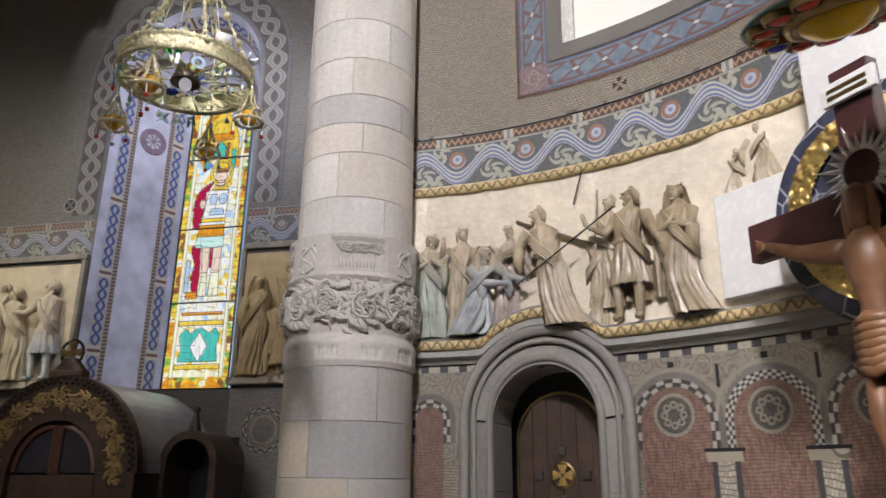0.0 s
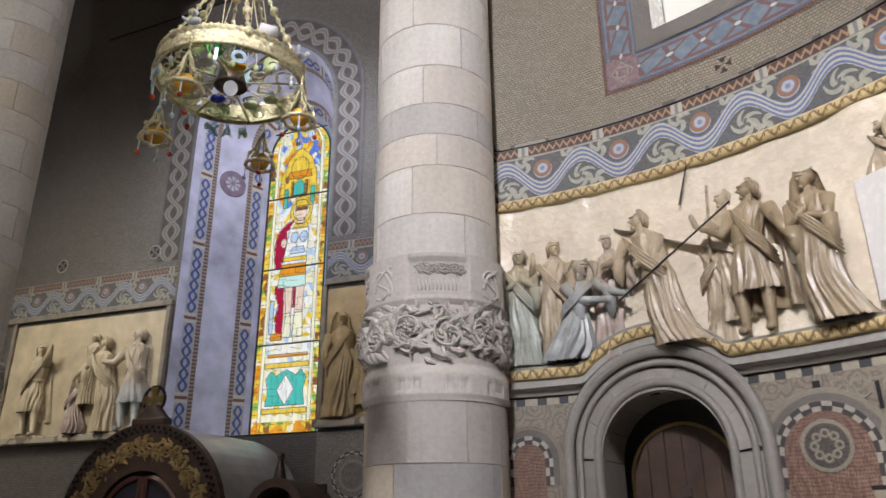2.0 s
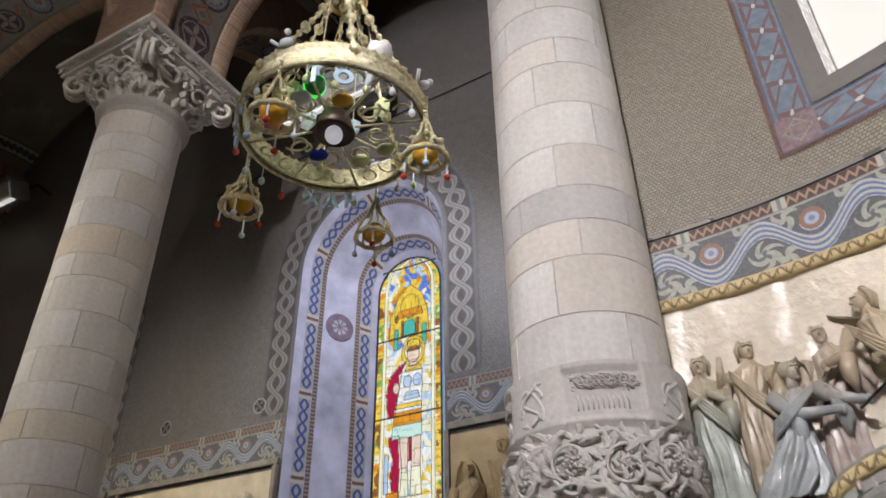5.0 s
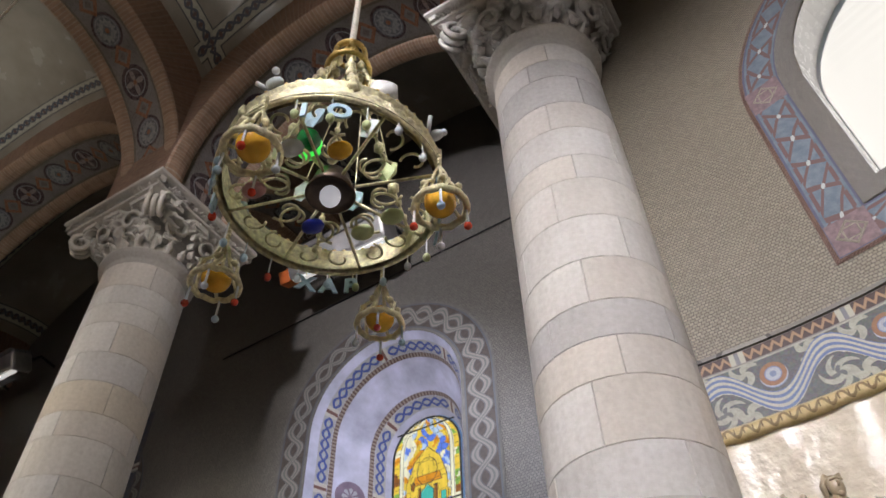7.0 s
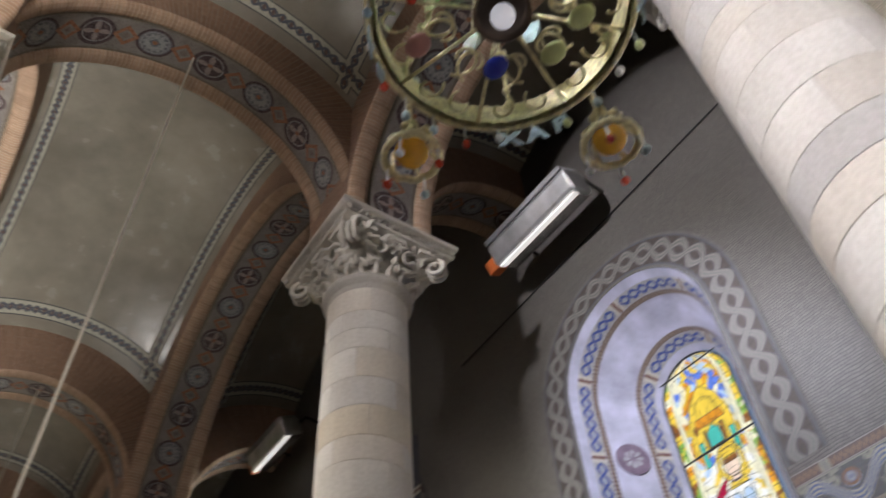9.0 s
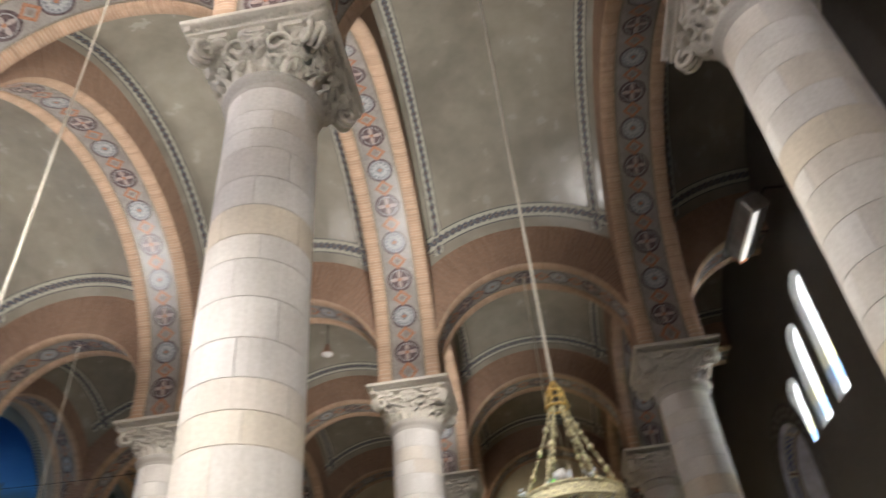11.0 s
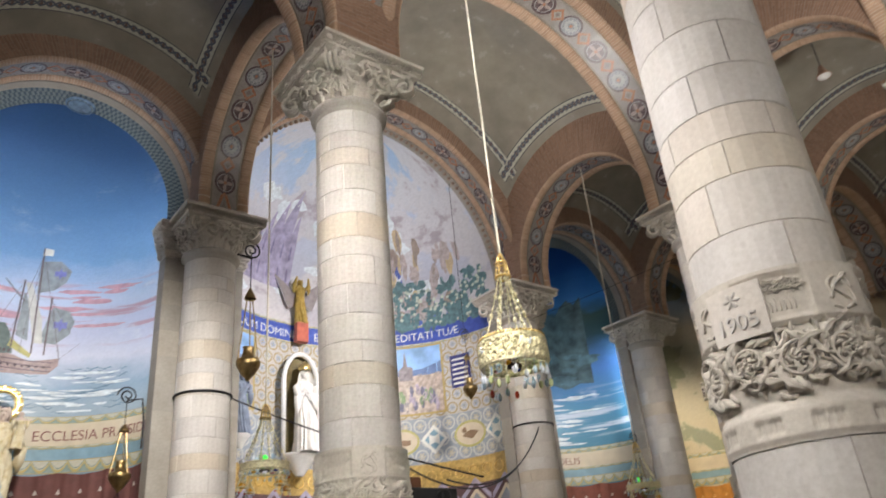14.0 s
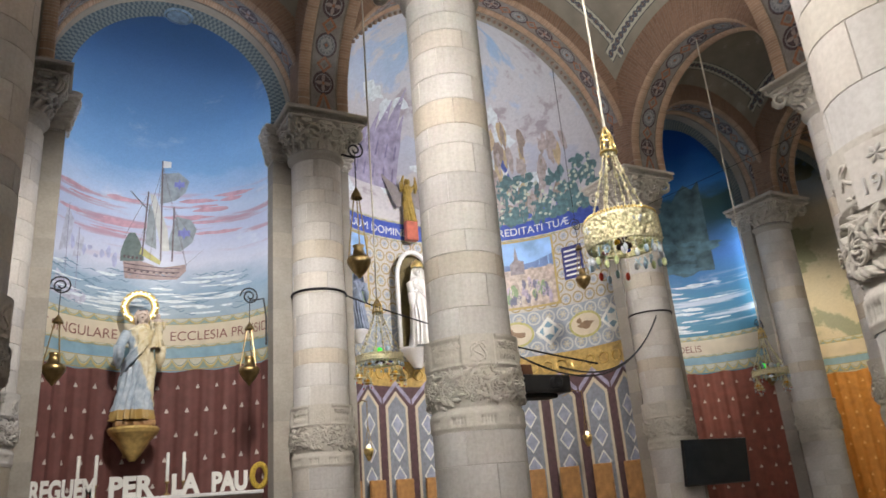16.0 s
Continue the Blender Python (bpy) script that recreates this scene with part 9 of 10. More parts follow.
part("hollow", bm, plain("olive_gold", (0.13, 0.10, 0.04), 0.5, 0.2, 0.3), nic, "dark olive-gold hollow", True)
bm = bmesh.new()
arc_ = [(-0.46, 0), (-0.46, 1.75)] + [(0.46 * -math.cos(math.pi * i / 16), 1.75 + 0.75 * math.sin(math.pi * i / 16)) for i in range(1, 16)] + [(0.46, 1.75), (0.46, 0)]
tube(bm, [(x, 0.06, z) for x, z in arc_], 0.06, 8)
part("niche_frame", bm, MARBLE, nic, "white carved frame", True)
part("console", lathe(bmesh.new(), [(0.1, -0.5), (0.3, -0.2), (0.42, -0.06), (0.44, 0.0), (0.0, 0.0)], 24), MARBLE, nic, "white console", True)
st = tagged(part("statue", figure(bmesh.new(), 2.05, veil=True, arms=[(1, (0, -.14), (-.09, -.08)), (-1, (0, -.14), (.09, -.08))], seed=51, flat=0.9), plain("white_statue", (0.72, 0.70, 0.66), 0.4, 0, 0.1, 6, 0.003), None, "", True), "white veiled marble statue in a niche", "statue")
st.matrix_basis = pose(-10.78, -13.42, 5.05, 0, 0, 180)
crown = tagged(part("crown", lathe(bmesh.new(), [(0.14, 0.0), (0.16, 0.06), (0.12, 0.16), (0.03, 0.22), (0.0, 0.25)], 16), GOLD, None, "", True), "small gilded crown above the white statue", "crown")
crown.matrix_basis = pose(-10.78, -13.42, 7.05)
ang = thing("angel_relief", "gilded winged figure standing on a red banner console", "statue", Matrix.Translation((-10.85, -13.78, 8.45)))
part("body", figure(bmesh.new(), 1.25, arms=[(1, (.05, .08), (.02, .22)), (-1, (-.05, .08), (-.02, .22))], seed=52), plain("old_gold", (0.36, 0.25, 0.06), 0.4, 0.3, 0.3, 8, 0.003), ang, "", True).matrix_basis = pose(0, 0, 0, 0, 0, 180)
for s in (-1, 1):
    bm = bmesh.new()
    for k in range(7):
        x1, z1 = s * (0.75 - 0.06 * k), 1.35 - 0.14 * k
        bm.faces.new([bm.verts.new(p) for p in ((s * 0.08, -0.08, 0.85 - 0.03 * k), (x1, -0.06 + 0.006 * k, z1), (x1 - s * 0.05, -0.06 + 0.006 * k, z1 - 0.14), (s * 0.08, -0.08, 0.70 - 0.03 * k))])
    part("wing", bm, plain("grey_wing", (0.25, 0.22, 0.22), 0.5), ang, "grey feathered wing")
part("banner", box(bmesh.new(), -0.17, 0.17, -0.05, 0.14, -0.55, -0.02, 0.02), plain("red_shield", (0.42, 0.10, 0.06), 0.5, 0, 0.3, 6), ang, "red and gold banner console")

# ---- pilasters beside the apses ----
def pilaster(x):
    p = thing("wall_pilaster", "grey ashlar wall pilaster with carved capital", "pilaster", pose(x, END_Y, 0), "pilasters of the end wall", "structure")
    blk = bpy.data.meshes.new("ashlar")
    bm = bmesh.new()
    box(bm, -0.38, 0.38, -0.22, 0.13, 0.0015, 0.4985, 0.006)
    bm.to_mesh(blk)
    blk.materials.append(PIER)
    wide = bpy.data.meshes.new("ashlar")
    bm = bmesh.new()
    box(bm, -0.765, 0.765, -0.22, 0.13, 0.0015, 0.4985, 0.006)
    bm.to_mesh(wide)
    wide.materials.append(PIER)
    for k in range(16):
        if k % 2:
            share("ashlar", wide, p, pose(0, 0, 0.49 * k))
        else:
            share("ashlar", blk, p, pose(-0.384, 0, 0.49 * k)), share("ashlar", blk, p, pose(0.384, 0, 0.49 * k))
    bm = bmesh.new()
    def cap(a, b):
        ang_ = math.pi * a
        c, s = -math.cos(ang_), math.sin(ang_)
        sq = 1 / max(abs(c), abs(s))
        g = 0.0 if b < 0.12 else (b - 0.12) * 0.18
        hh = scroll(a * 1.9, b * 1.05, 0.24) * (0.06 if 0.08 < b < 0.95 else 0)
        return ((0.77 + g + hh) * max(-1, min(1, c * sq)), -0.2 + (0.33 + g + hh) * max(0, min(1, s * sq)), 7.80 + 0.72 * b)
    sheet(bm, cap, 160, 36)
    part("capital", bm, CAPITAL, p, "carved foliage capital", True)
    return p


for k in (-1, 0, 1, 2):
    pilaster(ROW_X[k])

# ---- statue of the ship apse, altar and letters ----
ped = thing("statue_bracket", "gilded carved wall bracket under the crowned statue", "bracket", pose(-4.22, -12.15, 2.54))
part("bowl", lathe(bmesh.new(), [(0.05, 0.0), (0.10, 0.06), (0.14, 0.10), (0.30, 0.35), (0.42, 0.48), (0.44, 0.54), (0.42, 0.58), (0.0, 0.58)], 32), GOLD_PAINT, ped, "gold carved bowl", False)
part("base", box(bmesh.new(), -0.34, 0.34, -0.26, 0.26, 0.582, 0.70, 0.03), plain("amber_stone", (0.36, 0.20, 0.08), 0.4, 0, 0.4, 9), ped)
part("wall_arm", box(bmesh.new(), -0.12, 0.12, -0.56, -0.1, 0.1, 0.35, 0.02), GOLD_PAINT, ped)
robe = Nodes("painted_robe", 0.4)
ox = robe.xyz()
tone = robe.noise(2.5, 4)
gold_cloth = robe.ramp(robe.noise(12, 3), [(0.3, (0.62, 0.50, 0.26)), (0.7, (0.82, 0.75, 0.56))])
blue_cloth = robe.ramp(robe.noise(9, 3), [(0.3, (0.30, 0.37, 0.45)), (0.7, (0.54, 0.60, 0.64))])
fall = robe.math("ADD", robe.math("SUBTRACT", robe.math("MULTIPLY", ox[2], -0.35), ox[0]), robe.math("MULTIPLY", tone, 0.3))
cloth_tone = robe.mix(robe.step(fall, -0.24, -0.20), gold_cloth, blue_cloth)
cloth_tone = robe.mix(robe.math("LESS_THAN", ox[2], 0.16), cloth_tone, (0.45, 0.30, 0.10))
crown_tone = robe.mix(robe.math("GREATER_THAN", robe.math("ADD", ox[1], robe.math("MULTIPLY", robe.math("SUBTRACT", ox[2], 1.9), 0.5)), -0.012), (0.62, 0.50, 0.42), (0.06, 0.035, 0.025))
ROBE = robe.done(robe.mix(robe.math("GREATER_THAN", ox[2], 1.68), cloth_tone, crown_tone))
statue_mesh = figure(bmesh.new(), 1.98, lean=0.02, arms=[(1, (.05, -.13), (.02, -.10)), (-1, (-.06, -.13), (-.06, -.22))], seed=61, flat=0.95, slim=1.0)
child_mesh = figure(bmesh.new(), 0.62, arms=[(1, (.05, -.05), (.12, .0)), (-1, (-.05, -.05), (-.10, .02))], seed=62, flat=0.9)
bmesh.ops.translate(child_mesh, vec=(0.27, -0.24, 1.22), verts=child_mesh.verts)
spare = bpy.data.meshes.new("statue")
child_mesh.to_mesh(spare)
child_mesh.free()
statue_mesh.from_mesh(spare)
mary = tagged(part("statue", statue_mesh, ROBE, None, "", True), "crowned robed statue in gold and pale blue paint", "statue")
mary.matrix_basis = pose(-4.22, -12.12, 3.242, 0, 0, 180) @ Matrix.Diagonal((1.05, 1.05, 1.05, 1))
halo = thing("halo", "gilded halo ring with tiny lit bulbs above the statue", "halo", pose(-4.22, -12.25, 5.38))
bm = bmesh.new()
sheet(bm, lambda a, b: ((0.20 + 0.14 * b + 0.012 * math.cos(a * 2 * math.pi * 24)) * math.cos(a * 2 * math.pi), 0.015 * math.sin(b * math.pi), (0.20 + 0.14 * b + 0.012 * math.cos(a * 2 * math.pi * 24)) * math.sin(a * 2 * math.pi)), 96, 4)
part("ring", bm, GOLD, halo, "pierced gold ring", True)
part("stem", tube(bmesh.new(), [(0, 0, -0.34), (0, 0, -0.15)], 0.02, 6), GOLD, halo)
BULB = bpy.data.materials.new("lit_bulb")
BULB.use_nodes = True
BULB.node_tree.nodes["Principled BSDF"].inputs["Emission Color"].default_value = (1, 0.85, 0.55, 1)
BULB.node_tree.nodes["Principled BSDF"].inputs["Emission Strength"].default_value = 2.2
for k in range(12):
    part("bulb", ball(bmesh.new(), (0.30 * math.cos(k * math.pi / 6), 0.03, 0.30 * math.sin(k * math.pi / 6)), 0.02, 1), BULB, halo)
altar = thing("side_altar", "long dark altar table under the statue", "altar", pose(-4.35, -11.55, 0))
part("table", box(bmesh.new(), -1.95, 1.95, -0.35, 0.35, 0.0, 1.84, 0.02), WOOD, altar)
part("cloth", box(bmesh.new(), -1.97, 1.97, -0.36, 0.36, 1.842, 1.90, 0.01), MARBLE, altar, "white altar cloth")
BOARD = plain("white_board", (0.78, 0.77, 0.72), 0.6, 0, 0.06, 4)
for txt, x, wide in (("PREGUEM", -2.54, 1.06), ("PER", -3.81, 0.69), ("LA", -4.78, 0.46), ("PAU", -5.44, 0.61)):
    bm = flat_letters(txt, 0.40, 0.03)
    xs_, zs_ = [v.co.x for v in bm.verts], [v.co.y for v in bm.verts]
    for v in bm.verts:
        v.co.x = (v.co.x - min(xs_)) * wide / (max(xs_) - min(xs_))
        v.co.y = (v.co.y - min(zs_)) * 0.34 / (max(zs_) - min(zs_))
    ob = tagged(part("standing_letters", bm, BOARD), "thick white cut-out letters standing on the altar", "letters")
    ob.matrix_basis = pose(x, -11.30, 1.905, 90, 0, 180)
for x in (-3.35, -3.62, -4.75, -5.02):
    cd = thing("candle", "tall white candle in a brass holder on the altar", "candle", pose(x, -11.62, 1.902), "altar candles")
    part("holder", lathe(bmesh.new(), [(0.07, 0.0), (0.06, 0.03), (0.02, 0.06), (0.02, 0.2), (0.05, 0.24), (0.0, 0.24)], 16), BRASS, cd, "", True)
    part("wax", lathe(bmesh.new(), [(0.028, 0.24), (0.028, 0.72), (0.0, 0.73)], 12), LETTER_PALE, cd, "", True)
wre = tagged(part("wreath", tube(bmesh.new(), [(0.13 * math.cos(k * math.pi / 12), 0, 0.19 * math.sin(k * math.pi / 12)) for k in range(24)], 0.05, 8, True), plain("yellow_flowers", (0.55, 0.38, 0.05), 0.7, 0, 0.6, 60, 0.02), None, "", True), "yellow flower wreath leaning beside the letters", "wreath")
wre.matrix_basis = pose(-6.28, -11.35, 2.145)


def hanging_lamp(m, chain=1.15):
    """A small censer lamp on three chains, hung from a scrolled wall bracket."""
    l = thing("sanctuary_lamp", "dark brass sanctuary lamp hanging from a scrolled bracket", "lamp", m, "sanctuary lamps")
    part("bowl", lathe(bmesh.new(), [(0.02, -0.32), (0.04, -0.28), (0.10, -0.22), (0.17, -0.10), (0.18, -0.04), (0.15, 0.0), (0.10, 0.02), (0.07, 0.14), (0.09, 0.18), (0.0, 0.2)], 24), BRASS, l, "", True)
    for k in range(3):
        a = k * 2 * math.pi / 3
        part("chain", tube(bmesh.new(), [(0.16 * math.cos(a), 0.16 * math.sin(a), -0.02), (0.04 * math.cos(a), 0.04 * math.sin(a), chain * 0.6)], 0.01, 5), BRASS, l)
    part("cap", lathe(bmesh.new(), [(0.09, chain * 0.58), (0.07, chain * 0.62), (0.02, chain * 0.68), (0.0, chain * 0.7)], 16), BRASS, l, "", True)
    part("stem", tube(bmesh.new(), [(0, 0, chain * 0.68), (0, 0, chain + 0.1)], 0.008, 5), IRON, l)
    part("bracket", tube(bmesh.new(), [(0.17 * (1 - k / 30) * math.cos(k * 0.5), 0, chain + 0.13 + 0.17 * (1 - k / 30) * math.sin(k * 0.5)) for k in range(26)], 0.014, 5), IRON, l, "scrolled dark iron bracket")
    return l


for x, y, s in ((-2.84, -10.45, 1), (-5.86, -10.45, -1), (-19.3, -10.45, -1)):
    l = hanging_lamp(pose(x, y, 3.92))
    part("bracket_arm", tube(bmesh.new(), [(0.0, 0, 1.2), (s * 0.25, 0, 1.25), (s * 0.30, 0, 0.9), (s * 0.30, 0, 0.4)], 0.018, 6), IRON, l)


l = hanging_lamp(pose(-7.62, -9.52, 5.78) @ Matrix.Diagonal((1.25, 1.25, 1.25, 1)), 1.62)
part("bracket_arm", tube(bmesh.new(), [(0.0, 0, 1.62), (0.25, -0.1, 1.70), (0.42, -0.2, 1.66)], 0.018, 6), IRON, l)
l = hanging_lamp(pose(-13.55, END_Y - 0.12, 6.12))
part("cable", tube(bmesh.new(), [(0, 0, 1.2), (0, 0, 5.6)], 0.008, 5), IRON, l, "thin dark hanging cable")
for key_x, key_y in ((-9.05, -12.9), (-14.0, -11.6)):
    v = thing("votive_lamp", "small brass votive lamp with a warm flame before the panelling", "lamp", pose(key_x, key_y, 2.55), "votive lamps")
    part("cup", lathe(bmesh.new(), [(0.02, -0.16), (0.06, -0.1), (0.10, 0.0), (0.11, 0.08), (0.09, 0.1), (0.0, 0.06)], 16), GOLD, v, "", True)
    part("flame", ball(bmesh.new(), (0, 0, 0.12), 0.045, 2, (1, 1, 1.5)), BULB, v, "warm glowing flame", True)
    for k in range(3):
        a = k * 2 * math.pi / 3
        part("chain", tube(bmesh.new(), [(0.1 * math.cos(a), 0.1 * math.sin(a), 0.08), (0, 0, 0.6)], 0.007, 5), BRASS, v)
    part("rod", tube(bmesh.new(), [(0, 0, 0.6), (0, 0, 1.1)], 0.008, 5), BRASS, v)
    part("wall_hook", tube(bmesh.new(), [(0, 0, 1.1), (0, -0.3, 1.18), (0, -0.75, 1.1)], 0.012, 5), BRASS, v)
con = tagged(part("wall_console", lathe(bmesh.new(), [(0.06, -0.3), (0.16, -0.12), (0.24, -0.03), (0.24, 0.0), (0.0, 0.0)], 20), MARBLE, None, "", True), "pale carved console on the apse wall", "console")
con.matrix_basis = pose(-9.02, -13.12, 5.30)
blue_st = tagged(part("statue", figure(bmesh.new(), 1.42, veil=True, arms=[(1, (.02, -.13), (-.08, -.08)), (-1, (-.02, -.13), (.08, -.08))], seed=71, flat=0.9), plain("blue_grey_robe", (0.20, 0.24, 0.32), 0.5, 0, 0.35, 6, 0.004), None, "", True), "blue-grey robed statue on a console against the apse wall", "statue")
blue_st.matrix_basis = pose(-9.02, -13.08, 5.302, 0, 0, 160)
half_l = TABLES["main"][-1] / 2
shapes("main", plain("tablet_blue", (0.035, 0.04, 0.16), 0.5, 0, 0.3, 9, 0), "dark blue painted tablet", [[(half_l - 1.72, 6.62), (half_l - 1.14, 6.62), (half_l - 1.14, 7.50), (half_l - 1.72, 7.50)]], 0.012)
shapes("main", LETTER_PALE, "pale bars of small writing", [[(half_l - 1.66, z), (half_l - 1.66 + w, z), (half_l - 1.66 + w, z + 0.05), (half_l - 1.66, z + 0.05)] for z, w in ((6.70, 0.38), (6.83, 0.46), (6.96, 0.42), (7.09, 0.46), (7.22, 0.34), (7.35, 0.44))], 0.018)

# ---- chandeliers ----
FILIGREE = plain("gilt_filigree", (0.80, 0.70, 0.45), 0.36, 0.6, 0.35, 40, 0.006)
AMBER = plain("amber_glass", (0.85, 0.45, 0.05), 0.12, 0, 0.25, 8, 0)
CLEAR = plain("clear_crystal", (0.70, 0.74, 0.78), 0.1, 0, 0.1, 8, 0)
SKY_PLATE = plain("pale_blue_enamel", (0.42, 0.58, 0.68), 0.35, 0, 0.2, 12, 0)
LIME = plain("lime_enamel", (0.60, 0.68, 0.35), 0.35, 0, 0.2, 12, 0)
GLOW_GREEN = bpy.data.materials.new("green_lamp")
GLOW_GREEN.use_nodes = True
g_ = GLOW_GREEN.node_tree.nodes["Principled BSDF"]
g_.inputs["Base Color"].default_value = (0.02, 0.35, 0.04, 1)
g_.inputs["Emission Color"].default_value = (0.08, 1.0, 0.10, 1)
g_.inputs["Emission Strength"].default_value = 0.8
WHITE_BULB = bpy.data.materials.new("white_bulb")
WHITE_BULB.use_nodes = True
w_ = WHITE_BULB.node_tree.nodes["Principled BSDF"]
w_.inputs["Base Color"].default_value = (0.8, 0.8, 0.85, 1)
w_.inputs["Emission Color"].default_value = (0.9, 0.9, 1.0, 1)
w_.inputs["Emission Strength"].default_value = 0.35


def pendant(root, x, y, z, big=1.0, turn=0.0):
    """A small amber lamp in a gilt ring, hung from the chandelier's rim by chains, with beads."""
    p = part("pendant_ring", tube(bmesh.new(), [(0.092 * math.cos(k * math.pi / 14), 0.092 * math.sin(k * math.pi / 14), 0.005 * math.cos(k * 2.2)) for k in range(28)], 0.013, 6, True), FILIGREE, root, "gilt ring of a small pendant lamp", True)
    p.matrix_basis = pose(x, y, z, 0, 0, turn)
    part("amber_globe", ball(bmesh.new(), (0, 0, 0.03), 0.058, 3, (1, 1, 0.95)), AMBER, p, "amber glass globe", True)
    bm = bmesh.new()
    for k in range(6):
        a = k * math.pi / 3
        tube(bm, [(0.092 * math.cos(a), 0.092 * math.sin(a), 0), (0.075 * math.cos(a + 0.3), 0.075 * math.sin(a + 0.3), 0.075), (0.035 * math.cos(a), 0.035 * math.sin(a), 0.13), (0.02 * math.cos(a), 0.02 * math.sin(a), 0.19), (0.0, 0.0, 0.235)], 0.0075, 5)
        ball(bm, (0.07 * math.cos(a), 0.07 * math.sin(a), 0.085), 0.016, 1)
    part("gilt_cage", bm, FILIGREE, p, "", True)
    bm = bmesh.new()
    for k in range(5):
        ball(bm, (0, 0, 0.235 + 0.022 * k), 0.011, 1)
    part("chain", bm, FILIGREE, p)
    for k in range(4):
        a = k * math.pi / 2 + 0.4
        d = part("drop", tube(bmesh.new(), [(0.09 * math.cos(a), 0.09 * math.sin(a), -0.005), (0.092 * math.cos(a), 0.092 * math.sin(a), -0.085)], 0.005, 5), CLEAR, p)
        part("bead", ball(bmesh.new(), (0.092 * math.cos(a), 0.092 * math.sin(a), -0.095), 0.015, 2), (GLASS_R, CLEAR, GLASS_R, SKY_PLATE)[k], d, "", True)
    return p


def chandelier(rope_top, rise=0.115, tall=False):
    """Votive crown, its rim rise metres high; a tall one has a deep rim hung with crystals only. Otherwise: pierced gilt rim, scrolled spokes with coloured glass, hung pendants and letters, chains to a small crown."""
    ch = thing("chandelier", "gilded votive crown chandelier with coloured glass and pendants on a cable", "chandelier", group="hanging votive crowns")
    R_ = 0.43
    bm = bmesh.new()
    def rim(a, b):
        h = scroll(a * 2.70, b * (rise - 0.005) + 0.004, 0.055 if not tall else 0.115)
        edge = b < 0.08 or b > 0.92
        r = R_ + (0.012 if edge else (0.045 if tall else 0.010) * h - 0.006) + 0.015 * (1 - b)
        return (r * math.cos(a * 2 * math.pi), r * math.sin(a * 2 * math.pi), -0.02 + rise * b)
    sheet(bm, rim, 300, 14 if not tall else 30)
    sheet(bm, lambda a, b: ((R_ - 0.012) * math.cos(a * 2 * math.pi), (R_ - 0.012) * math.sin(a * 2 * math.pi), -0.02 + rise * b), 72, 1, flip=True)
    part("rim", bm, FILIGREE, ch, "pierced gilt rim", True)
    for z, r in ((-0.022, R_ + 0.014), (rise - 0.019, R_ + 0.004)):
        part("rim_edge", tube(bmesh.new(), [(r * math.cos(k * math.pi / 32), r * math.sin(k * math.pi / 32), z) for k in range(64)], 0.011, 6, True), FILIGREE, ch, "", True)
    bm = bmesh.new()
    for k in range(64):
        a = k * math.pi / 32
        ball(bm, ((R_ + 0.004) * math.cos(a), (R_ + 0.004) * math.sin(a), rise - 0.007), 0.011 if not tall else 0.022, 1)
    part("bead_row", bm, GOLD, ch, "", True)
    # spokes and scrolls in the plane of the rim
    for k in range(8):
        a = k * math.pi / 4 + 0.2
        c, s = math.cos(a), math.sin(a)
        bm = bmesh.new()
        tube(bm, [(0.10 * c, 0.10 * s, 0.0), (R_ * c, R_ * s, -0.015)], 0.007, 6)
        for side in (-1, 1):
            pts = []
            for j in range(22):
                t = j / 21
                r = 0.075 * (1 - 0.75 * t)
                th = side * (0.4 + 5.2 * t)
                px, py = 0.20 + r * math.cos(th), side * (0.055 + 0.0) + r * math.sin(th) * 0.9
                pts.append((px * c - py * s, px * s + py * c, -0.004))
            tube(bm, pts, 0.0065, 5)
            pts = []
            for j in range(18):
                t = j / 17
                r = 0.055 * (1 - 0.7 * t)
                th = math.pi + side * (-0.4 - 4.6 * t)
                px, py = 0.355 + r * math.cos(th), side * 0.07 + r * math.sin(th)
                pts.append((px * c - py * s, px * s + py * c, -0.010))
            tube(bm, pts, 0.006, 5)
        part("scroll_spoke", bm, FILIGREE, ch, "gilt scrolled spoke", True)
    part("cup", lathe(bmesh.new(), [(0.045, 0.10), (0.07, 0.08), (0.085, 0.02), (0.10, -0.025), (0.092, -0.03), (0.078, 0.02), (0.0, 0.05)], 32), plain("dark_bronze", (0.12, 0.09, 0.07), 0.4, 0.8), ch, "dark bronze lamp cup", True)
    part("bulb", ball(bmesh.new(), (0, 0, -0.035), 0.042, 3, (1, 1, 1.15)), WHITE_BULB, ch, "white bulb", True)
    for r, a, m, lab in ((0.21, -0.9, AMBER, "amber glass disc"), (0.20, 2.45, GLASS_B, "blue glass disc"), (0.25, -1.7, CLEAR, "clear glass disc"), (0.27, 0.9, LIME, "lime enamel plate"), (0.24, 1.5, LIME, ""), (0.30, 3.6, plain("rose_enamel", (0.6, 0.3, 0.3), 0.4), "rose enamel plate")):
        part("glass_disc", ball(bmesh.new(), (r * math.cos(a), r * math.sin(a), -0.01), 0.052, 2, (1, 0.8, 0.45)), m, ch, lab, True)
    part("green_lamp", ball(bmesh.new(), (-0.07, -0.10, 0.22), 0.055, 3, (1, 1, 1.4)), GLOW_GREEN, ch, "glowing green lamp", True)
    part("green_globe", ball(bmesh.new(), (-0.02, -0.17, 0.14), 0.05, 2), plain("green_glass", (0.02, 0.22, 0.06), 0.12), ch, "dark green glass", True)
    part("lamp_holder", tube(bmesh.new(), [(0, 0, 0.09), (-0.05, -0.07, 0.15), (-0.07, -0.10, 0.17)], 0.012, 6), FILIGREE, ch)
    for a in (90, 180, 270, 360):
        t = radians(a)
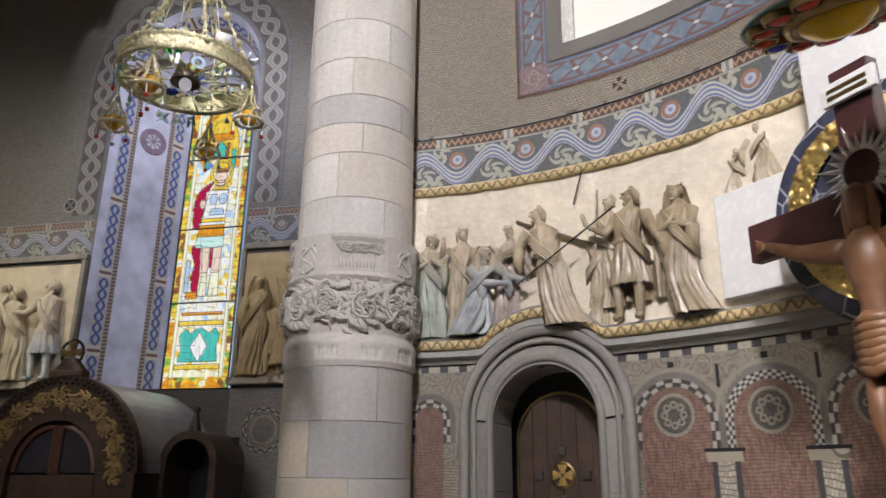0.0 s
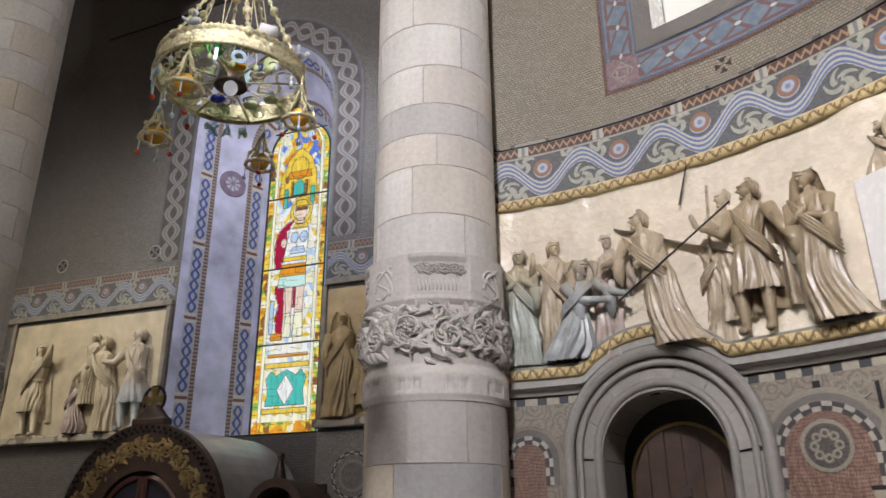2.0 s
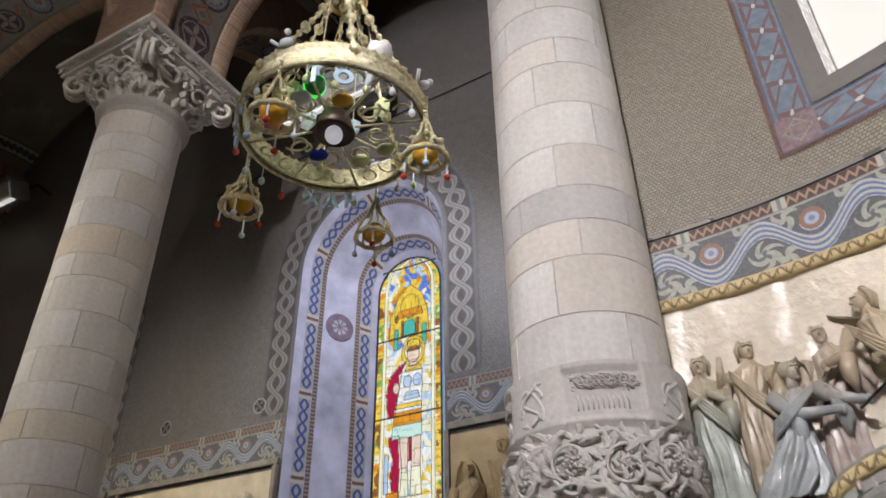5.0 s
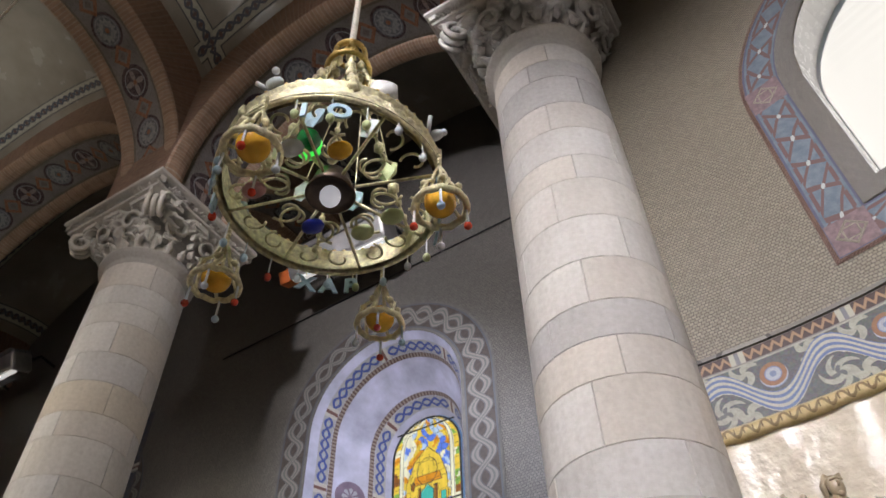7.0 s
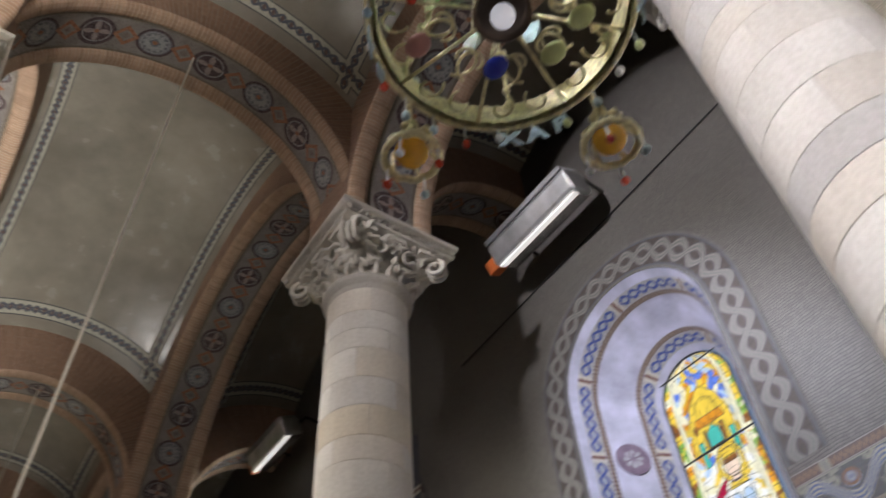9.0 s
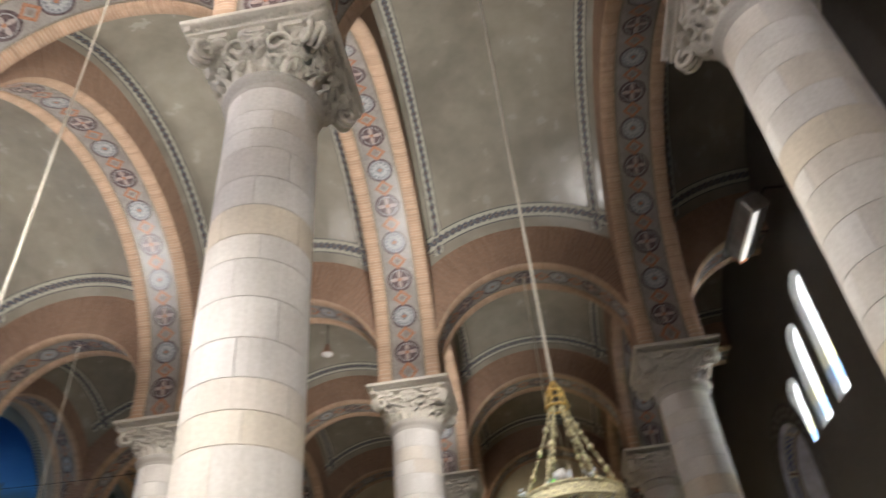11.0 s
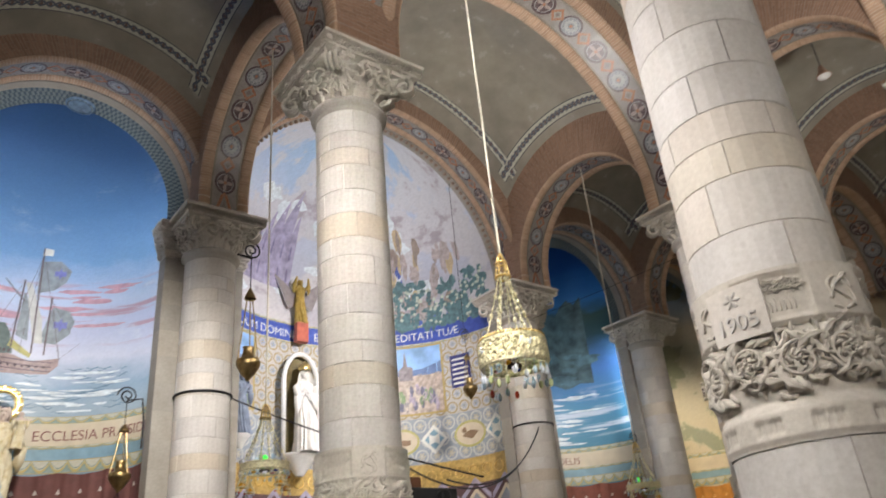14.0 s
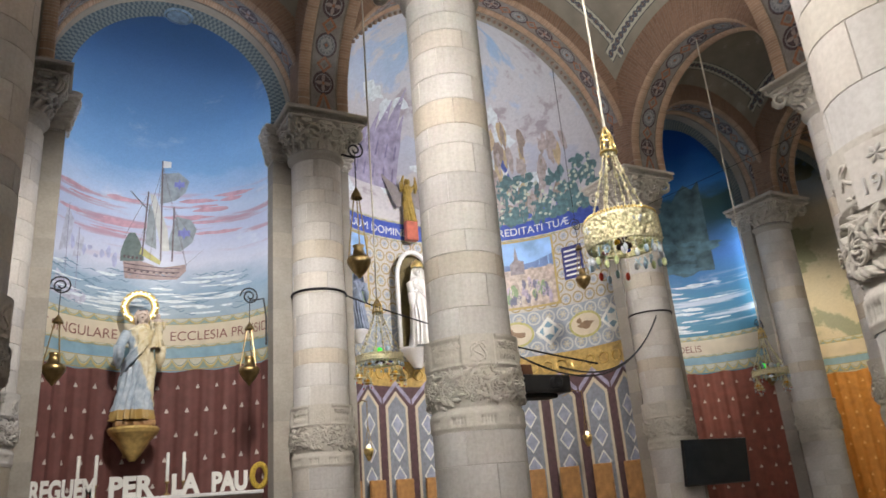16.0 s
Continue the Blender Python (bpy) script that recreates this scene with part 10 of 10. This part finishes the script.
        if not tall:
            pendant(ch, (R_ + 0.036) * math.cos(t), (R_ + 0.036) * math.sin(t), -0.33, 1.0, a)
        bm = bmesh.new()
        ball(bm, ((R_ + 0.02) * math.cos(t), (R_ + 0.02) * math.sin(t), 0.12), 0.03, 2, (1.3, 0.8, 0.8))
        ball(bm, ((R_ + 0.05) * math.cos(t + 0.04), (R_ + 0.05) * math.sin(t + 0.04), 0.15), 0.016, 2)
        tube(bm, [((R_ + 0.0) * math.cos(t - 0.05), (R_ + 0.0) * math.sin(t - 0.05), 0.11), ((R_ + 0.04) * math.cos(t - 0.16), (R_ + 0.04) * math.sin(t - 0.16), 0.15)], 0.01, 5)
        part("rim_ornament", bm, CLEAR, ch, "small pale cast ornament on the rim", True)
    for k, (txt, a) in enumerate((("X", 132), ("A", 119), ("P", 106), ("A", 20), ("X", 40), ("E", 205), ("K", 222), ("I", 285), ("O", 305))):
        t = radians(a)
        bm = flat_letters(txt, 0.105, 0.004)
        ob = part("letter_plate", bm, SKY_PLATE, ch, "pale blue enamel letter")
        ob.matrix_basis = pose((R_ + 0.01) * math.cos(t), (R_ + 0.01) * math.sin(t), -0.135, 90, 0, a - 90) @ pose(-0.035, 0, 0)
        part("letter_hook", tube(bmesh.new(), [(0.035, 0.075, 0), (0.035, 0.125, 0)], 0.003, 4), FILIGREE, ob)
    random.seed(8)
    for k in range(22):
        t = k * 2 * math.pi / 22 + 0.1
        L_ = random.uniform(0.05, 0.13) * (1.7 if tall else 1)
        d = part("crystal_drop", tube(bmesh.new(), [((R_ + 0.012) * math.cos(t), (R_ + 0.012) * math.sin(t), -0.02), ((R_ + 0.012) * math.cos(t), (R_ + 0.012) * math.sin(t), -0.02 - L_)], 0.0035, 4), CLEAR, ch)
        part("bead", ball(bmesh.new(), ((R_ + 0.012) * math.cos(t), (R_ + 0.012) * math.sin(t), -0.03 - L_), 0.016 if not tall else 0.03, 2, (1, 1, 1.4)), random.choice((CLEAR, CLEAR, GLASS_R, SKY_PLATE, LIME)), d, "", True)
    # chains with links and plates to the little crown
    for k in range(6):
        a = k * math.pi / 3 + 0.15
        bm = bmesh.new()
        for j in range(13):
            t = j / 12
            r = R_ * (1 - t) ** 1.15 + 0.07 * t
            ball(bm, (r * math.cos(a), r * math.sin(a), 0.09 + 0.86 * t), 0.017 if j % 3 else 0.03, 1, (1, 1, 1.3))
        tube(bm, [((R_ * (1 - t) ** 1.15 + 0.07 * t) * math.cos(a), (R_ * (1 - t) ** 1.15 + 0.07 * t) * math.sin(a), 0.09 + 0.86 * t) for t in [j / 8 for j in range(9)]], 0.008, 5)
        part("chain", bm, FILIGREE, ch, "gilt linked chain", True)
        t = 0.45
        r = (R_ * (1 - t) ** 1.15 + 0.07 * t) * 0.9
        plate = part("hung_plate", ball(bmesh.new(), (r * math.cos(a + 0.5), r * math.sin(a + 0.5), 0.20), 0.05, 1, (1, 0.35, 1.4)), (LIME, SKY_PLATE, CLEAR)[k % 3], ch, "small enamel plate")
        part("plate_wire", tube(bmesh.new(), [(r * math.cos(a + 0.5), r * math.sin(a + 0.5), 0.24), (0.10 * math.cos(a), 0.10 * math.sin(a), 0.9)], 0.003, 4), FILIGREE, plate)
    bm = bmesh.new()
    for z, r in ((0.94, 0.105), (1.10, 0.075)):
        tube(bm, [(r * math.cos(k * math.pi / 10), r * math.sin(k * math.pi / 10), z) for k in range(20)], 0.014, 6, True)
    for k in range(6):
        a = k * math.pi / 3
        tube(bm, [(0.105 * math.cos(a), 0.105 * math.sin(a), 0.94), (0.085 * math.cos(a + 0.2), 0.085 * math.sin(a + 0.2), 1.02), (0.075 * math.cos(a), 0.075 * math.sin(a), 1.10), (0.02 * math.cos(a), 0.02 * math.sin(a), 1.20), (0, 0, 1.22)], 0.012, 5)
    part("small_crown", bm, GOLD, ch, "gilt crown at the head of the chains", True)
    part("cable", tube(bmesh.new(), [(0, 0, 1.20), (0, 0, rope_top)], 0.018, 8), ROPE, ch, "pale hanging cable")
    return ch


first_crown = chandelier((11.48 - 3.56) / 0.77)
first_crown.matrix_basis = pose(-2.022, 3.086, 3.565, 0, 0, 8) @ Matrix.Diagonal((0.77, 0.77, 0.77, 1))
puck = part("spot_puck", lathe(bmesh.new(), [(0.0, 0.05), (0.05, 0.05), (0.06, 0.0), (0.055, -0.03), (0.0, -0.03)], 24), MARBLE, first_crown, "white round spot fitting on the rim", True)
puck.matrix_basis = pose(0.33, -0.22, 0.15, 30, 25, 0)
for i, y, z, t in ((-1, -2.18, 3.50, 40), (0, 2.77, 3.24, 20), (0, -7.32, 3.42, 10), (1, 2.97, 3.5, 55), (1, -2.18, 3.5, 33), (1, -7.32, 3.3, 80)):
    copy_thing(first_crown, pose(ROW_X[i], y, z, 0, 0, t))

tall_crown = chandelier((11.0 - 3.39) / 0.92, 0.26, True)
tall_crown.matrix_basis = pose(ROW_X[0], -2.08, 3.39, 0, 0, 75) @ Matrix.Diagonal((0.68, 0.68, 0.92, 1))
tagged(tall_crown, "gilded crown chandelier with a deep filigree rim and crystal drops", "chandelier", "hanging votive crowns")

# ---- cables, rings, screen, projector, spot fittings ----
for k in (0, 1):
    tagged(part("cable_ring", tube(bmesh.new(), [({0: ROW_X[0], 1: -14.92}[k] + 0.482 * math.cos(j * math.pi / 20), ROW_Y[2] + 0.482 * math.sin(j * math.pi / 20), 5.12) for j in range(40)], 0.022, 6, True), IRON, None, "", True), "black iron ring clamped round a column", "ring")


def sagging(a, b, sag, r=0.012, n=24):
    a, b = Vector(a), Vector(b)
    pts = [a.lerp(b, i / n) - Vector((0, 0, sag * 4 * (i / n) * (1 - i / n))) for i in range(n + 1)]
    return tagged(part("hanging_cable", tube(bmesh.new(), pts, r, 6), IRON), "thin black cable slung between columns", "cable")


sagging((-7.4, -9.7, 5.1), (-8.9, -4.9, 2.95), 0.1)
sagging((-14.85, -9.6, 5.1), (-8.3, -4.9, 2.9), 0.5)
sagging((-14.85, -9.6, 5.06), (-7.6, -4.75, 3.0), 0.7)
sagging((ROW_X[1] + 0.3, ROW_Y[2] + 0.4, 7.7), (ROW_X[2] + 3.0, -4.9, 8.6), 0.05, 0.006)
proj = thing("projector", "black projector on a bracket clamped to the column", "projector", pose(-7.72, -4.62, 2.52))
part("body", box(bmesh.new(), -0.34, 0.30, -0.2, 0.2, 0.0, 0.20, 0.02), plain("black_plastic", (0.02, 0.02, 0.02), 0.4), proj)
part("lens", lathe(bmesh.new(), [(0.07, 0.0), (0.07, 0.08), (0.05, 0.09), (0.0, 0.06)], 20), IRON, proj, "", True).matrix_basis = pose(-0.1, 0.2, 0.1, -90, 0, 0)
part("clamp", box(bmesh.new(), 0.10, 0.36, -0.1, 0.1, 0.2, 0.33, 0.01), plain("copper_clamp", (0.25, 0.12, 0.07), 0.4, 0.6), proj, "copper-coloured clamp")
part("shelf", box(bmesh.new(), -0.2, 0.36, -0.12, 0.12, -0.05, -0.002, 0.01), IRON, proj)
tv = thing("television", "black flat screen hung on a column, faintly reflecting", "television", pose(-15.35, -9.20, 1.34, -6, 0, 4) @ Matrix.Diagonal((1.28, 1, 1, 1)))
part("case", box(bmesh.new(), -0.80, 0.80, -0.04, 0.02, 0.0, 0.92, 0.01), plain("screen_case", (0.012, 0.012, 0.014), 0.3), tv)
part("panel", box(bmesh.new(), -0.78, 0.78, 0.0205, 0.026, 0.03, 0.90), plain("screen_glass", (0.03, 0.04, 0.05), 0.12, 0, 0.2, 3, 0), tv, "dark glossy screen")
part("wall_mount", box(bmesh.new(), -0.15, 0.15, -0.26, -0.04, 0.3, 0.6, 0.01), IRON, tv)


def spot_fitting(m):
    s = thing("spotlight", "small white bell-shaped spot hanging from the vault", "spotlight", m, "ceiling spots")
    part("bell", lathe(bmesh.new(), [(0.03, 0.30), (0.05, 0.28), (0.09, 0.12), (0.17, 0.0), (0.16, -0.01), (0.0, 0.04)], 24), plain("rusty_enamel", (0.30, 0.18, 0.13), 0.5), s, "rust-brown bell", True)
    part("face", lathe(bmesh.new(), [(0.155, 0.005), (0.12, -0.03), (0.0, -0.05)], 24), MARBLE, s, "white lamp face", True)
    part("stem", tube(bmesh.new(), [(0, 0, 0.28), (0, 0, 2.2)], 0.012, 6), IRON, s)
    return s


spot_fitting(pose(-17.8, -2.18, 11.36))
